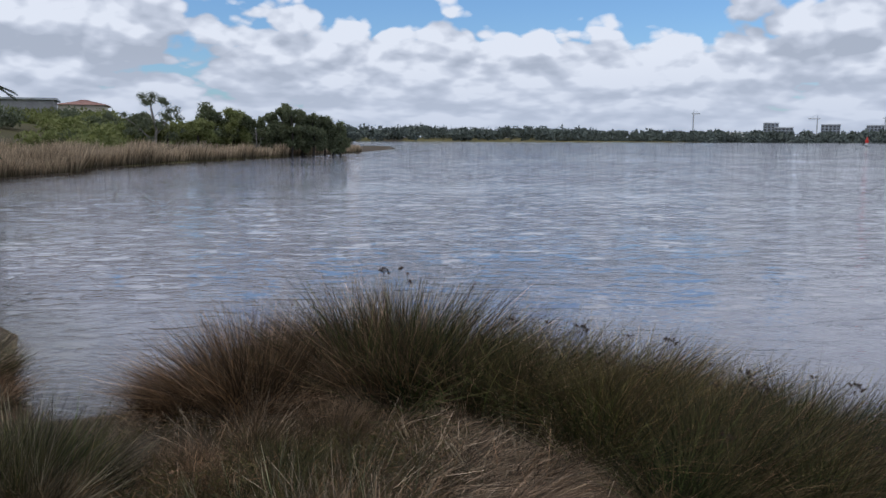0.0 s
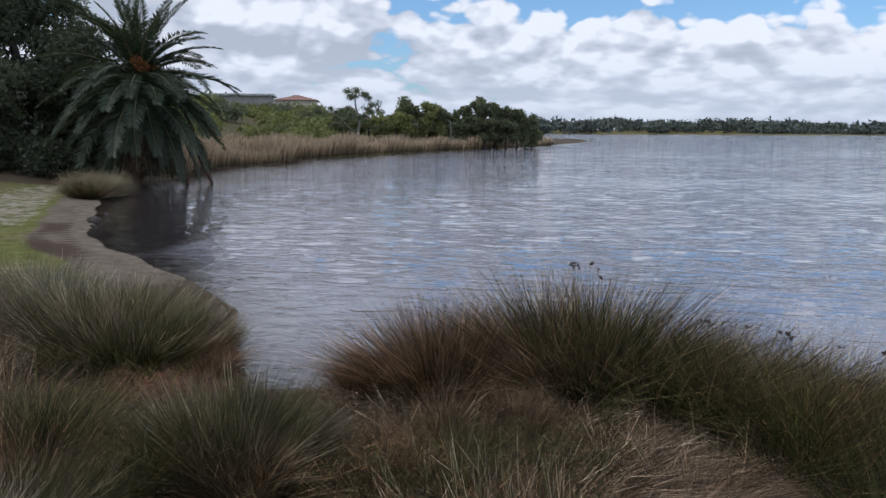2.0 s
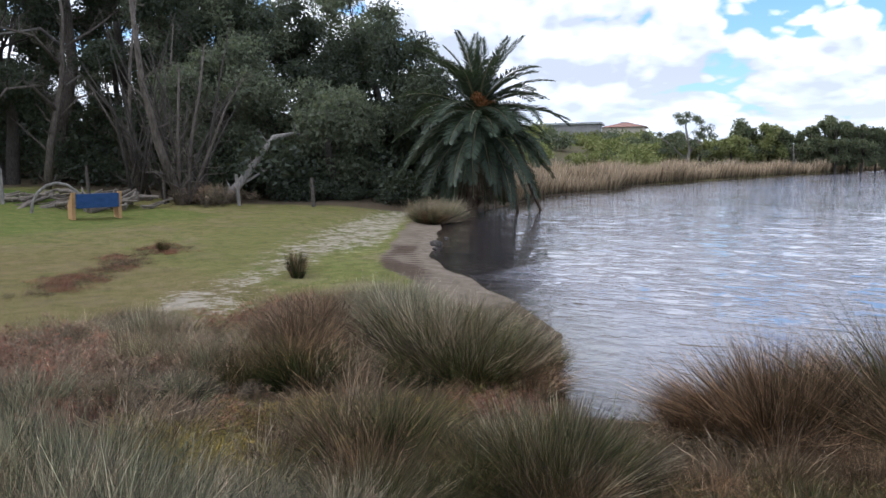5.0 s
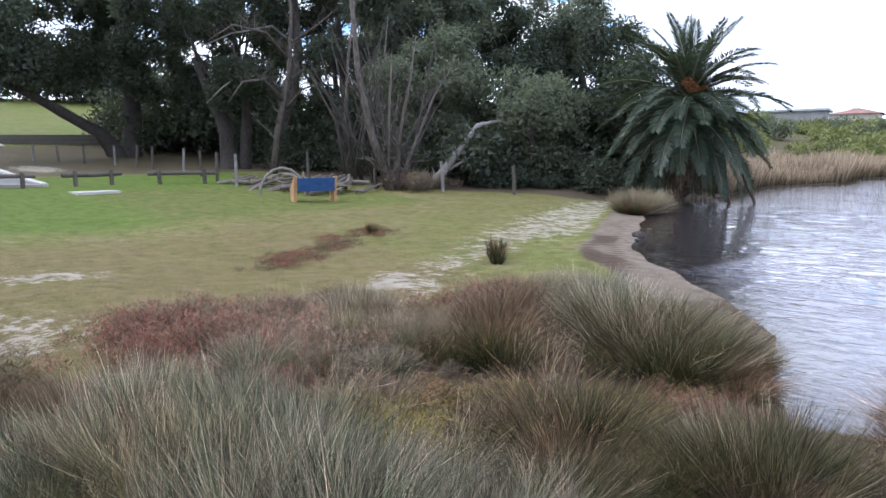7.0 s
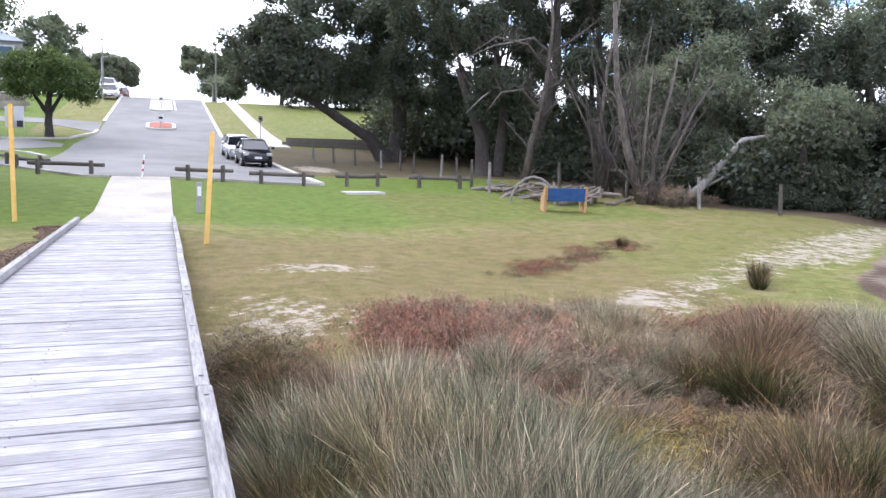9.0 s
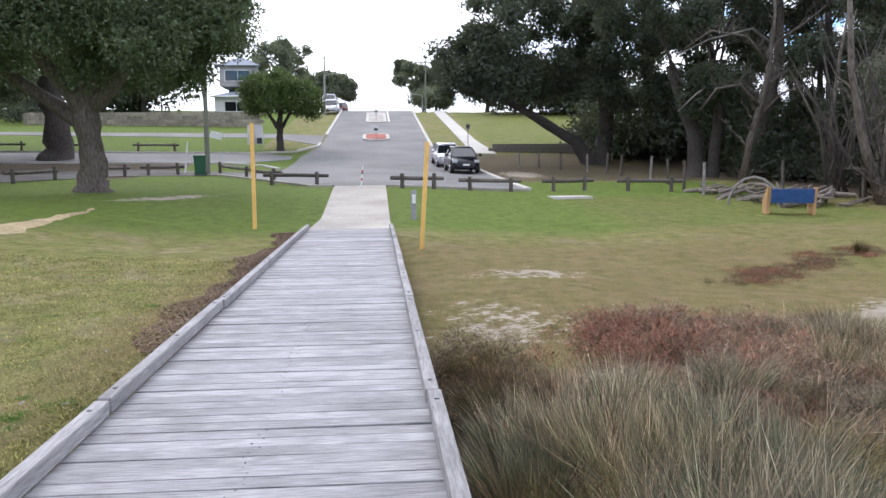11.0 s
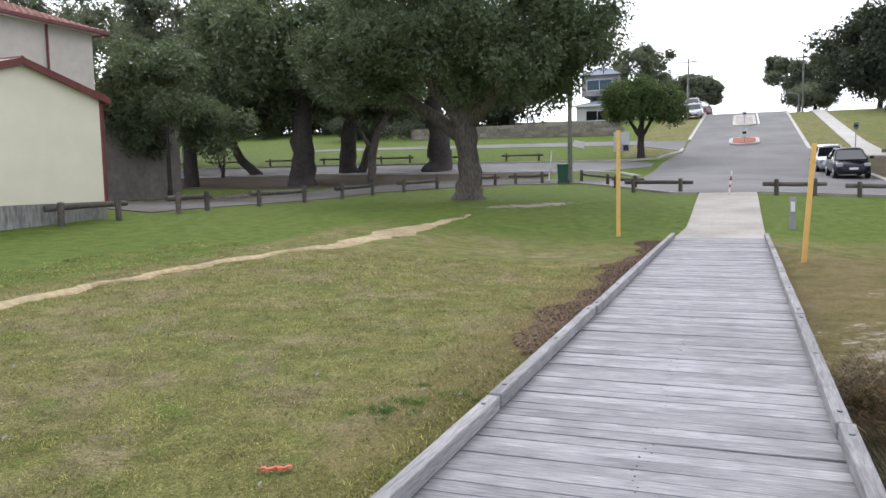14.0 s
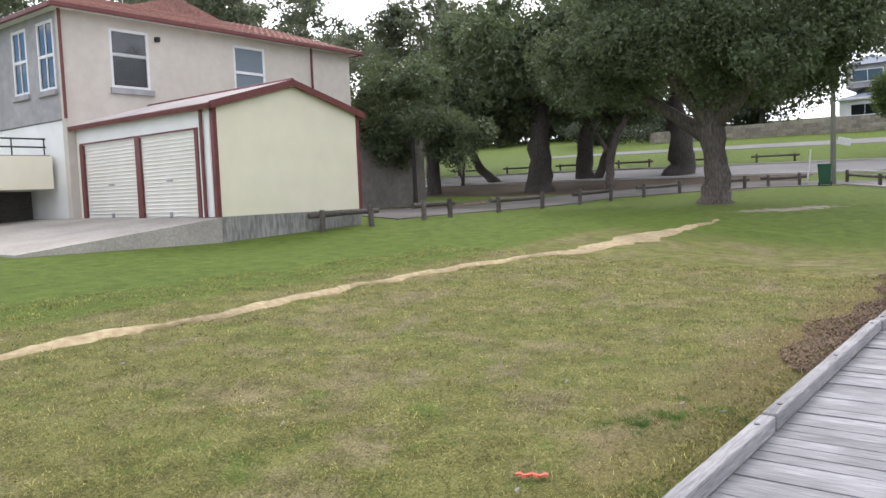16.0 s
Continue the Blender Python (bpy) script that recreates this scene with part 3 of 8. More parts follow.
def make_ground():
    def lines(lo, hi, step):
        out = np.array(spread(0.0, step, 0.07, 3200))[1:]
        return np.concatenate([lo - out[::-1], np.arange(lo, hi + step / 2, step), hi + out])
    xs, ys = lines(-20.0, 2.0, 0.26), lines(-3.0, 24.0, 0.26)
    gx, gy = np.meshgrid(xs, ys, indexing="ij")
    gz = heights(gx, gy)
    s = inland(gx, gy)
    n, k = gx.shape
    at = np.arange(n * k).reshape(n, k)
    faces = np.stack([at[:-1, :-1], at[1:, :-1], at[1:, 1:], at[:-1, 1:]], -1).reshape(-1, 4)
    me = array_mesh("ground", np.stack([gx, gy, gz], -1).reshape(-1, 3), [faces], GROUND, smooth=True)

    def blob(cx, cy, rx, ry, turn=0.0):
        c, t = math.cos(radians(turn)), math.sin(radians(turn))
        u, v = (gx - cx) * c + (gy - cy) * t, -(gx - cx) * t + (gy - cy) * c
        return np.clip(1.25 - np.sqrt((u / rx) ** 2 + (v / ry) ** 2), 0, 1)

    south, north = gy < -1, gy > -1
    lush = ease(14, 22, -gx + 0.28 * np.minimum(0, gy + 8)) * (-gx < 60) * ease(9.5, 12.5, -gx) * np.where(north, 0.0, 1.0)
    lush = np.maximum(lush, ease(-9.2, -10.6, gy) * south * (gx > -34))
    lush = np.maximum(lush, 0.9 * ease(16.5, 21.5, -gx - 0.12 * gy) * north * (gy < 16) * (-gx < 38))
    lush = np.maximum(lush, (gx < -58) * np.where(gy < -9, 0.95, np.where(gy > 9, 0.45, 0.0)))
    lush = np.maximum(lush, ease(1.2, 2.6, s) * (1 - ease(5.5, 8.0, s)) * ease(8.0, 10.5, -gx) * ease(6.0, 9.0, gy) * (gy < 27) * 0.4)
    brown = ease(4.5, 6.5, -gx) * (1 - ease(15.5, 20.5, -gx - 0.12 * gy)) * north * (1 - ease(7.0, 9.5, gy + 0.2 * gx + 1.5)) * 0.58
    brown = np.maximum(brown, ease(1.5, 3.0, s) * ease(8.0, 10.5, -gx) * ease(4.0, 8.0, gy) * (gy < 27) * (gx > -30) * 0.42)
    brown = np.maximum(brown, blob(-9, -2.5, 9.0, 0.8) * 0.62)
    brown = np.maximum(brown, (gy > 30) * (s < 14) * 0.5)
    lush = np.maximum(lush, (gy > 40) * (gy < 600) * (s > 12) * 0.6)
    beach = (gx < -5) * (gy < 22.8) * ease(5.0, 6.5, -gx)
    # pale dry sand frays into the grass above a strip of damp sand
    crown = np.interp(-gx, [6, 10, 12, 16, 19], [4.6, 4.3, 2.9, 2.3, 1.75])
    far_part = ease(11.0, 13.5, -gx)
    below = np.exp(-((s - crown) / 0.8) ** 2) * (1 - far_part) + ease(1.0, 1.6, s) * far_part
    sand = np.where(s < crown, below, np.exp(-((s - crown) / 1.3) ** 2)) * (0.45 + 0.09 * far_part) * beach
    damp = ease(-0.8, -0.2, s) * (1 - ease(0.95, 1.45, s)) * beach * 0.9
    wrack = 1.0 * np.exp(-((s - 1.05 - 0.12 * np.sin(gx * 2.3)) / 0.24) ** 2) + 0.7 * np.exp(-((s - 0.55 - 0.08 * np.sin(gx * 3.1)) / 0.15) ** 2)
    wrack = wrack * beach * (0.72 + 0.4 * np.sin(gx * 1.7 + gy))
    soil = ease(0.4, 1.0, gy) * (1 - ease(5.6, 7.4, -gx - 0.1 * gy)) * (gx < 12) * (s > -0.3)
    wrack = np.maximum(wrack, blob(-12.4, -2.2, 6.4, 0.45) * (0.74 + 0.2 * np.sin(gx * 1.3)))
    soil = np.maximum(soil, ease(0.0, 0.1, gy) * (1 - ease(0.9, 1.6, gy)) * ease(-9.5, -6.5, gx) * (gx < 12) * 0.8)
    soil = np.maximum(soil, blob(-6.3, 3.6, 1.6, 1.6) * 0.75)
    soil = np.maximum(soil, ((gx < -38) & (gx > -57) & (gy < -12)) * 0.9)
    soil = np.maximum(soil, ease(-0.6, 1.6, gy - 17.8 - np.clip(0.6 * (gx + 26.5), 0, 9.5)) * (gx < -17) * (gx > -75) * (gy < 60) * 0.9)
    soil = np.maximum(soil, ((gx < -38) & (gx > -58) & (gy > 6.3)) * 0.62)
    sand = np.maximum(sand, blob(-12.8, 2.3, 1.3, 0.7, 80) * 0.6)
    sand = np.maximum(sand, blob(-8.6, 1.2, 1.3, 1.0, 60) * 0.5)
    sand = np.maximum(sand, blob(-9.4, 1.3, 2.4, 1.0, 20) * 0.44)
    sand = np.maximum(sand, blob(-9.6, 6.6, 1.5, 0.6, -40) * 0.66)
    gravel = (gx > -37) & (gx < -17) & (gy < -21.8) & (gy > -25.6)
    soil = np.where(gravel, 0.95, soil)
    sand = np.where(gravel, 0.42, sand)
    sand = np.maximum(sand, blob(-44, 8, 3.5, 1.4) * 0.9)
    sand = np.maximum(sand, blob(-26.6, -7.3, 2.8, 0.8, -35) * 0.8)
    bald = np.zeros_like(gx)
    for cx, cy, rx, ry in ((-5.5, -4.4, 0.9, 0.35), (-9.5, -5.4, 1.0, 0.4), (-7.6, -3.9, 0.9, 0.3), (-4.8, -4.9, 0.5, 0.4), (-11.8, -4.0, 1.2, 0.4), (-6.6, -6.4, 1.0, 0.35), (-3.6, -4.2, 0.5, 0.3)):
        bald = np.maximum(bald, blob(cx, cy, rx, ry, 15) * 0.72)
    bed = ease(0.25, -0.25, s) * (gy < 600)
    for key, value in (("lush", lush), ("brown", brown), ("soil", soil), ("sand", sand), ("wrack", wrack), ("damp", damp), ("bald", bald), ("bed", bed)):
        layer = me.attributes.new(key, "FLOAT", "POINT")
        layer.data.foreach_set("value", np.ascontiguousarray(value, np.float32).ravel())
    thing("ground", "mown lawn, bare earth and sand sloping to the shore", "ground", shape=me, kind="structure")


make_ground()


def make_water():
    def lines(lo, hi, step):
        out = np.array(spread(0.0, step, 0.3, 3200))[1:]
        return np.concatenate([lo - out[::-1], np.arange(lo, hi + step / 2, step), hi + out])
    gx, gy = np.meshgrid(lines(-22.0, 4.0, 0.4), lines(0.0, 30.0, 0.4), indexing="ij")
    n, k = gx.shape
    at = np.arange(n * k).reshape(n, k)
    faces = np.stack([at[:-1, :-1], at[1:, :-1], at[1:, 1:], at[:-1, 1:]], -1).reshape(-1, 4)
    keep = (inland(gx, gy) < 40).ravel()
    faces = faces[keep[faces].any(1)]
    me = array_mesh("water", np.stack([gx, gy, gx * 0 + WATER_LEVEL], -1).reshape(-1, 3), [faces], WATER, smooth=True)
    layer = me.attributes.new("deep", "FLOAT", "POINT")
    layer.data.foreach_set("value", np.ascontiguousarray(ease(-0.2, np.where(gx < -8, 6.5, 1.5), -inland(gx, gy)), np.float32).ravel())
    thing("water", "grey wind-rippled water of a wide estuary", "water", shape=me, kind="structure")


make_water()


def draped(name, label, outline, material, lift, kind="structure", category="road", step=1.2, thick=0.12):
    """A paved sheet with thickness that follows the ground inside an outline of corners."""
    bm = bmesh.new()
    face = bm.faces.new([bm.verts.new((x, y, 0)) for x, y in outline])
    xs, ys = [p[0] for p in outline], [p[1] for p in outline]
    for axis, lo, hi in ((0, min(xs), max(xs)), (1, min(ys), max(ys))):
        v = lo + step
        while v < hi:
            co, no = [0, 0, 0], [0, 0, 0]
            co[axis], no[axis] = v, 1
            bmesh.ops.bisect_plane(bm, geom=bm.verts[:] + bm.edges[:] + bm.faces[:], plane_co=co, plane_no=no)
            v += step
    bmesh.ops.recalc_face_normals(bm, faces=bm.faces)
    top = bmesh.ops.extrude_face_region(bm, geom=bm.faces[:])["geom"]
    up = {v for v in top if isinstance(v, bmesh.types.BMVert)}
    for v in bm.verts:
        z = height(v.co.x, v.co.y)
        v.co.z = z + lift if v in up else z + lift - thick
    return thing(name, label, category, shape=bm, material=material, kind=kind)


def ribbon(points, width, tall, material, name, label, parent=None, lift=0.0, category="kerb", kind="structure", step=1.5):
    """A kerb-like bar along points on the ground."""
    bm = bmesh.new()
    line = []
    for (ax, ay), (bx, by) in zip(points, points[1:]):
        n = max(1, int(math.hypot(bx - ax, by - ay) / step))
        line += [Vector((ax + (bx - ax) * i / n, ay + (by - ay) * i / n, 0)) for i in range(n)]
    line.append(Vector((*points[-1], 0)))
    rings = []
    for i, p in enumerate(line):
        ahead = (line[min(i + 1, len(line) - 1)] - line[max(i - 1, 0)]).normalized()
        side = Vector((-ahead.y, ahead.x, 0)) * width / 2
        z = height(p.x, p.y) + lift
        c = min(0.02, width / 5)
        sn = side.normalized()
        ring = [p + side + Vector((0, 0, z - 0.15)), p + side + Vector((0, 0, z + tall - c)), p + side - sn * c + Vector((0, 0, z + tall)),
                p - side + sn * c + Vector((0, 0, z + tall)), p - side + Vector((0, 0, z + tall - c)), p - side + Vector((0, 0, z - 0.15))]
        rings.append([bm.verts.new(v) for v in ring])
    for a, b in zip(rings, rings[1:]):
        for k in range(6):
            bm.faces.new((a[k], a[(k + 1) % 6], b[(k + 1) % 6], b[k]))
    bm.faces.new(rings[0])
    bm.faces.new(rings[-1])
    if parent:
        return part(name, bm, material, parent, label)
    return thing(name, label, category, shape=bm, material=material, kind=kind)


# road up the hill with its apron, the street across and the lane along the rail fence
draped("road", "grey asphalt road climbing the hill", [(-44, -6.0), (-56, -5.6), (-62, -4.6), (-118, -4.3), (-118, 4.4), (-62, 4.0), (-47, 5.9), (-32.2, 6.0), (-32.2, -3.0), (-36, -5.0), (-41, -8.0)], ASPHALT, 0.05)
draped("road", "asphalt lane beside the rail fence", [(-41, -8.2), (-44, -6.2), (-47, -14), (-44, -18.5), (-36, -21.2), (-20, -22.0), (-18.5, -17.0), (-33.5, -17.0), (-40, -13.0)], OLD_ASPHALT, 0.03)
draped("road", "asphalt side street below the park", [(-56.2, -6.2), (-54.6, -6.2), (-52.6, -9.0), (-52.6, -75), (-57.4, -75), (-57.4, -12), (-57.4, -8)], ASPHALT, 0.03)
draped("road", "side street going off the main road", [(-63, -4.75), (-70, -4.75), (-71.5, -9), (-71.5, -44), (-69.8, -44), (-68.0, -9)], ASPHALT, 0.03)
draped("footpath", "concrete footpath from boardwalk to road", [(-18.66, -1.95), (-18.66, 0.06), (-32.1, 0.1), (-32.1, -2.0), (-24, -1.85), (-21, -1.8)], CONCRETE, 0.05, category="path", step=0.9)
draped("footpath", "pale concrete footpath up the hill", [(-57.5, 6.9), (-57.0, 8.6), (-66, 8.2), (-118, 8.3), (-118, 7.0), (-66, 6.9)], PALE_CONCRETE, 0.06, category="path")
ribbon([(-32.3, 6.1), (-47.2, 6.05), (-62.0, 4.12), (-118, 4.52)], 0.28, 0.13, PALE_CONCRETE, "kerb", "pale concrete road kerb")
ribbon([(-118, -4.45), (-70.5, -4.65)], 0.28, 0.13, PALE_CONCRETE, "kerb", "pale concrete road kerb")
ribbon([(-64.0, -4.75), (-62.2, -4.8), (-58.5, -6.2), (-57.7, -9), (-57.7, -74)], 0.28, 0.13, PALE_CONCRETE, "kerb", "pale concrete street kerb")
ribbon([(-48.0, -6.2), (-50.6, -7.5), (-52.2, -10), (-52.3, -74)], 0.28, 0.12, PALE_CONCRETE, "kerb", "pale concrete street kerb")
ribbon([(-32.15, 6.0), (-32.15, 0.2)], 0.2, 0.10, CONCRETE, "kerb", "concrete kerb along the lawn")
ribbon([(-32.15, -2.1), (-32.15, -3.0), (-36, -5.2), (-41, -8.4)], 0.2, 0.10, CONCRETE, "kerb", "concrete kerb along the lawn")

# ---- boardwalk ----
def make_deck():
    rng = random.Random(3)
    deck = thing("boardwalk", "weathered grey timber boardwalk with raised timber edges", "boardwalk", kind="structure")
    shapes = []
    for v in range(4):
        bm = box((-0.066, -0.99, -0.035), (0.066, 0.99, 0.0), 0.004)
        for vert in bm.verts:
            vert.co.z += 0.003 * math.sin(vert.co.y * (2 + v)) if vert.co.z > -0.02 else 0
        shapes.append(bm_mesh("plank", bm, DECK))
    x, n = -18.62, 0
    while x < 6.05:
        ob = part("plank", shapes[rng.randrange(4)], None, deck, at=pose(x, -0.95, rng.uniform(-0.004, 0.004), 0, rng.uniform(-0.5, 0.5), rng.uniform(-0.25, 0.25)))
        x += 0.14 if n % 16 else 0.146
        n += 1
    for y in (-1.962, 0.055):
        x = -18.75
        while x < 4.0:
            length = 3.55
            z = rng.uniform(-0.004, 0.006)
            bm = box((0.01, -0.044, 0.012), (length - 0.01, 0.044, 0.112), 0.014)
            rail = part("edge_rail", bm, KERB_TIMBER, deck, at=pose(x, y + rng.uniform(-0.008, 0.008), z, 0, 0, rng.uniform(-0.12, 0.12)))
            for bx in (0.22, length / 2, length - 0.22):
                bolt = tube([(bx, 0, 0.107), (bx, 0, 0.118)], 0.016, 8)
                part("bolt", bolt, BOLT, rail)
            x += length
    for y in (-1.75, -0.95, -0.15):
        part("bearer", box((-18.6, y - 0.05, -0.2), (6.0, y + 0.05, -0.045), 0.008), DARK_TIMBER, deck)
    for x in np.arange(-12.4, 6.0, 2.4):
        for y in (-1.75, -0.15):
            part("stump", tube([(x, y, height(x, y) - 0.3), (x, y, -0.2)], 0.075, 8), DARK_TIMBER, deck)
    # nail heads down the middle and near both edges
    bm = bmesh.new()
    x = -9.0
    while x < 0.5:
        for y in (-0.97,):
            for dx in (-0.03, 0.03):
                bmesh.ops.create_cone(bm, cap_ends=True, segments=6, radius1=0.005, radius2=0.0045, depth=0.006, matrix=Matrix.Translation((x + dx, y + rng.uniform(-0.035, 0.035), 0.001)))
        x += 0.14
    tagged(part("nails", bm, BOLT, deck, "dark nail heads"), kind="stuff")


make_deck()


# ---- garage and clubhouse ----
def window(name, parent, at, w, h, glass, mullions=1, mid=0.0, label="white-framed window"):
    """A framed window that faces local -y, its lower left corner at the origin."""
    f = 0.09
    win = part(name, box((0, -0.03, 0), (w, 0.01, 0.02), 0.004), WHITE, parent, label, at=at)
    for lo, hi in (((0, -0.05, 0), (f, 0.05, h)), ((w - f, -0.05, 0), (w, 0.05, h)), ((f, -0.05, h - f), (w - f, 0.05, h)), ((f, -0.05, 0), (w - f, 0.05, f))):
        part("window_frame", box(lo, hi, 0.006), WHITE, win)
    if mid:
        part("transom", box((f, -0.045, mid - 0.05), (w - f, 0.04, mid + 0.05), 0.006), WHITE, win)
    for i in range(1, mullions):
        x = w * i / mullions
        part("mullion", box((x - 0.025, -0.04, f), (x + 0.025, 0.035, h - f), 0.004), WHITE, win)
    part("pane", box((f, -0.012, f), (w - f, 0.0, h - f)), glass, win)
    return win


def make_garage():
    # local x runs from the near front corner away from the camera's road side, local y goes back along the doors
    bl, length, deep = Vector((-11.74, -17.0, 0)), 5.0, 7.0
    g = thing("garage", "cream metal garage with maroon trim and two roller doors", "garage", at=Matrix.Translation(bl) @ Matrix.Rotation(radians(179), 4, "Z"))
    base, eave, peak, t = 1.06, 3.86, 4.56, 0.08
    # gable wall facing the lawn, made of flat sheeting
    def gable(y0, y1, name):
        bm = bmesh.new()
        corners = [(0, base), (length, base), (length, eave), (length / 2, peak), (0, eave)]
        front, back = [bm.verts.new((x, y0, z)) for x, z in corners], [bm.verts.new((x, y1, z)) for x, z in corners]
        bm.faces.new(front)
        bm.faces.new(back[::-1])
        for i in range(5):
            bm.faces.new((front[i], front[(i + 1) % 5], back[(i + 1) % 5], back[i]))
        return part(name, bm, CREAM, g, "flat cream sheet wall")
    gable(0.0, t, "gable_wall")
    gable(deep - t, deep, "gable_wall")
    part("side_wall", box((length - t, t, base), (length, deep - t, eave)), CREAM, g)
    # front wall with two door openings
    doors = ((0.80, 3.42), (3.66, 6.60))
    top = 3.26
    for lo, hi in (((0, t, base), (t, doors[0][0], eave)), ((0, doors[0][1], base), (t, doors[1][0], top)), ((0, doors[1][1], base), (t, deep - t, eave)), ((0, doors[0][0], top), (t, doors[1][1], eave))):
        part("front_wall", box(lo, hi), SHED_WHITE, g, "white sheet wall")
    for y0, y1 in doors:
        door = part("roller_door", box((0.05, y0, base), (0.065, y1, top)), DOOR_SHEET, g, "cream ribbed roller door, shut")
        n = 22
        for i in range(n):
            z = base + (top - base) * (i + 0.5) / n
            part("slat", tube([(0.045, y0 + 0.01, z), (0.045, y1 - 0.01, z)], 0.022, 6), DOOR_SHEET, door)
        part("lock", box((0.0, (y0 + y1) / 2 - 0.14, 2.02), (0.03, (y0 + y1) / 2 + 0.14, 2.07), 0.006), GREY_METAL, door)
        for yy in ((y0 + y1) / 2,):
            part("latch", box((-0.02, yy - 0.04, base), (0.03, yy + 0.04, base + 0.16), 0.01), GREY_METAL, door)
    for y0, y1 in ((0.66, 0.80), (3.42, 3.66), (6.60, 6.80)):
        part("door_post", box((-0.035, y0, base), (0.06, y1, top + 0.02), 0.008), MAROON, g, "maroon door post")
    part("door_head", box((-0.03, 0.66, top + 0.022), (0.04, 6.80, top + 0.07), 0.006), MAROON, g)
    for x, y in ((-0.03, -0.03), (length - 0.08, -0.03)):
        part("corner_flashing", box((x, y, base), (x + 0.12, y + 0.13, eave - 0.02), 0.01), MAROON, g, "maroon corner strip")
    part("downpipe", tube([(-0.07, 0.42, base), (-0.07, 0.42, eave - 0.1)], 0.045, 10), MAROON, g, "maroon downpipe")
    part("vent_strip", box((-0.02, 0.15, base), (-0.003, 0.36, eave - 0.1)), SHED_WHITE, g)
    # roof sheets, ribbed, with barge boards
    slope = math.atan2(peak - eave, length / 2)
    run = math.hypot(peak - eave, length / 2) + 0.16
    for side in (0, 1):
        x0, sgn = (0, 1) if side == 0 else (length, -1)
        m = Matrix.Translation((x0, -0.1, eave)) @ (Matrix.Rotation(-slope * sgn, 4, "Y")) @ Matrix.Diagonal((sgn, 1, 1, 1))
        roof = part("roof_sheet", box((-0.14, 0, 0.03), (run - 0.16, deep + 0.15, 0.06), 0, None, m), ROOF_SHEET, g, "pale ribbed roof sheet")
        bm = bmesh.new()
        for i in range(int(deep / 0.22)):
            y = 0.1 + i * 0.22
            box((-0.14, y, 0.06), (run - 0.17, y + 0.05, 0.085), 0, bm, m)
        tagged(part("ribs", bm, ROOF_SHEET, roof), kind="stuff")
        part("barge_board", box((-0.16, -0.06, -0.10), (run - 0.16, -0.012, 0.085), 0.008, None, m), MAROON, g, "maroon barge board")
        part("gutter", box((-0.26, -0.02, -0.08), (-0.145, deep + 0.15, 0.05), 0.01, None, m), MAROON, g, "maroon gutter")
    part("ridge_cap", tube([(length / 2, -0.12, peak + 0.06), (length / 2, deep + 0.1, peak + 0.06)], 0.07, 8), MAROON, g)
    part("plinth", box((0.0, 0.01, 0.0), (length, deep, base - 0.004)), STAINED, g, "stained concrete plinth")
    part("floor_slab", box((t, t, base - 0.003), (length - t, deep - t, base + 0.0)), CONCRETE, g)


make_garage()


def make_apron():
    """Sloping concrete in front of the garage doors."""
    bm = bmesh.new()
    top = [(-11.76, -16.9, 1.04), (-11.6, -24.0, 1.10), (-11.6, -30.0, 1.10), (-6.0, -30.0, 0.75), (-7.1, -17.55, 0.50)]
    a = [bm.verts.new(p) for p in top]
    b = [bm.verts.new((x, y, -0.2)) for x, y, z in top]
    bm.faces.new(a)
    bm.faces.new(b[::-1])
    for i in range(5):
        bm.faces.new((a[i], a[(i + 1) % 5], b[(i + 1) % 5], b[i]))
    bmesh.ops.triangulate(bm, faces=[f for f in bm.faces if len(f.verts) > 4])
    thing("apron", "sloping concrete apron with stained edge", "pavement", shape=bm, material=CONCRETE, kind="structure")


make_apron()


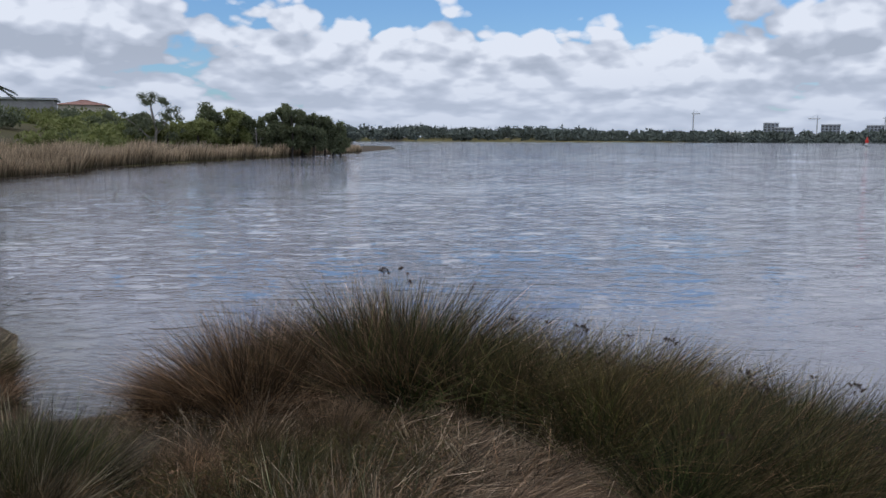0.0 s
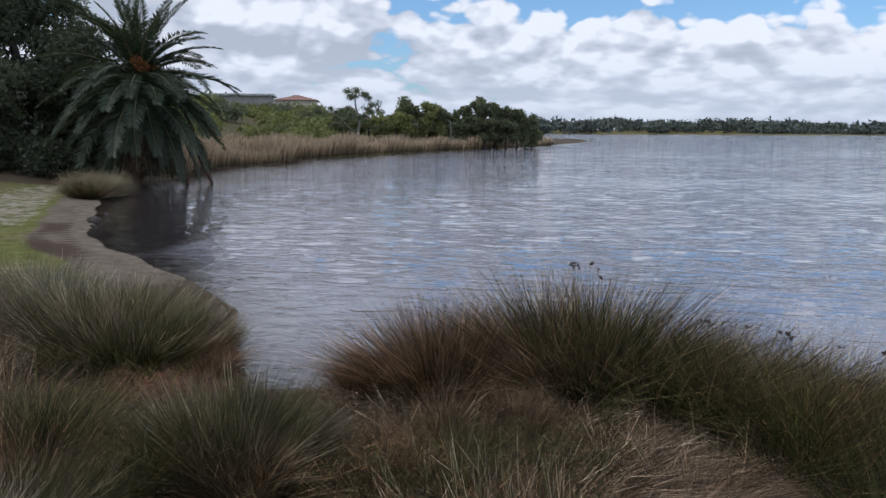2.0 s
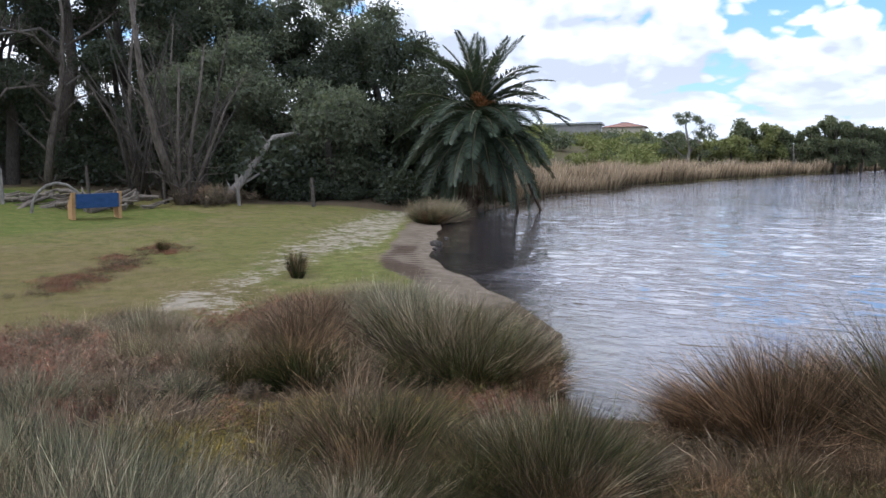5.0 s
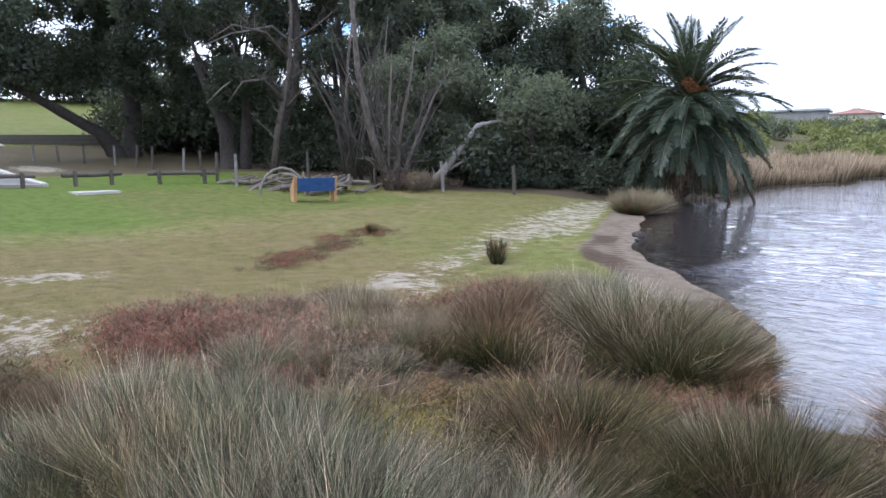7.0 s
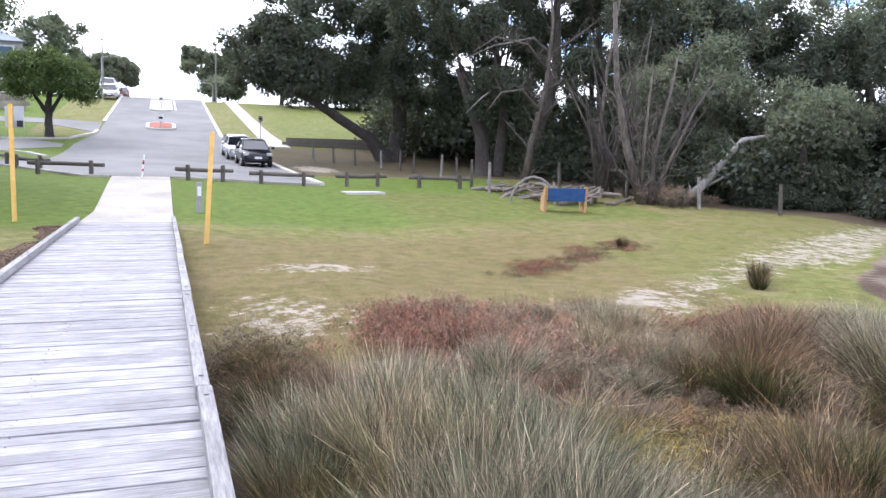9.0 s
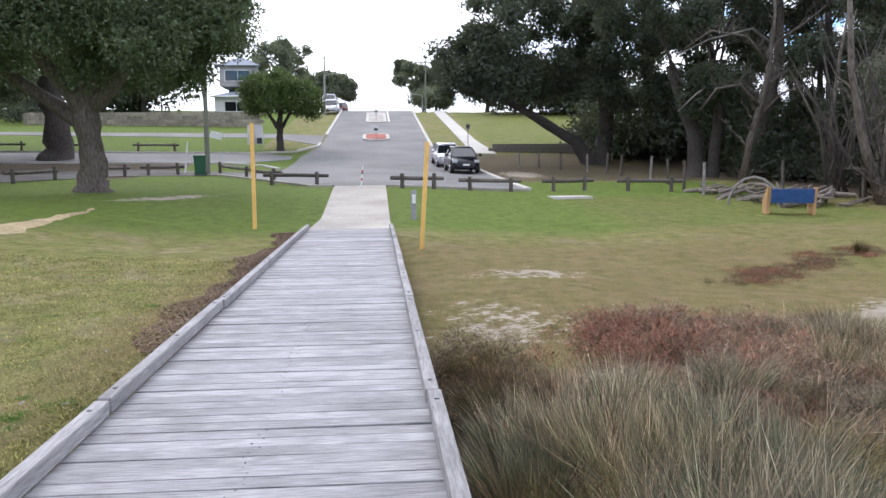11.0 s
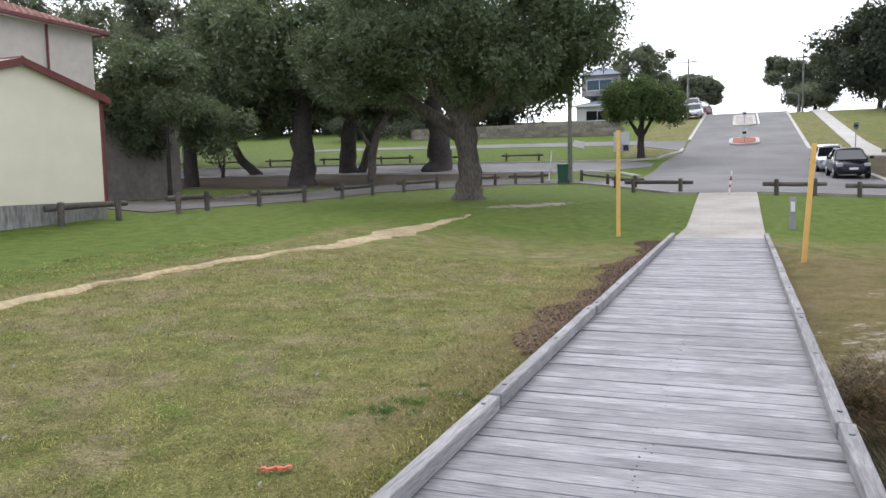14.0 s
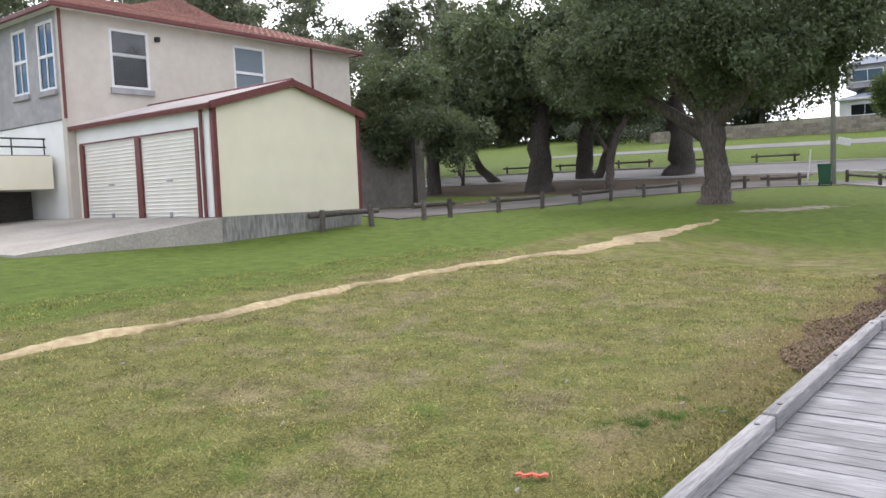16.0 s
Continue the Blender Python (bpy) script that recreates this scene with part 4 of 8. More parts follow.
def make_clubhouse():
    c = thing("clubhouse", "two-storey beige rendered building with red tiled roof", "building", at=(-11.6, -24.0, 0), turn=180)
    # local x to the camera's right along the facade, local y back; floor to eaves
    wide, deep, eave, t = 12.15, 9.0, 7.42, 0.25
    w1, w2 = (1.53, 2.87, 5.14, 7.0), (6.23, 7.66, 5.1, 7.04)
    z0 = 0.4
    strips = [((0, 0, z0), (w1[0], t, eave)), ((w1[1], 0, z0), (w2[0], t, eave)), ((w2[1], 0, z0), (wide, t, eave))]
    for x0, x1, lo, hi in (w1, w2):
        strips += [((x0, 0, z0), (x1, t, lo)), ((x0, 0, hi), (x1, t, eave))]
    for lo, hi in strips:
        part("front_wall", box(lo, hi), RENDER, c, "patched beige rendered wall")
    for (x0, x1, lo, hi), glass, mid in ((w1, GLASS, 1.06), (w2, PALE_GLASS, 0.98)):
        window("window", c, pose(x0, 0.04, lo), x1 - x0, hi - lo, glass, 1, mid)
        part("window_sill", box((x0 - 0.06, -0.1, lo - 0.18), (x1 + 0.1, 0.05, lo), 0.01), GREY_RENDER, c)
    part("security_mesh", lattice(w1[1] - w1[0] - 0.2, w1[3] - w1[2] - 0.2, 0.11), GREY_METAL, c, "diamond security mesh over a window", at=pose(w1[0] + 0.1, -0.03, w1[2] + 0.1))
    # side wall with its two windows and the grey band below them
    sides = ((0.42, 1.48, 5.02, 7.12), (2.20, 3.20, 5.05, 7.10))
    cuts = [t, sides[0][0], sides[0][1], sides[1][0], sides[1][1], deep]
    for a, b in ((cuts[0], cuts[1]), (cuts[2], cuts[3]), (cuts[4], cuts[5])):
        part("side_wall", box((0, a, 4.1), (t, b, eave)), GREY_RENDER, c, "grey rendered upper side wall")
    for y0, y1, lo, hi in sides:
        part("side_wall", box((0, y0, 4.1), (t, y1, lo)), GREY_RENDER, c, "grey rendered upper side wall")
        part("side_wall", box((0, y0, hi), (t, y1, eave)), GREY_RENDER, c, "grey rendered upper side wall")
    for y0, y1, lo, hi in sides:
        window("window", c, pose(0.04, y1, lo, 0, 0, -90), y1 - y0, hi - lo, GLASS, 2, 1.05)
        part("window_sill", box((-0.1, y0 - 0.06, lo - 0.16), (0.05, y1 + 0.06, lo), 0.01), GREY_RENDER, c)
    part("lower_side_wall", box((0.06, t, z0), (t, deep, 4.08)), SHED_WHITE, c, "white lower side wall")
    part("right_wall", box((wide - t, t, z0), (wide, deep, eave)), RENDER, c)
    part("back_wall", box((t, deep - t, z0), (wide - t, deep, eave)), RENDER, c)
    part("corner_pipe", tube([(-0.03, -0.05, 4.1), (-0.03, -0.05, eave)], 0.05, 8), MAROON, c, "maroon corner downpipe")
    part("downpipe", tube([(9.98, -0.06, 4.0), (9.98, -0.06, eave)], 0.045, 8), MAROON, c, "maroon downpipe")
    for x in (3.0,):
        part("flood_lamp", box((x + 0.1, -0.14, 6.75), (x + 0.26, 0.0, 6.9), 0.02), BLACK, c)
    # hipped roof of tile courses, gutter and eaves
    over = 0.35
    ridge_z, rx0, rx1, ry = 9.02, 2.9, wide - 0.6, deep / 2
    x0, x1, y0, y1 = -over, wide + over, -over, deep + over
    planes = {
        "front": [(x0, y0, eave), (x1, y0, eave), (rx1, ry, ridge_z), (rx0, ry, ridge_z)],
        "left": [(x0, y1, eave), (x0, y0, eave), (rx0, ry, ridge_z)],
        "right": [(x1, y0, eave), (x1, y1, eave), (rx1, ry, ridge_z)],
        "back": [(x1, y1, eave), (x0, y1, eave), (rx0, ry, ridge_z), (rx1, ry, ridge_z)],
    }
    for key, corners in planes.items():
        rows = 16
        left, right = Vector(corners[0]), Vector(corners[1])
        top_l, top_r = Vector(corners[-1]), Vector(corners[2])
        bm = bmesh.new()
        bm.faces.new([bm.verts.new(Vector(p) - Vector((0, 0, 0.03))) for p in corners])
        plane = part("roof_plane", bm, TILE, c, "red tiled roof slope")
        for i in range(rows):
            k0, k1 = i / rows, (i + 1) / rows
            a, b, cc, d = left.lerp(top_l, k0), right.lerp(top_r, k0), right.lerp(top_r, k1), left.lerp(top_l, k1)
            lip = Vector((0, 0, 0.05))
            # rolled tiles: the course rises and falls along its length
            waves = max(2, int((b - a).length / 0.3))
            bm = bmesh.new()
            lower, upper = [], []
            for w in range(2 * waves + 1):
                f = w / (2 * waves)
                roll = Vector((0, 0, 0.03 if w % 2 else 0.0))
                lower.append(bm.verts.new(a.lerp(b, f) + lip + roll))
                upper.append(bm.verts.new(d.lerp(cc, f) + roll))
            under = [bm.verts.new(v.co - Vector((0, 0, 0.07))) for v in lower]
            for w in range(2 * waves):
                bm.faces.new((lower[w], lower[w + 1], upper[w + 1], upper[w]))
                bm.faces.new((under[w], under[w + 1], lower[w + 1], lower[w]))
            part("tile_course", bm, TILE, plane)
    part("soffit", box((x0, y0, eave - 0.08), (x1, y1, eave - 0.02)), WHITE, c)
    for lo, hi in (((x0 - 0.1, y0 - 0.12, eave - 0.12), (x1 + 0.1, y0, eave + 0.02)), ((x0 - 0.12, y0, eave - 0.12), (x0, y1, eave + 0.02)), ((x1, y0, eave - 0.12), (x1 + 0.12, y1, eave + 0.02))):
        part("gutter", box(lo, hi, 0.02), MAROON, c, "maroon gutter")
    # small gablet over the ridge and a chimney
    bm = bmesh.new()
    pts = [(4.2, 4.3, 8.8), (9.7, 4.3, 8.8), (7.0, 4.3, 9.62)]
    f, b = [bm.verts.new(p) for p in pts], [bm.verts.new((x, y + 2.4, z)) for x, y, z in pts]
    bm.faces.new(f)
    bm.faces.new(b[::-1])
    for i in range(3):
        bm.faces.new((f[i], f[(i + 1) % 3], b[(i + 1) % 3], b[i]))
    part("gablet", bm, TILE, c, "dark red gablet on the roof")
    chim = part("chimney", box((3.0, 4.4, 8.2), (3.5, 4.9, 9.6), 0.01), DARK_RENDER, c, "brick chimney")
    part("pot", tube([(3.25, 4.65, 9.6), (3.25, 4.65, 9.85)], [0.16, 0.13], 10), TILE, chim)
    # raised landing at the side
    part("landing", box((-4.4, 0.85, 2.02), (-0.1, 3.2, 3.02), 0.01), CREAM, c, "cream sheet-sided landing")
    part("landing_floor", box((-4.3, 0.95, 3.024), (-0.1, 3.1, 3.06)), CONCRETE, c)
    part("landing_post", box((-4.2, 1.0, 0.4), (-4.0, 1.2, 2.02)), DARK_TIMBER, c)
    # solid dark block added to stand for the shade below the landing
    part("under_landing", box((-4.0, 2.4, 0.6), (-0.1, 3.1, 2.0)), DARK_TIMBER, c, "dark block standing in for the shade under the landing")
    for z in (3.3, 3.55):
        part("rail", tube([(-4.2, 1.0, z), (-0.2, 1.0, z)], 0.025, 8), BLACK, c, "dark pipe rail")
    for x in (-4.2, -3.2, -2.2, -1.2, -0.25):
        part("rail_post", tube([(x, 1.0, 3.02), (x, 1.0, 3.57)], 0.022, 8), BLACK, c)
    # lower rear wing seen beyond the garage
    wing = part("wing", box((wide + 0.02, 1.2, 0.4), (wide + 6.2, 7.0, 4.55)), DARK_RENDER, c, "lower brown block wing")
    part("wing_band", box((wide + 0.02, 1.17, 4.25), (wide + 6.22, 1.198, 4.55)), MAROON, wing, "maroon fascia")
    part("wing_window", box((wide + 0.9, 1.14, 3.25), (wide + 1.5, 1.168, 4.05), 0.01), GLASS, wing)
    bm = bmesh.new()
    pts = [(wide - 0.1, 0.9, 4.56), (wide + 6.5, 0.9, 4.56), (wide + 6.5, 7.4, 4.56), (wide - 0.1, 7.4, 4.56), (wide, 4.0, 4.95), (wide + 4.6, 4.0, 4.95)]
    v = [bm.verts.new(p) for p in pts]
    for f in ((0, 1, 5, 4), (1, 2, 5), (2, 3, 4, 5), (3, 0, 4), (0, 3, 2, 1)):
        bm.faces.new([v[i] for i in f])
    part("wing_roof", bm, TILE, wing, "red tiled roof")


def lattice(w, h, step):
    """Crossed wires in a frame of w by h."""
    bm = bmesh.new()
    n = int((w + h) / step)
    for i in range(n):
        s = i * step
        for flip in (0, 1):
            a, b = (max(0, s - h), min(s, h)), (min(s, w), max(0, s - w))
            if flip:
                a, b = (w - a[0], a[1]), (w - b[0], b[1])
            tube([(a[0], 0, a[1]), (b[0], 0, b[1])], 0.006, 3, bm, False)
    return bm


make_clubhouse()


# ---- rail fences, posts ----
def make_bay(points, group, label, rail=True, tall=0.62, over=0.35, rng=None):
    """One length of log fence: two posts or more and a log rail that they carry."""
    rng = rng or random.Random(1)
    p0, p1 = Vector((*points[0], 0)), Vector((*points[-1], 0))
    fence = thing("log_fence", label, "fence", at=(p0.x, p0.y, height(p0.x, p0.y)), group=group)
    origin = Vector((p0.x, p0.y, height(p0.x, p0.y)))
    for x, y in points:
        z = height(x, y)
        lean = Vector((rng.uniform(-0.02, 0.02), rng.uniform(-0.02, 0.02), 0))
        a = Vector((x, y, z - 0.2)) - origin
        h = tall + rng.uniform(-0.03, 0.05)
        bm = tube([a, a + lean * 0.5 + Vector((0, 0, 0.2 + h * 0.6)), a + lean + Vector((0, 0, h + 0.17)), a + lean + Vector((0, 0, h + 0.2))], [0.085, 0.083, 0.08, 0.065], 9)
        part("post", bm, FENCE_TIMBER, fence, smooth=False)
    if rail:
        ahead = (p1 - p0).normalized()
        side = Vector((-ahead.y, ahead.x, 0)) * 0.12
        a = p0 - ahead * over + side
        b = p1 + ahead * over + side
        za, zb = height(p0.x, p0.y) + tall * 0.72, height(p1.x, p1.y) + tall * 0.72
        pts = [a + Vector((0, 0, za)) - origin, (a + b) / 2 + Vector((0, 0, (za + zb) / 2 + rng.uniform(-0.03, 0.02))) - origin, b + Vector((0, 0, zb)) - origin]
        part("rail", tube(pts, [0.085, 0.08, 0.075], 9), FENCE_TIMBER, fence)
    return fence


def make_fences():
    rng = random.Random(8)
    south = [(-14.7, -16.45), (-16.4, -16.2), (-18.8, -16.2), (-20.15, -16.2), (-23.0, -16.2), (-26.2, -16.3), (-29.1, -16.2), (-32.0, -16.2), (-34.2, -15.6), (-36.8, -14.9), (-38.6, -13.9), (-40.0, -12.8), (-40.9, -11.9), (-41.6, -10.6)]
    for i in range(0, len(south) - 1, 2):
        make_bay(south[i:i + 2], "log fence along the lawn", "low grey log rail fence on the lawn's edge", rng=rng)
    for pair in (((-43.4, -8.8), (-38.6, -6.6)), ((-37.1, -6.0), (-35.6, -4.9)), ((-33.4, -4.7), (-32.6, -2.75)), ((-31.2, 0.75), (-31.5, 2.05)), ((-31.7, 3.55), (-31.75, 5.27)), ((-31.9, 7.1), (-32.1, 8.48)), ((-31.6, 10.2), (-31.2, 11.9))):
        make_bay(pair, "log fence by the road end", "low grey log rail fence at the road end", tall=0.6, over=0.45, rng=rng)
    y = -15.0
    while y > -62:
        make_bay(((-58.8, y), (-58.8, y - 2.6)), "log fence round the park", "low dark log rail fence beside the street", tall=0.62, rng=rng)
        y -= 5.4


make_fences()


def make_yellow_post(x, y, tall, lean, sign, label):
    z = height(x, y)
    post = thing("yellow_post", label, "post", at=(x, y, z), group="yellow posts by the boardwalk")
    m = Matrix.Rotation(radians(lean), 4, "X")
    part("pole", box((-0.045, -0.045, -0.3), (0.045, 0.045, tall), 0.008, None, m), YELLOW, post)
    if sign:
        board = part("sign_board", box((-0.075, -0.12, tall - 0.52), (-0.05, 0.26, tall - 0.04), 0.008), STEEL_PALE, post, "grey metal sign seen from behind")
        part("reflector", box((-0.02, 0.12, tall - 0.5), (0.0, 0.24, tall - 0.36)), BLACK, board)


make_yellow_post(-19.5, -3.33, 2.62, 0.0, True, "yellow timber post with a small sign beside the boardwalk")
make_yellow_post(-16.2, 0.65, 2.26, -3.6, False, "leaning yellow timber post beside the boardwalk")

# ---- trees ----
def leaf_cloud(clumps, count, length, width, rng, droop=0.2, inner=0.15, fine=False):
    """Single leaves (four-cornered and slightly folded, or fine and three-cornered) strewn through round clumps (x, y, z, r)."""
    clumps = np.asarray(clumps, float)
    weight = clumps[:, 3] ** 2
    pick = rng.choice(len(clumps), count, p=weight / weight.sum())
    way = rng.normal(size=(count, 3))
    way /= np.linalg.norm(way, axis=1, keepdims=True)
    far = np.where(rng.random(count) < inner, rng.random(count) * 0.6, 0.6 + 0.45 * rng.random(count))
    at = clumps[pick, :3] + way * (clumps[pick, 3] * far)[:, None] * [1, 1, 0.8]
    aim = way * 0.5 + rng.normal(size=(count, 3)) * 0.8
    aim[:, 2] -= droop
    aim /= np.linalg.norm(aim, axis=1, keepdims=True)
    side = np.cross(aim, rng.normal(size=(count, 3)))
    side /= np.linalg.norm(side, axis=1, keepdims=True)
    size = (0.6 + 0.8 * rng.random(count))[:, None]
    tip, mid = at + aim * length * size, at + aim * length * 0.5 * size
    fold = np.cross(aim, side) * width * 0.3 * size
    if fine:
        verts = np.stack([at + side * width * size / 2, tip, at - side * width * size / 2 + fold], 1).reshape(-1, 3)
        return verts, np.arange(count * 3).reshape(-1, 3)
    verts = np.stack([at, mid + side * width * size / 2 + fold, tip, mid - side * width * size / 2 + fold], 1).reshape(-1, 3)
    return verts, np.arange(count * 4).reshape(-1, 4)


def crown_clumps(center, radii, n, size, rng, floor=-1.0):
    """Clumps through an egg-shaped crown, most of them near its surface."""
    out = []
    while len(out) < n:
        v = rng.normal(size=3)
        v /= np.linalg.norm(v)
        if v[2] < floor:
            continue
        far = 0.45 + 0.55 * rng.random() ** 0.6
        r = size * (0.65 + 0.7 * rng.random())
        p = np.array(center) + v * np.array(radii) * far
        out.append((*p, r))
    return out


def make_tree(name, label, at, trunk, crowns, leaf, bark, leaves, leaf_size, clump, seed, limbs=10, group="", category="tree", floor=-0.6, droop=0.2):
    """A tree: crooked tapered trunk(s), limbs out to the clumps, and a crown of single leaves. at: foot; trunk: lists of (x, y, z, radius) from the foot."""
    rng, pick = np.random.default_rng(seed), random.Random(seed)
    z = height(*at)
    tree = thing(name, label, category, at=(at[0], at[1], z), group=group)
    clumps = []
    for center, radii, n in crowns:
        clumps += crown_clumps(center, radii, n, clump, rng, floor)
    heads = []
    for stem in trunk:
        pts, rad = [Vector(p[:3]) for p in stem], [p[3] for p in stem]
        fine, fr = [], []
        for (a, ra), (b, rb) in zip(zip(pts, rad), zip(pts[1:], rad[1:])):
            for i in range(4):
                k = i / 4
                p = a.lerp(b, k) + Vector((pick.uniform(-1, 1), pick.uniform(-1, 1), 0)) * ra * 0.12
                fine.append(p)
                fr.append((ra + (rb - ra) * k) * pick.uniform(0.93, 1.07))
        fine.append(pts[-1])
        fr.append(rad[-1])
        if pts[0].z < 0.1:
            fine, fr = [fine[0] - Vector((0, 0, 0.4))] + fine, [fr[0] * 1.35, fr[0] * 1.12] + fr[1:]
        else:
            fr[0] *= 0.6
        bm = tube(fine, fr, 12, wobble=0.07, rng=pick)
        part("trunk", bm, bark, tree, smooth=True)
        heads.append((pts[-1], rad[-1], pts[len(pts) // 2]))
    order = sorted(range(len(clumps)), key=lambda i: -clumps[i][3])[:limbs * 2]
    for i in order[::2]:
        goal = Vector(clumps[i][:3])
        head, r, low = min(heads, key=lambda h: (h[0] - goal).length)
        start = low.lerp(head, pick.uniform(0.35, 1.0))
        pts = bent(start, goal, pick, 5, 0.05, 0.04)
        bm = tube(pts, [r * 0.5, r * 0.4, r * 0.3, r * 0.22, r * 0.15, r * 0.07], 7)
        part("limb", bm, bark, tree, smooth=True)
    verts, faces = leaf_cloud(clumps, int(leaves * 1.55), leaf_size * 0.84, leaf_size * 0.48, rng, droop, fine=True)
    fill, ff = leaf_cloud([(x, y, zz, r * 0.6) for x, y, zz, r in clumps], leaves // 3, leaf_size * 1.5, leaf_size * 1.1, rng, droop, 0.7, fine=True)
    me = array_mesh("crown", np.concatenate([verts, fill]), [np.concatenate([faces, ff + len(verts)])], leaf)
    part("crown", me, None, tree)
    return tree


# the big fig on the lawn
make_tree("park_tree", "large broad-crowned dark green tree with grey knotted trunk on the lawn", (-29.2, -10.6),
          [[(0, 0, 0, 0.60), (0.0, 0.05, 0.7, 0.47), (0.05, 0.0, 2.0, 0.45), (0.0, -0.2, 3.4, 0.46), (0.2, 0.6, 5.6, 0.32)],
           [(0, 0, 2.4, 0.36), (-0.3, -1.6, 3.4, 0.24), (0.2, -3.2, 4.6, 0.16)],
           [(0, 0, 2.9, 0.4), (0.3, 1.5, 4.6, 0.28), (0.2, 2.8, 6.2, 0.16)],
           [(0, 0, 2.6, 0.3), (1.2, -0.9, 4.4, 0.22), (2.6, -1.6, 6.0, 0.12)]],
          [((0, -0.2, 7.0), (4.8, 5.4, 3.0), 62), ((0.8, -4.2, 5.2), (2.8, 1.9, 1.7), 20), ((0.8, 2.2, 4.9), (2.8, 2.4, 1.7), 26), ((0, 4.2, 6.9), (2.6, 1.7, 2.2), 18), ((0, 0, 9.9), (4.6, 5.0, 2.2), 26), ((2.6, -0.6, 5.6), (1.6, 2.6, 1.4), 16)],
          FIG_LEAF, BARK, 100000, 0.14, 1.0, 11, 16, floor=-0.8)

# grove beyond the rail fence
GROVE = "grove beyond the rail fence"
make_tree("grove_tree", "dark tree with thick trunk on bare earth", (-41.5, -25.6), [[(0, 0, 0, 0.85), (0.2, 0.3, 2.0, 0.66), (0.3, 0.2, 4.6, 0.6), (0.0, 0.0, 7.0, 0.4)]],
          [((0, 0, 7.8), (5.6, 6.2, 4.9), 66), ((0.8, -2.8, 4.6), (2.4, 2.4, 1.5), 12)], FIG_LEAF, DARK_BARK, 26000, 0.28, 1.5, 12, 10, GROVE)
make_tree("grove_tree", "dark leaning tree with a second stem", (-54.0, -29.0), [[(0, 0, 0, 0.7), (0.2, 0.2, 2.5, 0.6), (0.0, 0.9, 6, 0.4)], [(0.3, 1.3, 0, 0.35), (0.2, 2.4, 2.6, 0.3), (0, 3.0, 5.5, 0.2)]],
          [((0, 1, 7.8), (5.5, 5.8, 4.6), 48)], DARK_LEAF, DARK_BARK, 20000, 0.34, 1.5, 13, 8, GROVE)
make_tree("grove_tree", "slender young tree with grey stem", (-43.0, -21.6), [[(0, 0, 0, 0.3), (0, 0.1, 1.8, 0.24), (0.1, 0.6, 3.2, 0.2), (0, 1.5, 4.6, 0.12)], [(0, 0.1, 2.0, 0.16), (0, -0.8, 3.4, 0.1)]],
          [((0, 0, 6.0), (3.6, 4.4, 3.0), 40)], FIG_LEAF, BARK, 15000, 0.28, 1.1, 14, 8, GROVE)
make_tree("grove_tree", "broad old tree with dark trunk", (-54.5, -21.6), [[(0, 0, 0, 1.0), (0.2, 0.2, 2.4, 0.8), (0, -0.4, 5, 0.6), (0, 0, 7, 0.4)]],
          [((0, 0, 8.8), (5.0, 5.2, 4.0), 40)], DARK_LEAF, DARK_BARK, 16000, 0.34, 1.5, 15, 8, GROVE)
make_tree("grove_tree", "tree with a strongly leaning dark stem", (-53.0, -36.6), [[(0, 0, 0, 0.42), (-0.6, -1.8, 1.2, 0.36), (-0.8, -3.2, 3.2, 0.32), (-0.8, -3.6, 6, 0.2)]],
          [((-0.5, -2.6, 6.8), (4.8, 5.6, 4.6), 52)], FIG_LEAF, DARK_BARK, 18000, 0.34, 1.4, 16, 8, GROVE)
make_tree("grove_tree", "small tree with two thin stems", (-52.0, -39.2), [[(0, 0, 0, 0.12), (0.2, 0.5, 2.4, 0.08), (0.2, 0.8, 4, 0.05)], [(0, 0.1, 0, 0.1), (0, -0.6, 2.4, 0.07), (0, -0.9, 4, 0.05)]],
          [((0, 0, 4.9), (2.4, 3.0, 1.8), 16)], FIG_LEAF, DARK_BARK, 7000, 0.3, 1.0, 17, 4, GROVE)
make_tree("grove_tree", "bushy dark tree beside the block wall", (-41.0, -33.5), [[(0, 0, 0, 0.5), (0.1, 0.1, 2.6, 0.4), (0, 0, 5, 0.25)]],
          [((0, 0, 5.4), (4.2, 5.4, 3.4), 44)], FIG_LEAF, DARK_BARK, 17000, 0.32, 1.3, 18, 8, GROVE)
for i, (x, y, h, w) in enumerate(((-62, -52, 15, 7), (-66, -66, 17, 8), (-48, -55, 19, 7.5), (-40, -60, 20, 8), (-26, -58, 16, 8), (-72, -84, 15, 9), (-54, -44, 17, 6), (-34, -50, 18, 6.5))):
    make_tree("gum_tree", "tall gum tree with open grey-green crown behind the building", (x, y), [[(0, 0, 0, 0.5), (0.3, -0.2, h * 0.4, 0.36), (0.0, 0.5, h * 0.72, 0.2)]],
              [((0, 0, h * 0.70), (w * 0.85, w * 0.85, h * 0.30), 54), ((0, 0, h * 0.36), (w * 0.7, w * 0.7, h * 0.14), 16)], GUM_LEAF, PALE_BARK, 9500, 0.32, 1.35, 30 + i, 12, "tall gum trees behind the building")

make_tree("grove_tree", "bushy green tree against the low block wing", (-27.6, -23.9), [[(0, 0, 0, 0.12), (0.1, 0.1, 1.6, 0.09), (0, 0, 3.2, 0.06)]],
          [((0, 0, 4.3), (2.4, 3.0, 2.3), 34), ((-0.8, 1.8, 3.3), (1.6, 1.6, 1.2), 12), ((0.6, -1.6, 3.4), (1.4, 1.4, 1.2), 10)], FIG_LEAF, DARK_BARK, 15000, 0.17, 0.8, 29, 6, GROVE, floor=-0.9)
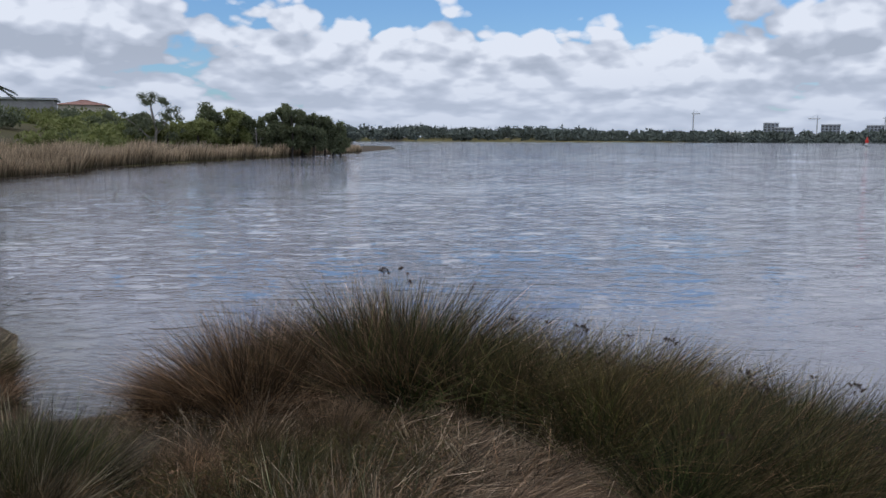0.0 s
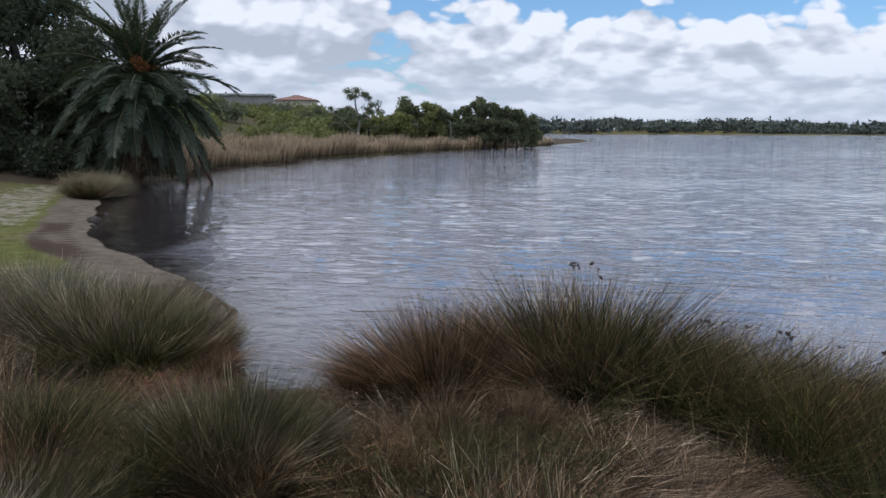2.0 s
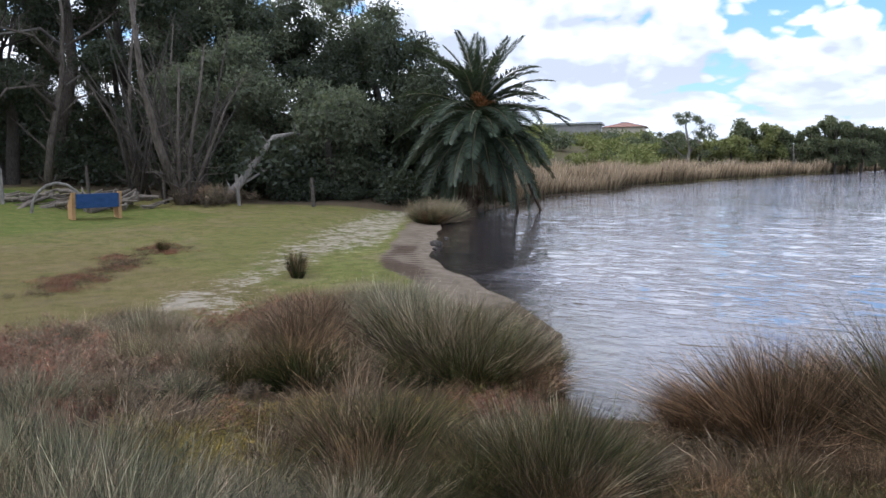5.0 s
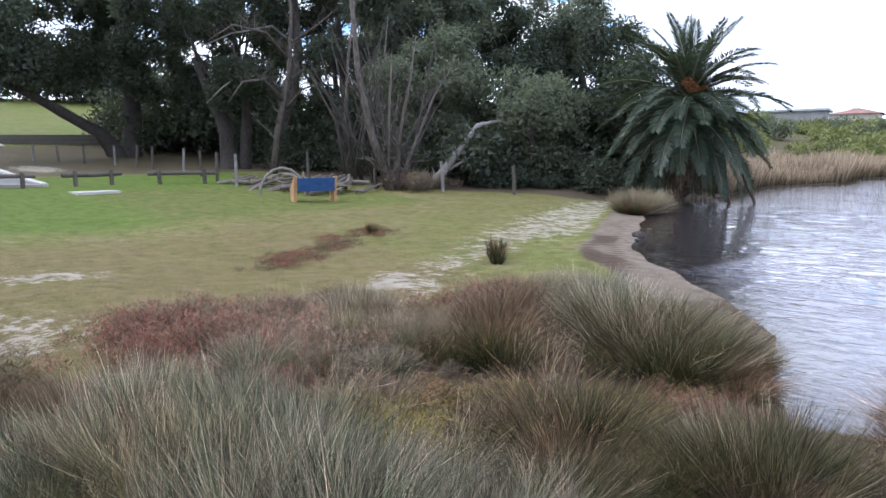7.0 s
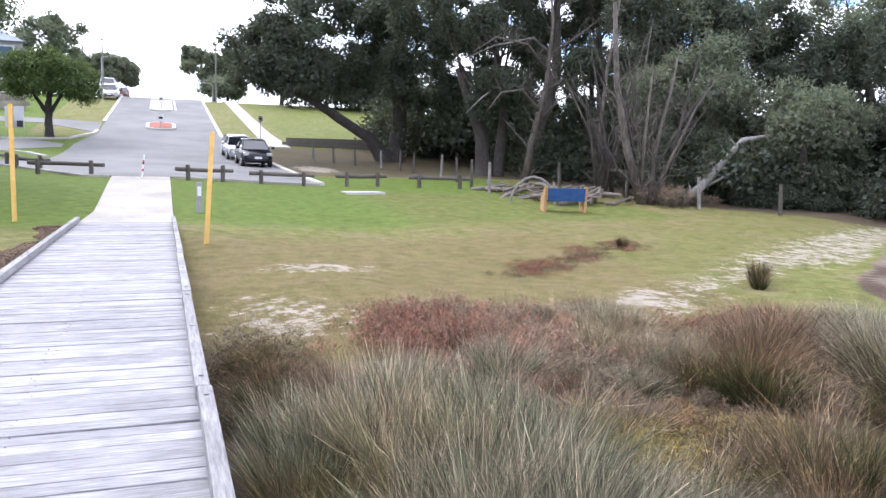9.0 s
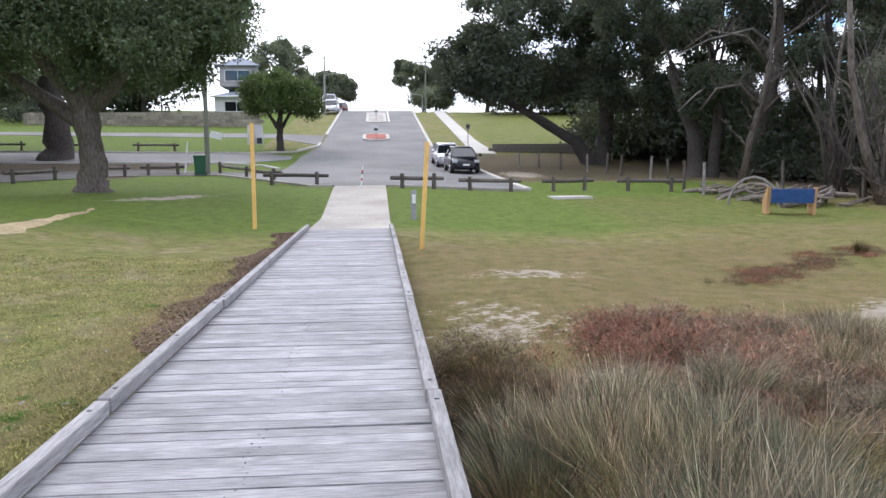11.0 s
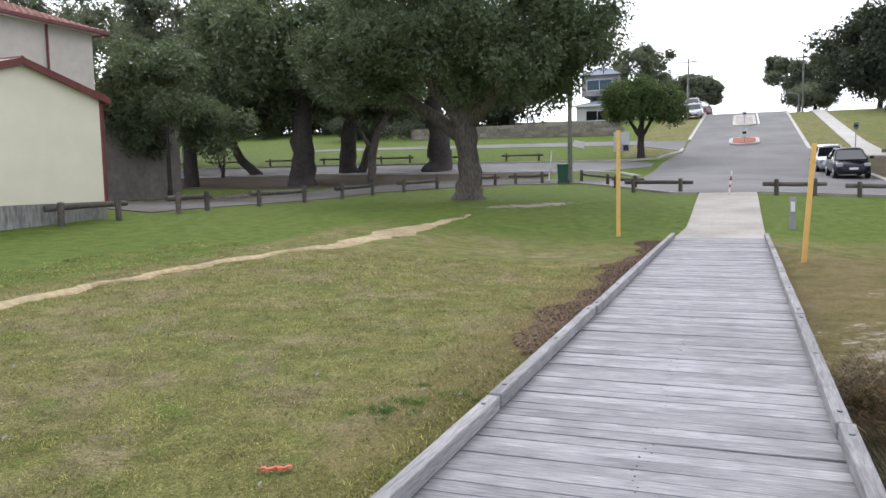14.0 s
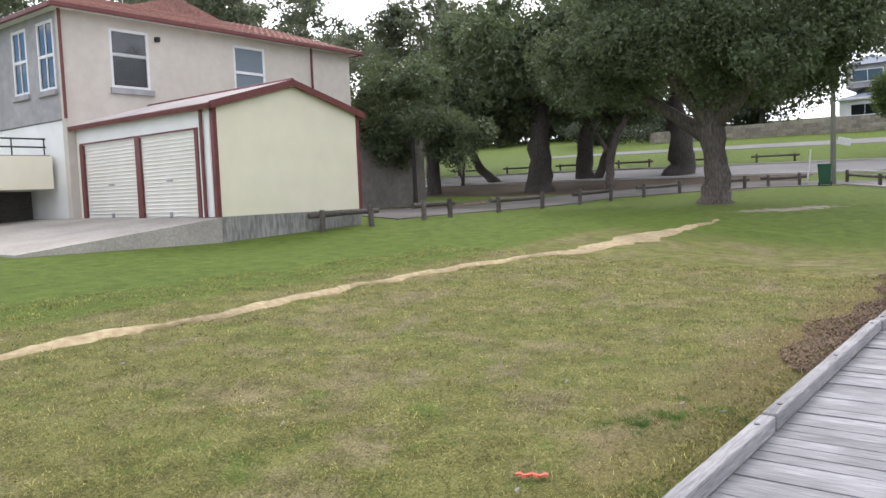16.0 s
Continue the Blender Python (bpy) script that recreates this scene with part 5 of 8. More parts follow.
# round street tree and the trees at the top of the hill
make_tree("street_tree", "round clipped bright green street tree", (-58.8, -7.35), [[(0, 0, 0, 0.3), (0.05, 0.02, 1.2, 0.24), (0, 0, 2.0, 0.22), (0, 0.1, 3.2, 0.14)], [(0, 0, 1.5, 0.16), (0.1, 0.9, 3.0, 0.1)], [(0, 0, 1.5, 0.16), (0.1, -0.9, 3.0, 0.1)]],
          [((0, 0, 3.7), (2.75, 2.9, 1.3), 70), ((0, -0.1, 4.4), (2.3, 2.4, 1.5), 50)], BRIGHT_LEAF, DARK_BARK, 26000, 0.17, 0.8, 21, 8, floor=-0.6)
for i, (x, y, h, w, leaf, n) in enumerate(((-112, -6.0, 6.0, 3.0, GUM_LEAF, 6000), (-125, -11, 7, 4, GUM_LEAF, 6000), (-104, -12.6, 9.2, 4.6, GUM_LEAF, 3200), (-122, 7.0, 9.5, 5.5, GUM_LEAF, 8000), (-112, 8.2, 3.4, 3.0, GUM_LEAF, 4000), (-100, 14.0, 8.5, 4.5, GUM_LEAF, 6000), (-92, -31, 7, 4, GUM_LEAF, 5000), (-88, -25.5, 6, 4, GUM_LEAF, 5000), (-104, -30, 8, 5, GUM_LEAF, 5000))):
    make_tree("hill_tree", "dark tree at the top of the road", (x, y), [[(0, 0, 0, 0.3), (0.1, 0.2, h * 0.35, 0.22), (0, 0, h * 0.6, 0.14)]],
              [((0, 0, h * 0.66), (w, w, h * 0.34), 26)], leaf, DARK_BARK, n, 0.42, 1.1, 50 + i, 7, "trees on the hill")

# the dark wood north of the lawn
WOOD = "dark wood beside the lawn"
make_tree("spreading_tree", "huge dark spreading tree with a low leaning limb", (-51.8, 14.3),
          [[(0, 0, 0, 0.6), (0.2, -1.2, 1.5, 0.4), (0.6, -4.0, 3.1, 0.29), (0.8, -6.8, 4.6, 0.16)], [(0.0, 0.6, 0, 0.6), (0.0, 1.0, 3.0, 0.5), (0, 0.4, 6.5, 0.35)]],
          [((0, -3.6, 8.2), (5.5, 6.0, 4.4), 56), ((0, 2.0, 9.2), (5.5, 4.5, 5.6), 50), ((0.5, -7.6, 6.6), (3.5, 2.8, 2.6), 24), ((0.5, -5.2, 5.6), (3.4, 3.8, 1.7), 26), ((0.5, -7.6, 5.0), (2.8, 2.8, 1.1), 14), ((2.5, 1.6, 4.6), (2.0, 2.4, 2.0), 14)], DARK_LEAF, DARK_BARK, 48000, 0.23, 1.1, 61, 16, WOOD, droop=0.3)
make_tree("wood_tree", "dark twin-stemmed tree behind a post fence", (-41.0, 17.2), [[(0, 0, 0, 0.5), (-0.2, -0.3, 2.6, 0.38), (-0.4, -1.6, 6.0, 0.24)], [(0.4, 0.6, 0, 0.34), (0.3, 0.9, 3.4, 0.24), (0.2, 0.4, 7, 0.15)]],
          [((0, -1.0, 9.4), (4.5, 5.2, 4.2), 50), ((1.8, 0.2, 4.4), (1.8, 1.7, 1.6), 10)], DARK_LEAF, DARK_BARK, 26000, 0.2, 0.85, 62, 14, WOOD)
make_tree("pale_trunked_tree", "tall pale-trunked tree with bare dead branches", (-40.2, 19.6), [[(0, 0, 0, 0.42), (-0.1, 0.5, 2.6, 0.36), (0.2, 1.4, 6.0, 0.3), (0.1, 1.3, 9.5, 0.22), (0, 1.7, 12.5, 0.12)]],
          [((0, 1.6, 11.4), (4.6, 4.8, 3.8), 34)], GUM_LEAF, BARK, 13000, 0.22, 0.8, 63, 14, WOOD)
for i, (x, y, h, w, leaf, n, floor) in enumerate(((-36, 24, 12, 5.0, DARK_LEAF, 22000, -0.95), (-33.5, 25.5, 11.5, 4.2, GUM_LEAF, 10000, -0.6), (-31.5, 26, 9.4, 4.2, DARK_LEAF, 19000, -0.95), (-29.5, 22.3, 6.6, 2.6, GUM_LEAF, 12000, -0.9), (-31, 33, 12.5, 4.8, GUM_LEAF, 9000, -0.8), (-27.0, 30.2, 8.6, 3.0, DARK_LEAF, 16000, -0.95), (-25.0, 24.6, 4.6, 2.2, GUM_LEAF, 9000, -0.95), (-22.6, 29.6, 5.6, 2.4, DARK_LEAF, 9000, -0.95), (-44, 26, 15, 5.2, DARK_LEAF, 18000, -0.9), (-48, 34, 15, 6.0, DARK_LEAF, 9000, -0.9), (-58, 24, 13, 5.5, DARK_LEAF, 12000, -0.9), (-40, 42, 11.0, 4.5, DARK_LEAF, 6000, -0.95), (-62, 34, 16, 7, DARK_LEAF, 9000, -0.95), (-50.5, 21.8, 10.5, 4.4, DARK_LEAF, 14000, -0.95))):
    make_tree("wood_tree", "dense dark evergreen tree of the wood" if leaf is DARK_LEAF else "paler grey-green tree at the wood's edge", (x, y),
              [[(0, 0, 0, 0.4), (0.2, 0.3, h * 0.3, 0.3), (-0.2, 0, h * 0.66, 0.16)], [(0.4, 0.3, 0, 0.25), (0.9, -0.8, h * 0.3, 0.18), (1.4, -1.4, h * 0.55, 0.1)]],
              [((0, 0, h * 0.62), (w, w, h * 0.40), 40), ((0, 0, h * 0.28), (w * 0.75, w * 0.75, h * 0.2), 14)], leaf, DARK_BARK, int(n * 1.3), 0.19, 0.95, 70 + i, 9, WOOD, floor=floor, droop=0.35)


def make_dead_tree(name, label, at, stems, seed, bark, twigs=26, spread=1.0):
    """Bare stems that fork into many thin twigs."""
    pick = random.Random(seed)
    tree = thing(name, label, "dead tree", at=(at[0], at[1], height(*at)), group="dead stems at the wood's edge")
    for stem in stems:
        pts, rad = [Vector(p[:3]) for p in stem], [p[3] for p in stem]
        part("trunk", tube(pts, rad, 9, wobble=0.06, rng=pick), bark, tree, smooth=True)
        bm = bmesh.new()
        for _ in range(twigs):
            i = pick.randrange(1, len(pts))
            start = pts[i - 1].lerp(pts[i], pick.random())
            r = rad[i] * 0.4
            goal = start + Vector((pick.uniform(-0.6, 0.6), pick.uniform(-1, 1), pick.uniform(0.1, 1.2))) * spread * pick.uniform(0.6, 1.8)
            line = bent(start, goal, pick, 4, 0.1)
            tube(line, [r, r * 0.75, r * 0.5, r * 0.35, 0.006], 5, bm, False)
            for _ in range(2):
                s2 = line[pick.randrange(1, 4)]
                g2 = s2 + Vector((pick.uniform(-1, 1), pick.uniform(-1, 1), pick.uniform(-0.2, 1))) * spread * 0.6
                tube(bent(s2, g2, pick, 3, 0.12), [r * 0.4, r * 0.3, r * 0.2, 0.004], 4, bm, False)
        tagged(part("twig_mass", bm, bark, tree), kind="stuff")
    return tree


make_dead_tree("dead_tree", "bare grey many-stemmed dead tree", (-25.8, 17.5), [[(0, 0, 0, 0.2), (-0.2, -0.7, 2.2, 0.15), (-0.3, -1.2, 4.6, 0.12), (-0.2, -1.5, 7.6, 0.07)], [(0.1, 0.2, 0, 0.1), (0, 0.5, 2.2, 0.08), (0.1, 1.0, 4.4, 0.05), (0, 1.4, 6.2, 0.02)],
                                                                            [(0, 0.3, 0, 0.09), (0.2, 1.2, 2.0, 0.06), (0.1, 2.2, 3.8, 0.04), (0, 3.2, 5.0, 0.02)], [(0, -0.1, 0, 0.08), (0.1, -0.1, 2.5, 0.06), (0, 0.2, 5.2, 0.03)]], 5, BARK, 30, 0.9)
make_dead_tree("fallen_branch", "pale leaning dead trunk propped at the wood's edge", (-25.6, 19.4), [[(0, -0.3, -0.1, 0.21), (0.25, 0.5, 0.75, 0.17), (0.45, 1.2, 1.6, 0.14), (0.7, 2.0, 2.6, 0.11), (0.8, 3.1, 2.8, 0.06), (0.8, 4.6, 2.4, 0.03)], [(0.2, 0.4, 0.6, 0.07), (0.6, 1.4, 1.2, 0.05), (0.8, 2.4, 1.7, 0.02)]], 6, PALE_BARK, 9, 0.5)
make_dead_tree("dead_branches", "twisted bare branches of a dying tree", (-39.4, 19.9), [[(0, 0, 4.0, 0.12), (0.8, -1.4, 4.8, 0.09), (1.0, -3.0, 5.0, 0.06), (1.2, -4.2, 4.2, 0.04), (1.1, -5.0, 3.4, 0.02)], [(0, 0.5, 6.8, 0.1), (0.6, -1.0, 7.6, 0.07), (0.8, -3.4, 7.0, 0.04), (1, -5.5, 6.0, 0.02)], [(0, 0.4, 5.0, 0.08), (0.6, 1.6, 6.0, 0.05), (0.8, 3.0, 7.0, 0.02)]], 7, PALE_BARK, 14, 0.8)

make_dead_tree("dead_tree", "tall bare grey tree with crooked dead branches", (-36.0, 17.3), [[(0, 0, 0, 0.2), (0.1, 0.3, 2.2, 0.16), (0.3, 0.9, 5.0, 0.12), (0.2, 1.2, 8.0, 0.08), (0.1, 1.0, 10.5, 0.03)], [(0.2, 0.6, 3.6, 0.1), (0.6, -0.6, 4.6, 0.07), (0.8, -1.8, 4.4, 0.05), (0.9, -2.6, 3.4, 0.02)], [(0.2, 1.0, 5.6, 0.09), (0.7, -0.4, 6.8, 0.06), (0.9, -2.2, 7.0, 0.04), (0.9, -3.4, 6.2, 0.02)], [(0.2, 1.0, 6.4, 0.08), (0.6, 2.4, 7.4, 0.05), (0.8, 3.6, 8.4, 0.02)], [(0.1, 0.5, 3.0, 0.07), (0.5, 1.5, 4.2, 0.05), (0.7, 2.6, 4.6, 0.02)]], 21, BARK, 24, 0.9)
make_dead_tree("dead_tree", "thin bare grey branches before the dark wood", (-30.5, 18.6), [[(0, 0, 0, 0.12), (0.1, -0.4, 2.4, 0.09), (0.2, -0.2, 5.4, 0.06), (0.1, 0.4, 8.6, 0.02)], [(0, 0.1, 0, 0.09), (0.2, 0.7, 2.6, 0.07), (0.3, 1.6, 5.0, 0.04), (0.2, 2.0, 7.4, 0.02)], [(0, 0, 0.4, 0.07), (0.3, -1.0, 2.6, 0.05), (0.4, -2.2, 4.6, 0.02)]], 22, BARK, 26, 0.8)


# thicket of thin grey stems that fan out of one stool
def thicket(at, n, tall, lean, seed, label):
    pick = random.Random(seed)
    stems = []
    for k in range(n):
        a, b = pick.uniform(-1, 1) * lean, pick.uniform(-0.3, 0.5) * lean
        h, r = tall * pick.uniform(0.65, 1.1), pick.uniform(0.035, 0.07)
        x, y = pick.uniform(-0.6, 0.6), pick.uniform(-0.6, 0.6)
        stems.append([(x, y, 0, r), (x + b * 0.3, y + a * 0.25, h * 0.35, r * 0.8), (x + b * 0.6, y + a * 0.6, h * 0.7, r * 0.55), (x + b * 0.8, y + a, h, 0.008)])
    make_dead_tree("dead_tree", label, at, stems, seed, DARK_BARK, 9, 0.8)


thicket((-26.6, 18.2), 11, 6.4, 3.4, 31, "thicket of thin bare grey stems")
thicket((-28.4, 17.6), 8, 7.0, 3.0, 32, "thin bare grey stems before the wood")

# ---- the date palm at the water's edge ----
PALM_RIB = surface("pale_palm_midrib", (0.16, 0.155, 0.09), (0.30, 0.28, 0.18), 9.0, 0.6, 0.2)


def frond_mesh(name, length, arch, droop, material, rng, leaflets=46, reach=0.42):
    """A feather leaf that leaves the origin along +x and arches over. The midrib has the second material."""
    def spine(k):
        a = radians(arch) - radians(droop) * k ** 1.4
        return a
    pts, p = [Vector((0, 0, 0))], Vector((0, 0, 0))
    n = 14
    for i in range(n):
        a = spine((i + 0.5) / n)
        p = p + Vector((math.cos(a), 0, math.sin(a))) * length / n
        pts.append(p.copy())
    verts, quads = [], []
    for i in range(n):
        a, b = pts[i], pts[i + 1]
        w0, w1 = 0.05 * (1 - i / n) + 0.008, 0.05 * (1 - (i + 1) / n) + 0.008
        k = len(verts)
        verts += [a + Vector((0, w0, 0)), a - Vector((0, w0, 0)), b - Vector((0, w1, 0)), b + Vector((0, w1, 0)), a + Vector((0, 0, w0 * 0.8)), b + Vector((0, 0, w1 * 0.8))]
        quads += [(k, k + 1, k + 2, k + 3), (k, k + 4, k + 5, k + 3), (k + 1, k + 4, k + 5, k + 2)]
    for i in range(leaflets):
        k = 0.08 + 0.92 * (i + 0.5) / leaflets
        f = k * n
        j = min(n - 1, int(f))
        at = pts[j].lerp(pts[j + 1], f - j)
        ahead = (pts[j + 1] - pts[j]).normalized()
        up = Vector((-ahead.z, 0, ahead.x))
        size = reach * (0.35 + 1.0 * math.sin(math.pi * min(1, k * 0.86 + 0.12)))
        for s in (-1, 1):
            aim = (Vector((0, s, 0)) * 0.8 + ahead * (0.75 + 0.2 * rng.uniform(-1, 1)) + up * rng.uniform(0.0, 0.35)).normalized()
            tip = at + aim * size * rng.uniform(0.85, 1.1) + Vector((0, 0, -0.10 * size))
            mid = at.lerp(tip, 0.45) + up * 0.02
            wide = ahead * 0.029
            q = len(verts)
            verts += [at, mid + wide, tip, mid - wide]
            quads.append((q, q + 1, q + 2, q + 3))
    me = array_mesh(name, [tuple(v) for v in verts], [np.array(quads)], material)
    me.materials.append(PALM_RIB)
    for i in range(3 * n):
        me.polygons[i].material_index = 1
    return me


def make_palm():
    rng = random.Random(4)
    x, y = -18.1, 25.6
    palm = thing("date_palm", "broad date palm with arching fronds leaning over the water", "palm", at=(x, y, height(x, y)))
    part("trunk", tube([(0, 0, -0.4), (0.02, 0, 0.6), (0.1, 0.14, 1.8), (0.2, 0.36, 3.0), (0.25, 0.48, 4.1)], [0.44, 0.38, 0.4, 0.48, 0.3], 14, wobble=0.08, rng=rng), PALM_BARK, palm, smooth=True)
    bm = bmesh.new()
    for _ in range(150):
        a, h = rng.uniform(0, 6.28), rng.uniform(0.2, 4.2)
        p = Vector((0.06 * h + 0.37 * math.cos(a), 0.11 * h + 0.37 * math.sin(a), h * 0.93))
        q = p + Vector((0.16 * math.cos(a), 0.16 * math.sin(a), 0.16))
        tube([p, q], [0.06, 0.03], 5, bm)
    tagged(part("leaf_base_collar", bm, PALM_BARK, palm, "cut brown leaf bases"), kind="stuff")
    heads = {
        "upright": [frond_mesh("frond", 3.2, 82 - 8 * i, 30, PALM_LEAF, rng, 78, 0.42) for i in range(2)],
        "arching": [frond_mesh("frond", 3.5, 60 - 9 * i, 52, PALM_LEAF, rng, 86, 0.48) for i in range(3)],
        "level": [frond_mesh("frond", 3.6, 32 - 10 * i, 62, PALM_LEAF, rng, 88, 0.5) for i in range(3)],
        "hanging": [frond_mesh("frond", 3.7, 10 - 11 * i, 46, PALM_LEAF, rng, 90, 0.54) for i in range(3)],
        "low": [frond_mesh("frond", 3.9, -20 - 13 * i, 38, PALM_LEAF, rng, 90, 0.5) for i in range(3)],
        "dry": [frond_mesh("dry_frond", 3.4, -55 - 8 * i, 28, PALM_DEAD, rng, 40, 0.34) for i in range(2)],
    }
    for key, n, z in (("upright", 9, 4.45), ("arching", 14, 4.4), ("level", 18, 4.3), ("hanging", 28, 4.15), ("low", 36, 4.0), ("dry", 26, 3.8)):
        for i in range(n):
            a = 360 * (i + rng.uniform(-0.3, 0.3)) / n + 20
            me = rng.choice(heads[key])
            ob = part("dry_frond" if key == "dry" else "frond", me, None, palm, at=pose(0.25, 0.48, z - 0.32 + rng.uniform(-0.12, 0.12), rng.uniform(-12, 12), rng.uniform(-7, 7), a))
            ob.scale = [rng.uniform(0.86, 1.08)] * 3
    for tip, start in (((1.4, 1.85, -0.75), (0.95, 1.25, 3.0)), ((2.0, 2.6, -0.75), (1.2, 1.6, 3.1))):
        part("dry_frond", tube(bent(start, tip, rng, 5, 0.03), [0.05, 0.07, 0.09, 0.08, 0.06, 0.02], 6), PALM_BARK, palm, "dead brown frond hanging into the water")
    verts, faces = leaf_cloud([(0.7, 0.0, 4.4, 0.26), (0.65, -0.2, 4.62, 0.22), (0.95, 0.4, 4.3, 0.2)], 800, 0.08, 0.045, np.random.default_rng(2))
    part("fruit_cluster", array_mesh("fruit_cluster", verts, [faces], PALM_FRUIT), None, palm, "orange fruit stalks in the palm's heart")


make_palm()

# ---- rushes, reeds and low plants ----
def blade_arrays(foot, aim, length, width, bend, rng, steps=2):
    """Blades as tapering strips: foot (n, 3), aim (n, 3) unit, length, width, bend (n,): how far the tip leans over."""
    n = len(foot)
    side = np.cross(aim, rng.normal(size=(n, 3)))
    side /= np.linalg.norm(side, axis=1, keepdims=True) + 1e-9
    out = aim * [1, 1, 0] + rng.normal(0, 0.22, (n, 3)) * [1, 1, 0]
    out /= np.linalg.norm(out, axis=1, keepdims=True) + 1e-9
    rows, along = [], []
    for i in range(steps + 1):
        k = i / steps
        p = foot + aim * (length * k)[:, None] + out * (bend * length * k * k)[:, None] - np.array([0, 0, 1]) * (bend * length * 0.55 * k ** 3)[:, None]
        if i < steps:
            w = (width * (1 - 0.75 * k) / 2)[:, None]
            rows += [p - side * w, p + side * w]
            along += [np.full(n, k)] * 2
        else:
            rows.append(p)
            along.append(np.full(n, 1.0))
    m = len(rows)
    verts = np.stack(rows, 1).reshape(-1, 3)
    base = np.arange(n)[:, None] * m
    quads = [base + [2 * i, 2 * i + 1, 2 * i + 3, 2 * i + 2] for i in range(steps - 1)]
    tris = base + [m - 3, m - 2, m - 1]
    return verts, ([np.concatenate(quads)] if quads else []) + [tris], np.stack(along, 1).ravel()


def tussock_mesh(name, material, n, tall, fan, foot, rng, width=0.005, lean=(0, 0), bend=0.25, steps=2, even=0.3, loose=0.11, mess=1.0):
    """Stems in locks that fan out from the foot. fan: tilt at the rim; even: spread of the lengths; loose: how far stems stray from their lock."""
    m = max(8, n // 42)
    lock = rng.integers(0, m, n)
    turn, far = rng.random(m) * 2 * np.pi, np.sqrt(rng.random(m))
    tilt = fan * far ** 0.9 + rng.normal(0, 0.16 * mess, m)
    aim = np.stack([np.sin(tilt) * np.cos(turn) + lean[0], np.sin(tilt) * np.sin(turn) + lean[1], np.cos(tilt)], 1) + rng.normal(0, 0.15 * mess, (m, 3))
    reach = 0.74 + 0.34 * rng.random(m)
    feet = np.stack([foot * far * np.cos(turn), foot * far * np.sin(turn), np.full(m, -0.03)], 1)[lock] + rng.normal(0, foot * 0.10, (n, 3)) * [1, 1, 0]
    aim = aim[lock] + rng.normal(0, loose, (n, 3))
    aim = np.where((rng.random(n) < 0.08)[:, None], aim + rng.normal(0, 0.4, (n, 3)) * [1, 1, 0], aim)
    aim /= np.linalg.norm(aim, axis=1, keepdims=True)
    length = tall * reach[lock] * (1 - even * rng.random(n) ** 0.8) * np.where(rng.random(n) < 0.25, 0.45 + 0.4 * rng.random(n), 1.0)
    verts, faces, along = blade_arrays(feet, aim, length, width * (0.7 + 0.6 * rng.random(n)), bend * (0.4 + 1.1 * rng.random(n)), rng, steps)
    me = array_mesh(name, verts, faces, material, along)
    tone = rng.normal(0, 0.42, m).clip(-0.7, 1.0)
    me.attributes.new("lock", "FLOAT", "POINT").data.foreach_set("value", np.repeat(tone[lock], 2 * steps + 1).astype(np.float32))
    return me


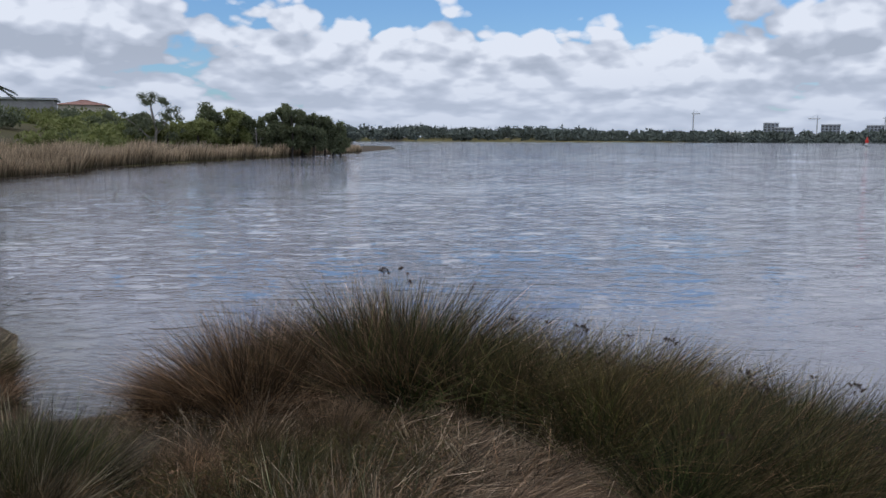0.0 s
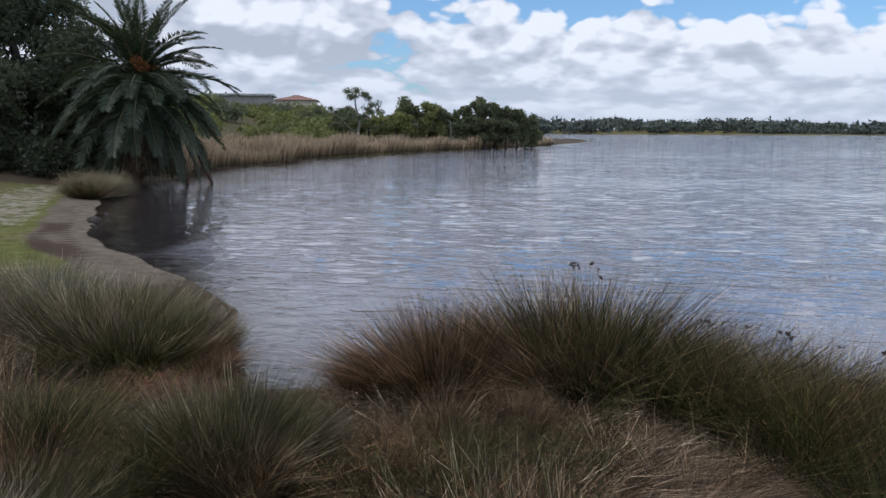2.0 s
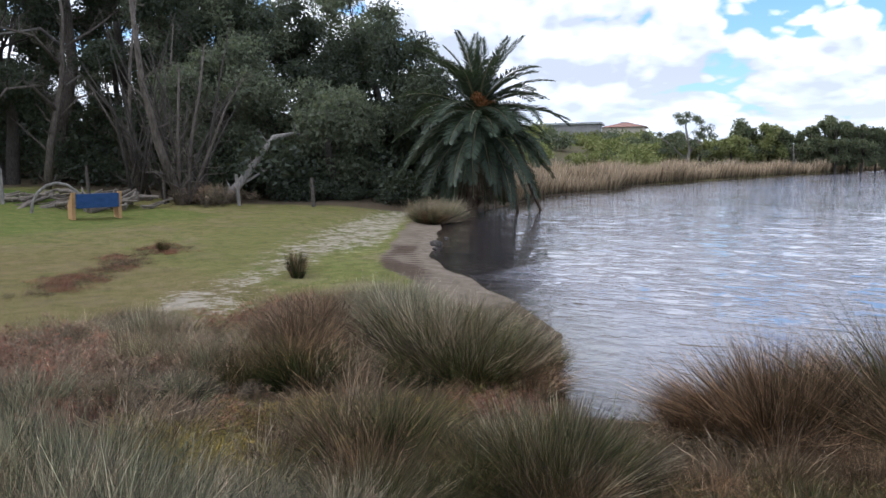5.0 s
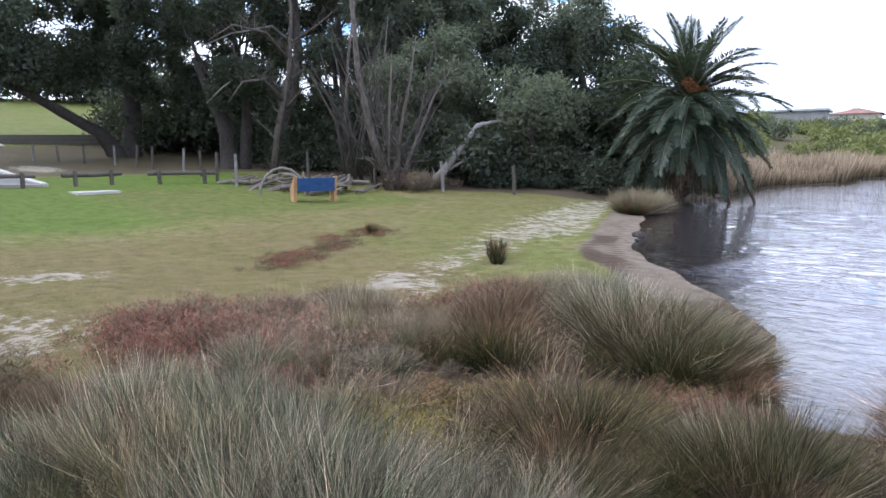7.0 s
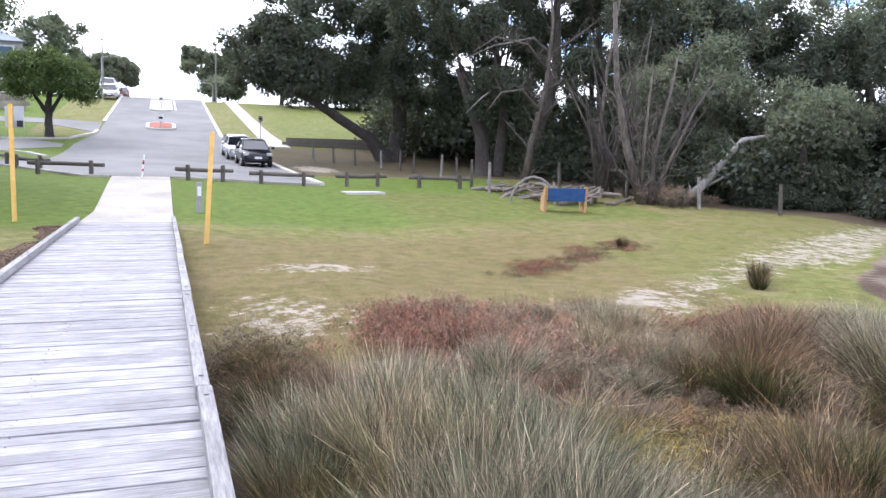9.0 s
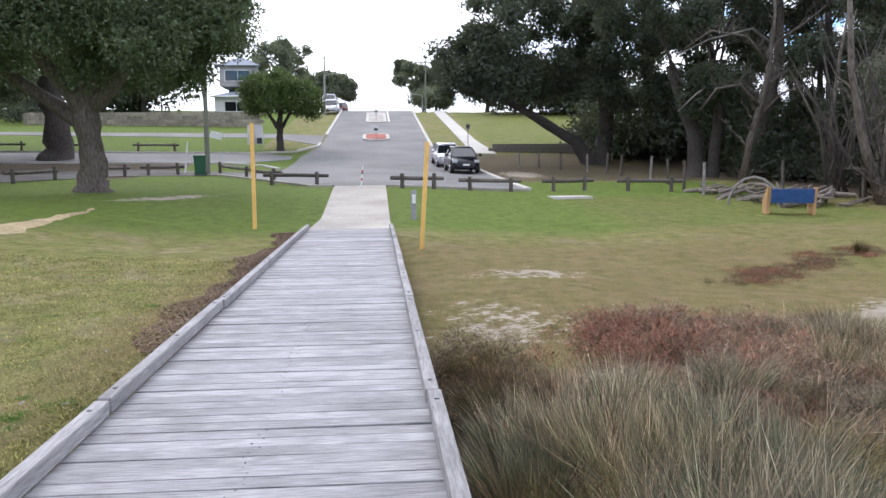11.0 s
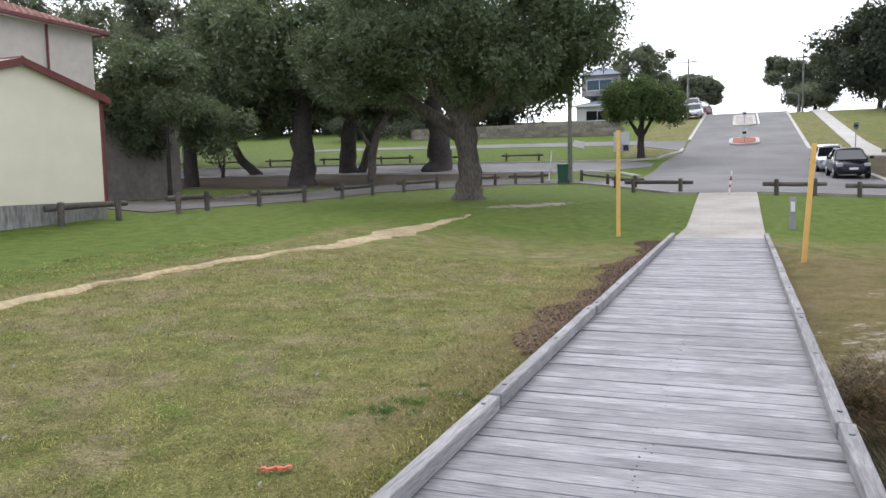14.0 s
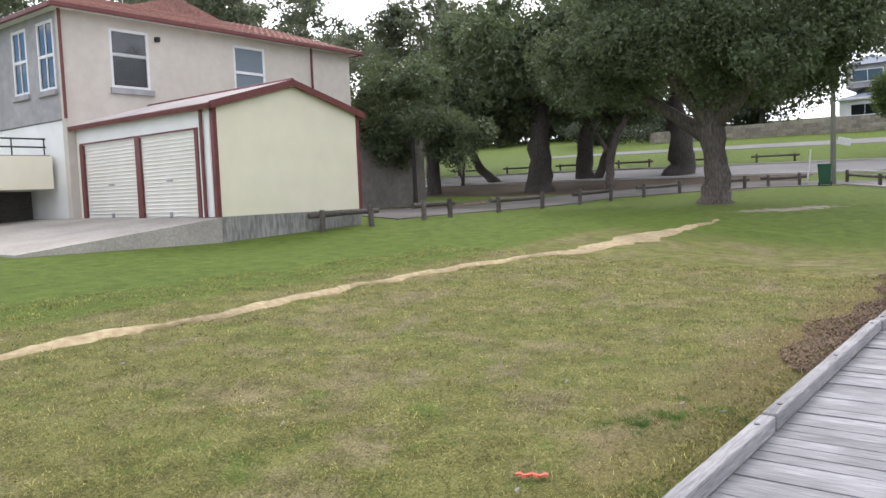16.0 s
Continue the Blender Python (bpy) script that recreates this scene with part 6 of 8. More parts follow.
def make_tussocks():
    rng, pick = np.random.default_rng(7), random.Random(7)

    def kind(live, straw, n, tall, fan, foot, share, lean=(0.06, -0.02), bend=0.25, width=0.005, even=0.3, loose=0.11, shapes=3, mess=1.0):
        """Shapes of one sort, each of live stems and straw stems."""
        return [(tussock_mesh("live_tuft", live, int(n * (1 - share)), tall, fan, foot, rng, width, lean, bend, 2, even, loose, mess),
                 tussock_mesh("dry_tuft", straw, int(n * share), tall * 1.0, fan * 1.04, foot, rng, width * 0.9, lean, bend * 1.2, 2, even, loose, mess)) for _ in range(shapes)]

    def twiggy(live, straw, n, tall, wide, share=0.2, twig=0.05):
        """Three shapes of a low bush of short twigs, uneven on top."""
        out = []
        for _ in range(3):
            pair = []
            knots = rng.normal(0, wide * 0.5, (14, 2))
            lift = tall * (0.45 + 0.6 * rng.random(14))
            for name, mat, m in (("live_tuft", live, int(n * (1 - share))), ("dry_tuft", straw, int(n * share))):
                of = rng.integers(0, 14, m)
                off = rng.normal(0, wide * 0.17, (m, 2))
                q = np.hypot(off[:, 0], off[:, 1]) / (wide * 0.4)
                z = lift[of] * np.sqrt(np.maximum(0, 1 - q * q)) * rng.random(m) ** 0.5
                foot = np.concatenate([knots[of] + off, (z - 0.03)[:, None]], 1)
                aim = rng.normal(size=(m, 3)) * [0.8, 0.8, 0.5] + [0, 0, 0.8]
                aim /= np.linalg.norm(aim, axis=1, keepdims=True)
                verts, faces, along = blade_arrays(foot, aim, twig * (0.6 + 1.0 * rng.random(m)), 0.0038 + 0.003 * rng.random(m), 0.2 * rng.random(m), rng, 1)
                # low twigs take the dark foot colour, the bush's inner shade put into it
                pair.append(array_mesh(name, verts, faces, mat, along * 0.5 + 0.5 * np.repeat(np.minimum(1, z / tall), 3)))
            out.append(tuple(pair))
        return out

    def seed_mesh(tall, wide, lean, n=7):
        """Thin stems with small dark heads that stand above the rest."""
        at = np.stack([rng.normal(0, wide, n) + lean * tall * 0.5, rng.normal(0, wide, n), tall * (0.92 + 0.12 * rng.random(n))], 1)
        heads, faces = leaf_cloud(np.concatenate([at, np.full((n, 1), 0.014)], 1), n * 12, 0.024, 0.010, rng, 0.3, fine=True)
        foot = at * [0.4, 0.4, 0.2]
        aim = at - foot
        far = np.linalg.norm(aim, axis=1)
        stem, more, _ = blade_arrays(foot, aim / far[:, None], far, np.full(n, 0.008), np.zeros(n), rng, 1)
        return array_mesh("seed_tuft", np.concatenate([heads, stem]), [np.concatenate([faces, more[0] + len(heads)])], SEED_HEAD)

    seeded = {"hill": seed_mesh(0.98, 0.12, 0.05), "swept": seed_mesh(0.86, 0.1, 0.3)}
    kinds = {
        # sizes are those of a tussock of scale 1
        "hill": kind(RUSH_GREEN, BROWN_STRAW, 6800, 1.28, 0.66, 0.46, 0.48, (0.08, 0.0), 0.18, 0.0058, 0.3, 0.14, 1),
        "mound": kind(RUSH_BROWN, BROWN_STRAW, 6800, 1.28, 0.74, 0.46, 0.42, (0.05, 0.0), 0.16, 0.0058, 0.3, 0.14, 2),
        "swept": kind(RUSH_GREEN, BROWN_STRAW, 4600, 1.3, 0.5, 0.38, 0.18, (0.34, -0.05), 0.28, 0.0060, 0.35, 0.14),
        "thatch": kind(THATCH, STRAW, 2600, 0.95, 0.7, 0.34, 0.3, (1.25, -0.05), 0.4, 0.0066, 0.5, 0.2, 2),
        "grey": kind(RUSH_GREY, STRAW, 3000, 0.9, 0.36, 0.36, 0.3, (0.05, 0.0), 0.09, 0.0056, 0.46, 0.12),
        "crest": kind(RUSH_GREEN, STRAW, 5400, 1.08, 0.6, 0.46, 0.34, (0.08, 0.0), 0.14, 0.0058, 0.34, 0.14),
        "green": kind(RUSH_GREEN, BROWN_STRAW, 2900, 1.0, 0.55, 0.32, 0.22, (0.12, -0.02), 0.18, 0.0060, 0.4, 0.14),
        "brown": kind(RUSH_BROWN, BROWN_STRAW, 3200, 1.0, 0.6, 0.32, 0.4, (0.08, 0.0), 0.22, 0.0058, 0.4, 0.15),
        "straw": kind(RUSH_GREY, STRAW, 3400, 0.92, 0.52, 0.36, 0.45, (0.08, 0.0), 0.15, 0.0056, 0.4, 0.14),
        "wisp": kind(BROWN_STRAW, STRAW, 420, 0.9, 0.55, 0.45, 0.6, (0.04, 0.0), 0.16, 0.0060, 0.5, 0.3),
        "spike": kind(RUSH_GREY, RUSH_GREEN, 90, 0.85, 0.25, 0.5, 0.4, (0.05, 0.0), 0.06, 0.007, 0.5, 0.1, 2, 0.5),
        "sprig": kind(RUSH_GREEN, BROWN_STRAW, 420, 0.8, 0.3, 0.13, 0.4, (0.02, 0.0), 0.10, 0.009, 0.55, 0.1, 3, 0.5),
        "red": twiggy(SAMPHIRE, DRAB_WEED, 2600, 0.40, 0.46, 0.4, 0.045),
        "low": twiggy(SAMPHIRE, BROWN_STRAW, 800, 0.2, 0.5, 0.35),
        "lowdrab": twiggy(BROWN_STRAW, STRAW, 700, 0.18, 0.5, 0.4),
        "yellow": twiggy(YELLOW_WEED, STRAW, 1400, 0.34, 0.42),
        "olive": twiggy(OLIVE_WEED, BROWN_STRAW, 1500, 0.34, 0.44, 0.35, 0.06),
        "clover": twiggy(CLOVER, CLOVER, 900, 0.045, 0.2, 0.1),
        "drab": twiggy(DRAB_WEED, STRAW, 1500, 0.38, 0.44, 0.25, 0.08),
    }
    words = {"grey": ("rush_tussock", "grey-green rush tussock with straw tips", "rush"), "green": ("rush_tussock", "dark green rush tussock on the bank", "rush"), "hill": ("rush_tussock", "tall green and brown rush tussock at the water", "rush"), "mound": ("rush_tussock", "great domed brown rush tussock at the water", "rush"),
             "swept": ("rush_tussock", "long dark green rushes swept over by wind", "rush"), "crest": ("rush_tussock", "green rush tussock with pale straw crest", "rush"), "straw": ("rush_tussock", "straw-grey fanning rush tussock on the bank", "rush"), "spike": ("rush_tussock", "few pale upright rush spikes", "rush"),
             "brown": ("rush_tussock", "brown weathered rush tussock on the bank", "rush"), "wisp": ("grass_tuft", "thin dry straw-coloured grass tuft", "grass"), "sprig": ("rush_tussock", "small dark upright rush tuft on the grass", "rush"), "thatch": ("rush_tussock", "flattened mass of dead straw-brown rush", "rush"),
             "red": ("samphire_clump", "low red-brown samphire clump", "plant"), "low": ("samphire_clump", "flat reddish samphire patch on the grass", "plant"), "lowdrab": ("weed_clump", "flat olive weed patch on the grass", "plant"), "yellow": ("weed_clump", "low yellow-green weed clump", "plant"), "olive": ("weed_clump", "low olive-brown weed clump", "plant"), "clover": ("clover_patch", "small dark green clover patch in the lawn", "plant"), "drab": ("weed_clump", "low drab brown twiggy weed clump", "plant")}
    spots = [
        # the two great brown mounds at the water and the swept rushes east of them
        ("mound", -1.02, 5.75, 0.86), ("hill", 0.05, 6.0, 1.1), ("brown", -1.55, 5.55, 0.66), ("brown", -0.5, 5.25, 0.5),
        ("swept", 0.72, 5.55, 0.88), ("swept", 1.2, 5.35, 0.9), ("swept", 1.75, 5.1, 0.92), ("swept", 2.15, 4.75, 0.8), ("swept", 1.5, 4.6, 0.78), ("swept", 2.05, 4.15, 0.78), ("swept", 2.6, 4.3, 0.8), ("swept", 1.75, 3.8, 0.6), ("swept", 2.4, 3.6, 0.66),
        ("swept", 3.75, 3.95, 0.8), ("green", 4.1, 3.4, 1.0),
        ("thatch", 0.2, 4.9, 0.62), ("thatch", 0.55, 4.45, 0.66), ("thatch", 0.4, 4.0, 0.6), ("thatch", 0.95, 4.15, 0.7), ("thatch", 0.8, 3.6, 0.6), ("thatch", 1.1, 4.7, 0.6), ("thatch", 1.35, 3.5, 0.6),
        ("brown", -0.75, 4.7, 0.5), ("brown", -0.25, 4.75, 0.5), ("green", -0.5, 4.3, 0.44), ("brown", -1.05, 4.3, 0.42), ("green", -0.1, 4.2, 0.4), ("brown", -0.9, 3.9, 0.42), ("green", -0.45, 3.8, 0.42), ("brown", 0.05, 3.7, 0.4),
        ("spike", -0.2, 3.6, 0.75), ("spike", -0.55, 3.7, 0.7), ("spike", 0.15, 3.5, 0.7), ("spike", -2.0, 3.7, 0.9),
        # beside the little inlet
        ("crest", -1.85, 3.85, 0.72), ("green", -2.2, 3.65, 0.66), ("green", -1.95, 3.6, 0.66), ("brown", -1.5, 3.5, 0.6), ("green", -2.2, 3.2, 0.55), ("crest", -2.35, 2.75, 0.5), ("brown", -1.3, 4.1, 0.45),
        ("green", -2.9, 3.5, 0.84), ("brown", -3.25, 3.35, 0.6), ("green", -3.55, 3.75, 0.6), ("brown", -2.65, 3.15, 0.58), ("wisp", -2.95, 3.2, 0.7),
        ("crest", -3.85, 5.85, 0.86), ("crest", -4.4, 6.05, 0.9), ("green", -3.5, 5.6, 0.55), ("brown", -3.3, 5.95, 0.55), ("green", -3.45, 6.25, 0.55), ("brown", -3.05, 5.6, 0.42), ("straw", -3.7, 6.45, 0.6), ("green", -4.2, 5.4, 0.6), ("straw", -4.0, 6.2, 0.85), ("straw", -4.5, 6.6, 1.0), ("straw", -4.95, 6.35, 0.95),
        ("green", -4.85, 4.55, 0.76), ("wisp", -4.6, 4.9, 0.7), ("wisp", -4.1, 5.6, 0.8), ("wisp", -5.2, 5.6, 0.8), ("brown", -5.3, 4.75, 0.8), ("green", -5.2, 4.25, 0.55), ("brown", -5.75, 5.35, 0.86), ("brown", -6.1, 6.0, 0.84), ("straw", -5.7, 6.9, 0.9), ("straw", -6.4, 7.5, 0.85), ("straw", -5.3, 6.6, 0.9), ("brown", -6.9, 6.7, 0.75), ("straw", -6.6, 7.0, 0.7),
        # grey stand along the boardwalk
        ("grey", -4.0, 1.25, 0.85), ("grey", -4.5, 1.0, 0.8), ("grey", -3.45, 1.4, 0.88), ("grey", -2.95, 1.15, 0.9), ("grey", -3.7, 1.85, 0.85), ("grey", -2.4, 1.5, 0.9), ("grey", -3.0, 1.75, 0.85), ("green", -3.2, 0.85, 0.7), ("grey", -1.9, 1.1, 0.85), ("grey", -4.95, 1.35, 0.75), ("grey", -5.3, 1.6, 0.66), ("brown", -5.5, 1.1, 0.55), ("grey", -4.4, 1.75, 0.78), ("green", -2.4, 0.8, 0.7), ("grey", -1.2, 1.5, 0.8), ("green", -0.5, 1.8, 0.7), ("green", 0.5, 1.8, 0.7), ("straw", -2.2, 2.1, 0.66), ("straw", -2.9, 2.35, 0.6), ("grey", -2.3, 0.55, 0.68), ("grey", -2.9, 0.5, 0.66), ("green", -3.5, 0.48, 0.62), ("grey", -4.1, 0.6, 0.68), ("grey", -4.8, 0.65, 0.62), ("green", -5.5, 0.6, 0.5), ("brown", -6.2, 0.7, 0.42), ("green", -6.8, 0.55, 0.36),
        ("grey", -7.0, 4.3, 0.7), ("brown", -6.5, 4.35, 0.7), ("straw", -7.6, 4.6, 0.66), ("grey", -6.2, 3.75, 0.62), ("brown", -8.3, 4.9, 0.55), ("straw", -5.9, 4.1, 0.6),
        # single tufts out on the flat
        ("sprig", -10.2, 9.3, 0.85), ("sprig", -10.45, 9.5, 0.7), ("sprig", -10.0, 9.15, 0.6), ("sprig", -10.65, 9.7, 0.8), ("sprig", -15.2, 9.8, 0.7), ("straw", -16.1, 20.6, 1.3), ("straw", -16.3, 21.1, 1.35), ("straw", -16.2, 21.5, 1.2), ("brown", -15.9, 20.4, 0.9), ("brown", -16.9, 22.0, 1.1),
    ]
    for _ in range(54):
        x, y = pick.uniform(-8.0, -5.6), pick.uniform(1.9, 4.6)
        spots.append(("red" if pick.random() < 1.0 - 0.35 * (y - 2.2) else "drab", x, y, pick.uniform(0.6, 1.2)))
    for _ in range(64):
        spots.append((pick.choice(("wisp", "wisp", "wisp", "straw")), pick.uniform(-8.2, -5.2), pick.uniform(2.4, 5.2), pick.uniform(0.36, 0.62)))
    for _ in range(44):
        x, y = pick.uniform(-6.2, 1.0), pick.uniform(2.6, 6.6)
        if inland(x, y) > 0.35:
            spots.append(("wisp", x, y, pick.uniform(0.4, 0.8)))
    for _ in range(20):
        spots.append((pick.choice(("olive", "olive", "drab")), pick.uniform(-7.5, -1.0), pick.uniform(0.35, 0.95), pick.uniform(0.6, 1.1)))
    for _ in range(12):
        spots.append((pick.choice(("red", "drab")), pick.uniform(-7.6, -6.2), pick.uniform(5.4, 6.8), pick.uniform(0.8, 1.2)))
    for _ in range(90):
        k = pick.random()
        spots.append((pick.choice(("low", "lowdrab", "lowdrab")), -12.3 - 3.4 * k + pick.uniform(-0.35, 0.35), 5.8 + 4.4 * k + pick.gauss(0, 0.3), pick.uniform(0.35, 0.8)))
    for _ in range(26):
        spots.append((pick.choice(("yellow", "yellow", "olive")), pick.uniform(-4.4, -3.2), pick.uniform(2.5, 3.7), pick.uniform(0.6, 0.95)))
    for _ in range(20):
        spots.append((pick.choice(("red", "drab", "drab")), pick.uniform(-5.6, -4.2), pick.uniform(2.2, 4.2), pick.uniform(0.35, 0.7)))
    for _ in range(26):
        spots.append((pick.choice(("olive", "olive", "yellow", "drab")), pick.uniform(-3.9, -1.3), pick.uniform(4.0, 5.2), pick.uniform(0.5, 0.8)))
    for _ in range(16):
        spots.append(("olive", pick.uniform(-1.1, 0.3), pick.uniform(3.3, 4.9), pick.uniform(0.8, 1.15)))
    for _ in range(9):
        spots.append(("red", pick.uniform(-3.7, -2.7), pick.uniform(4.9, 5.5), pick.uniform(0.4, 0.6)))
    for _ in range(12):
        spots.append(("drab", pick.uniform(-27.0, -24.5), pick.uniform(17.0, 20.0), pick.uniform(1.4, 2.4)))
    spots += [("clover", x, y, s) for x, y, s in ((-4.6, -2.85, 1.0), (-4.85, -2.72, 1.1), (-4.45, -3.0, 0.7), (-5.15, -2.5, 0.9), (-5.3, -2.75, 0.6), (-9.0, -2.9, 0.9))]
    for sort, x, y, size in spots:
        name, label, category = words[sort]
        group = {"red": "samphire on the flat", "clover": "clover in the lawn", "low": "samphire on the flat", "lowdrab": "samphire on the flat", "yellow": "weeds on the bank", "olive": "weeds on the bank", "drab": "weeds on the bank"}.get(sort, "rushes along the shore")
        clump = thing(name, label, category, at=pose(x, y, height(x, y) - 0.01, 0, 0, pick.uniform(-25, 25) if sort in ("swept", "thatch") else pick.uniform(-60, 60)), group=group)
        clump.scale = (size, size, size * pick.uniform(0.94, 1.06))
        live, straw = pick.choice(kinds[sort])
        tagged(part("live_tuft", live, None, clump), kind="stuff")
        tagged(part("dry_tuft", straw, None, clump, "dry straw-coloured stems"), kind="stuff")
        if sort in seeded:
            tagged(part("seed_tuft", seeded[sort], None, clump, "dark brown seed heads on thin stems"), kind="stuff")


make_tussocks()


def make_reeds():
    """Reed bed along the far bank."""
    rng = np.random.default_rng(9)
    n = 38000
    k = rng.random(n) ** 1.6
    y = 32.5 + 97.5 * k
    xs = np.interp(y, [p[1] for p in SHORE[13:21]], [p[0] for p in SHORE[13:21]])
    x = xs - 0.2 - 13 * rng.random(n) ** 1.3
    foot = np.stack([x, y, heights(x, y) - 0.1], 1)
    aim = np.stack([0.12 + rng.normal(0, 0.12, n), rng.normal(0, 0.12, n), np.ones(n)], 1)
    aim /= np.linalg.norm(aim, axis=1, keepdims=True)
    patch = 0.8 + 0.35 * np.sin(x * 0.5 + y * 0.21) * np.sin(y * 0.33)
    verts, faces, along = blade_arrays(foot, aim, (1.25 + 0.9 * rng.random(n)) * patch, 0.027 + 0.0009 * y, 0.12 * np.ones(n), rng, 2)
    thing("reed_bed", "straw-coloured reed bed along the far bank", "reeds", shape=array_mesh("reed_bed", verts, faces, REED, along), kind="stuff")


make_reeds()


def make_lawn_blades():
    """Mown grass beside the boardwalk."""
    rng = np.random.default_rng(10)
    n = 165000
    x = -0.6 - 13 * rng.random(n) ** 1.5
    y = -2.08 - 9.5 * rng.random(n) ** 1.25
    keep = ~((y > -2.65) & (x < -6.0) & (rng.random(n) < (y + 2.65) / 0.5))
    x, y = x[keep], y[keep]
    n = len(x)
    far = np.hypot(x, y)
    foot = np.stack([x, y, heights(x, y) - 0.01], 1)
    aim = np.stack([rng.normal(0, 0.6, n), rng.normal(0, 0.6, n), np.ones(n)], 1)
    aim /= np.linalg.norm(aim, axis=1, keepdims=True)
    verts, faces, along = blade_arrays(foot, aim, 0.018 + 0.032 * rng.random(n), 0.0034 + 0.0008 * far, 0.5 * rng.random(n), rng, 1)
    me = array_mesh("lawn_grass", verts, faces, LAWN_BLADE, along)
    patch = 0.0
    for size, strength in ((0.9, 0.18), (0.38, 0.22), (0.16, 0.26)):
        a, b, c = rng.random(3) * 6.28
        patch = patch + strength * np.sin(x / size * 1.9 + 1.6 * np.sin(y / size * 1.3 + a) + b) * np.sin(y / size * 2.1 + 1.4 * np.sin(x / size * 1.1 + c))
    me.attributes.new("lock", "FLOAT", "POINT").data.foreach_set("value", np.repeat(patch, 3).astype(np.float32))
    thing("lawn_grass", "short mown yellow-green lawn grass", "grass", shape=me, kind="stuff")


make_lawn_blades()


def make_litter():
    """Dead leaves and bark that gather along the timber edge."""
    rng = np.random.default_rng(14)
    n = 44000
    x = -18.4 + 11.8 * rng.random(n) ** 1.25
    y = -2.02 - 0.7 * rng.random(n) ** 1.7 * (0.75 + 0.2 * np.sin(x * 1.3) + 0.12 * np.sin(x * 4.1))
    at = np.stack([x, y, heights(x, y) + 0.004 + 0.02 * rng.random(n)], 1)
    turn, size = rng.random(n) * 2 * np.pi, 0.007 + 0.014 * rng.random(n)
    aim = np.stack([np.cos(turn), np.sin(turn), rng.normal(0, 0.35, n)], 1) * size[:, None]
    side = np.stack([-np.sin(turn), np.cos(turn), rng.normal(0, 0.4, n)], 1) * size[:, None] * 0.4
    verts = np.stack([at - aim, at + side, at + aim, at - side], 1).reshape(-1, 3)
    thing("leaf_litter", "brown dead leaves gathered along the timber edge", "litter", shape=array_mesh("leaf_litter", verts, [np.arange(4 * n).reshape(-1, 4)], DEAD_LEAF), kind="stuff")


DEAD_LEAF = foliage("dead_leaf", [(0.0, (0.08, 0.05, 0.034)), (0.5, (0.18, 0.115, 0.078)), (0.85, (0.29, 0.20, 0.14)), (1.0, (0.44, 0.36, 0.27))], 0.8, 0.05)
make_litter()

# ---- bank across the bay ----
def bush_mesh(name, material, w, h, n, leaf, seed):
    rng = np.random.default_rng(seed)
    clumps = [(rng.normal(0, w * 0.35), rng.normal(0, w * 0.35), h * (0.3 + 0.45 * rng.random()), w * (0.25 + 0.2 * rng.random())) for _ in range(9)]
    verts, faces = leaf_cloud(clumps, int(n * 1.5), leaf * 0.85, leaf * 0.6, rng, 0.0, 0.3, fine=True)
    return array_mesh(name, verts, [faces], material)


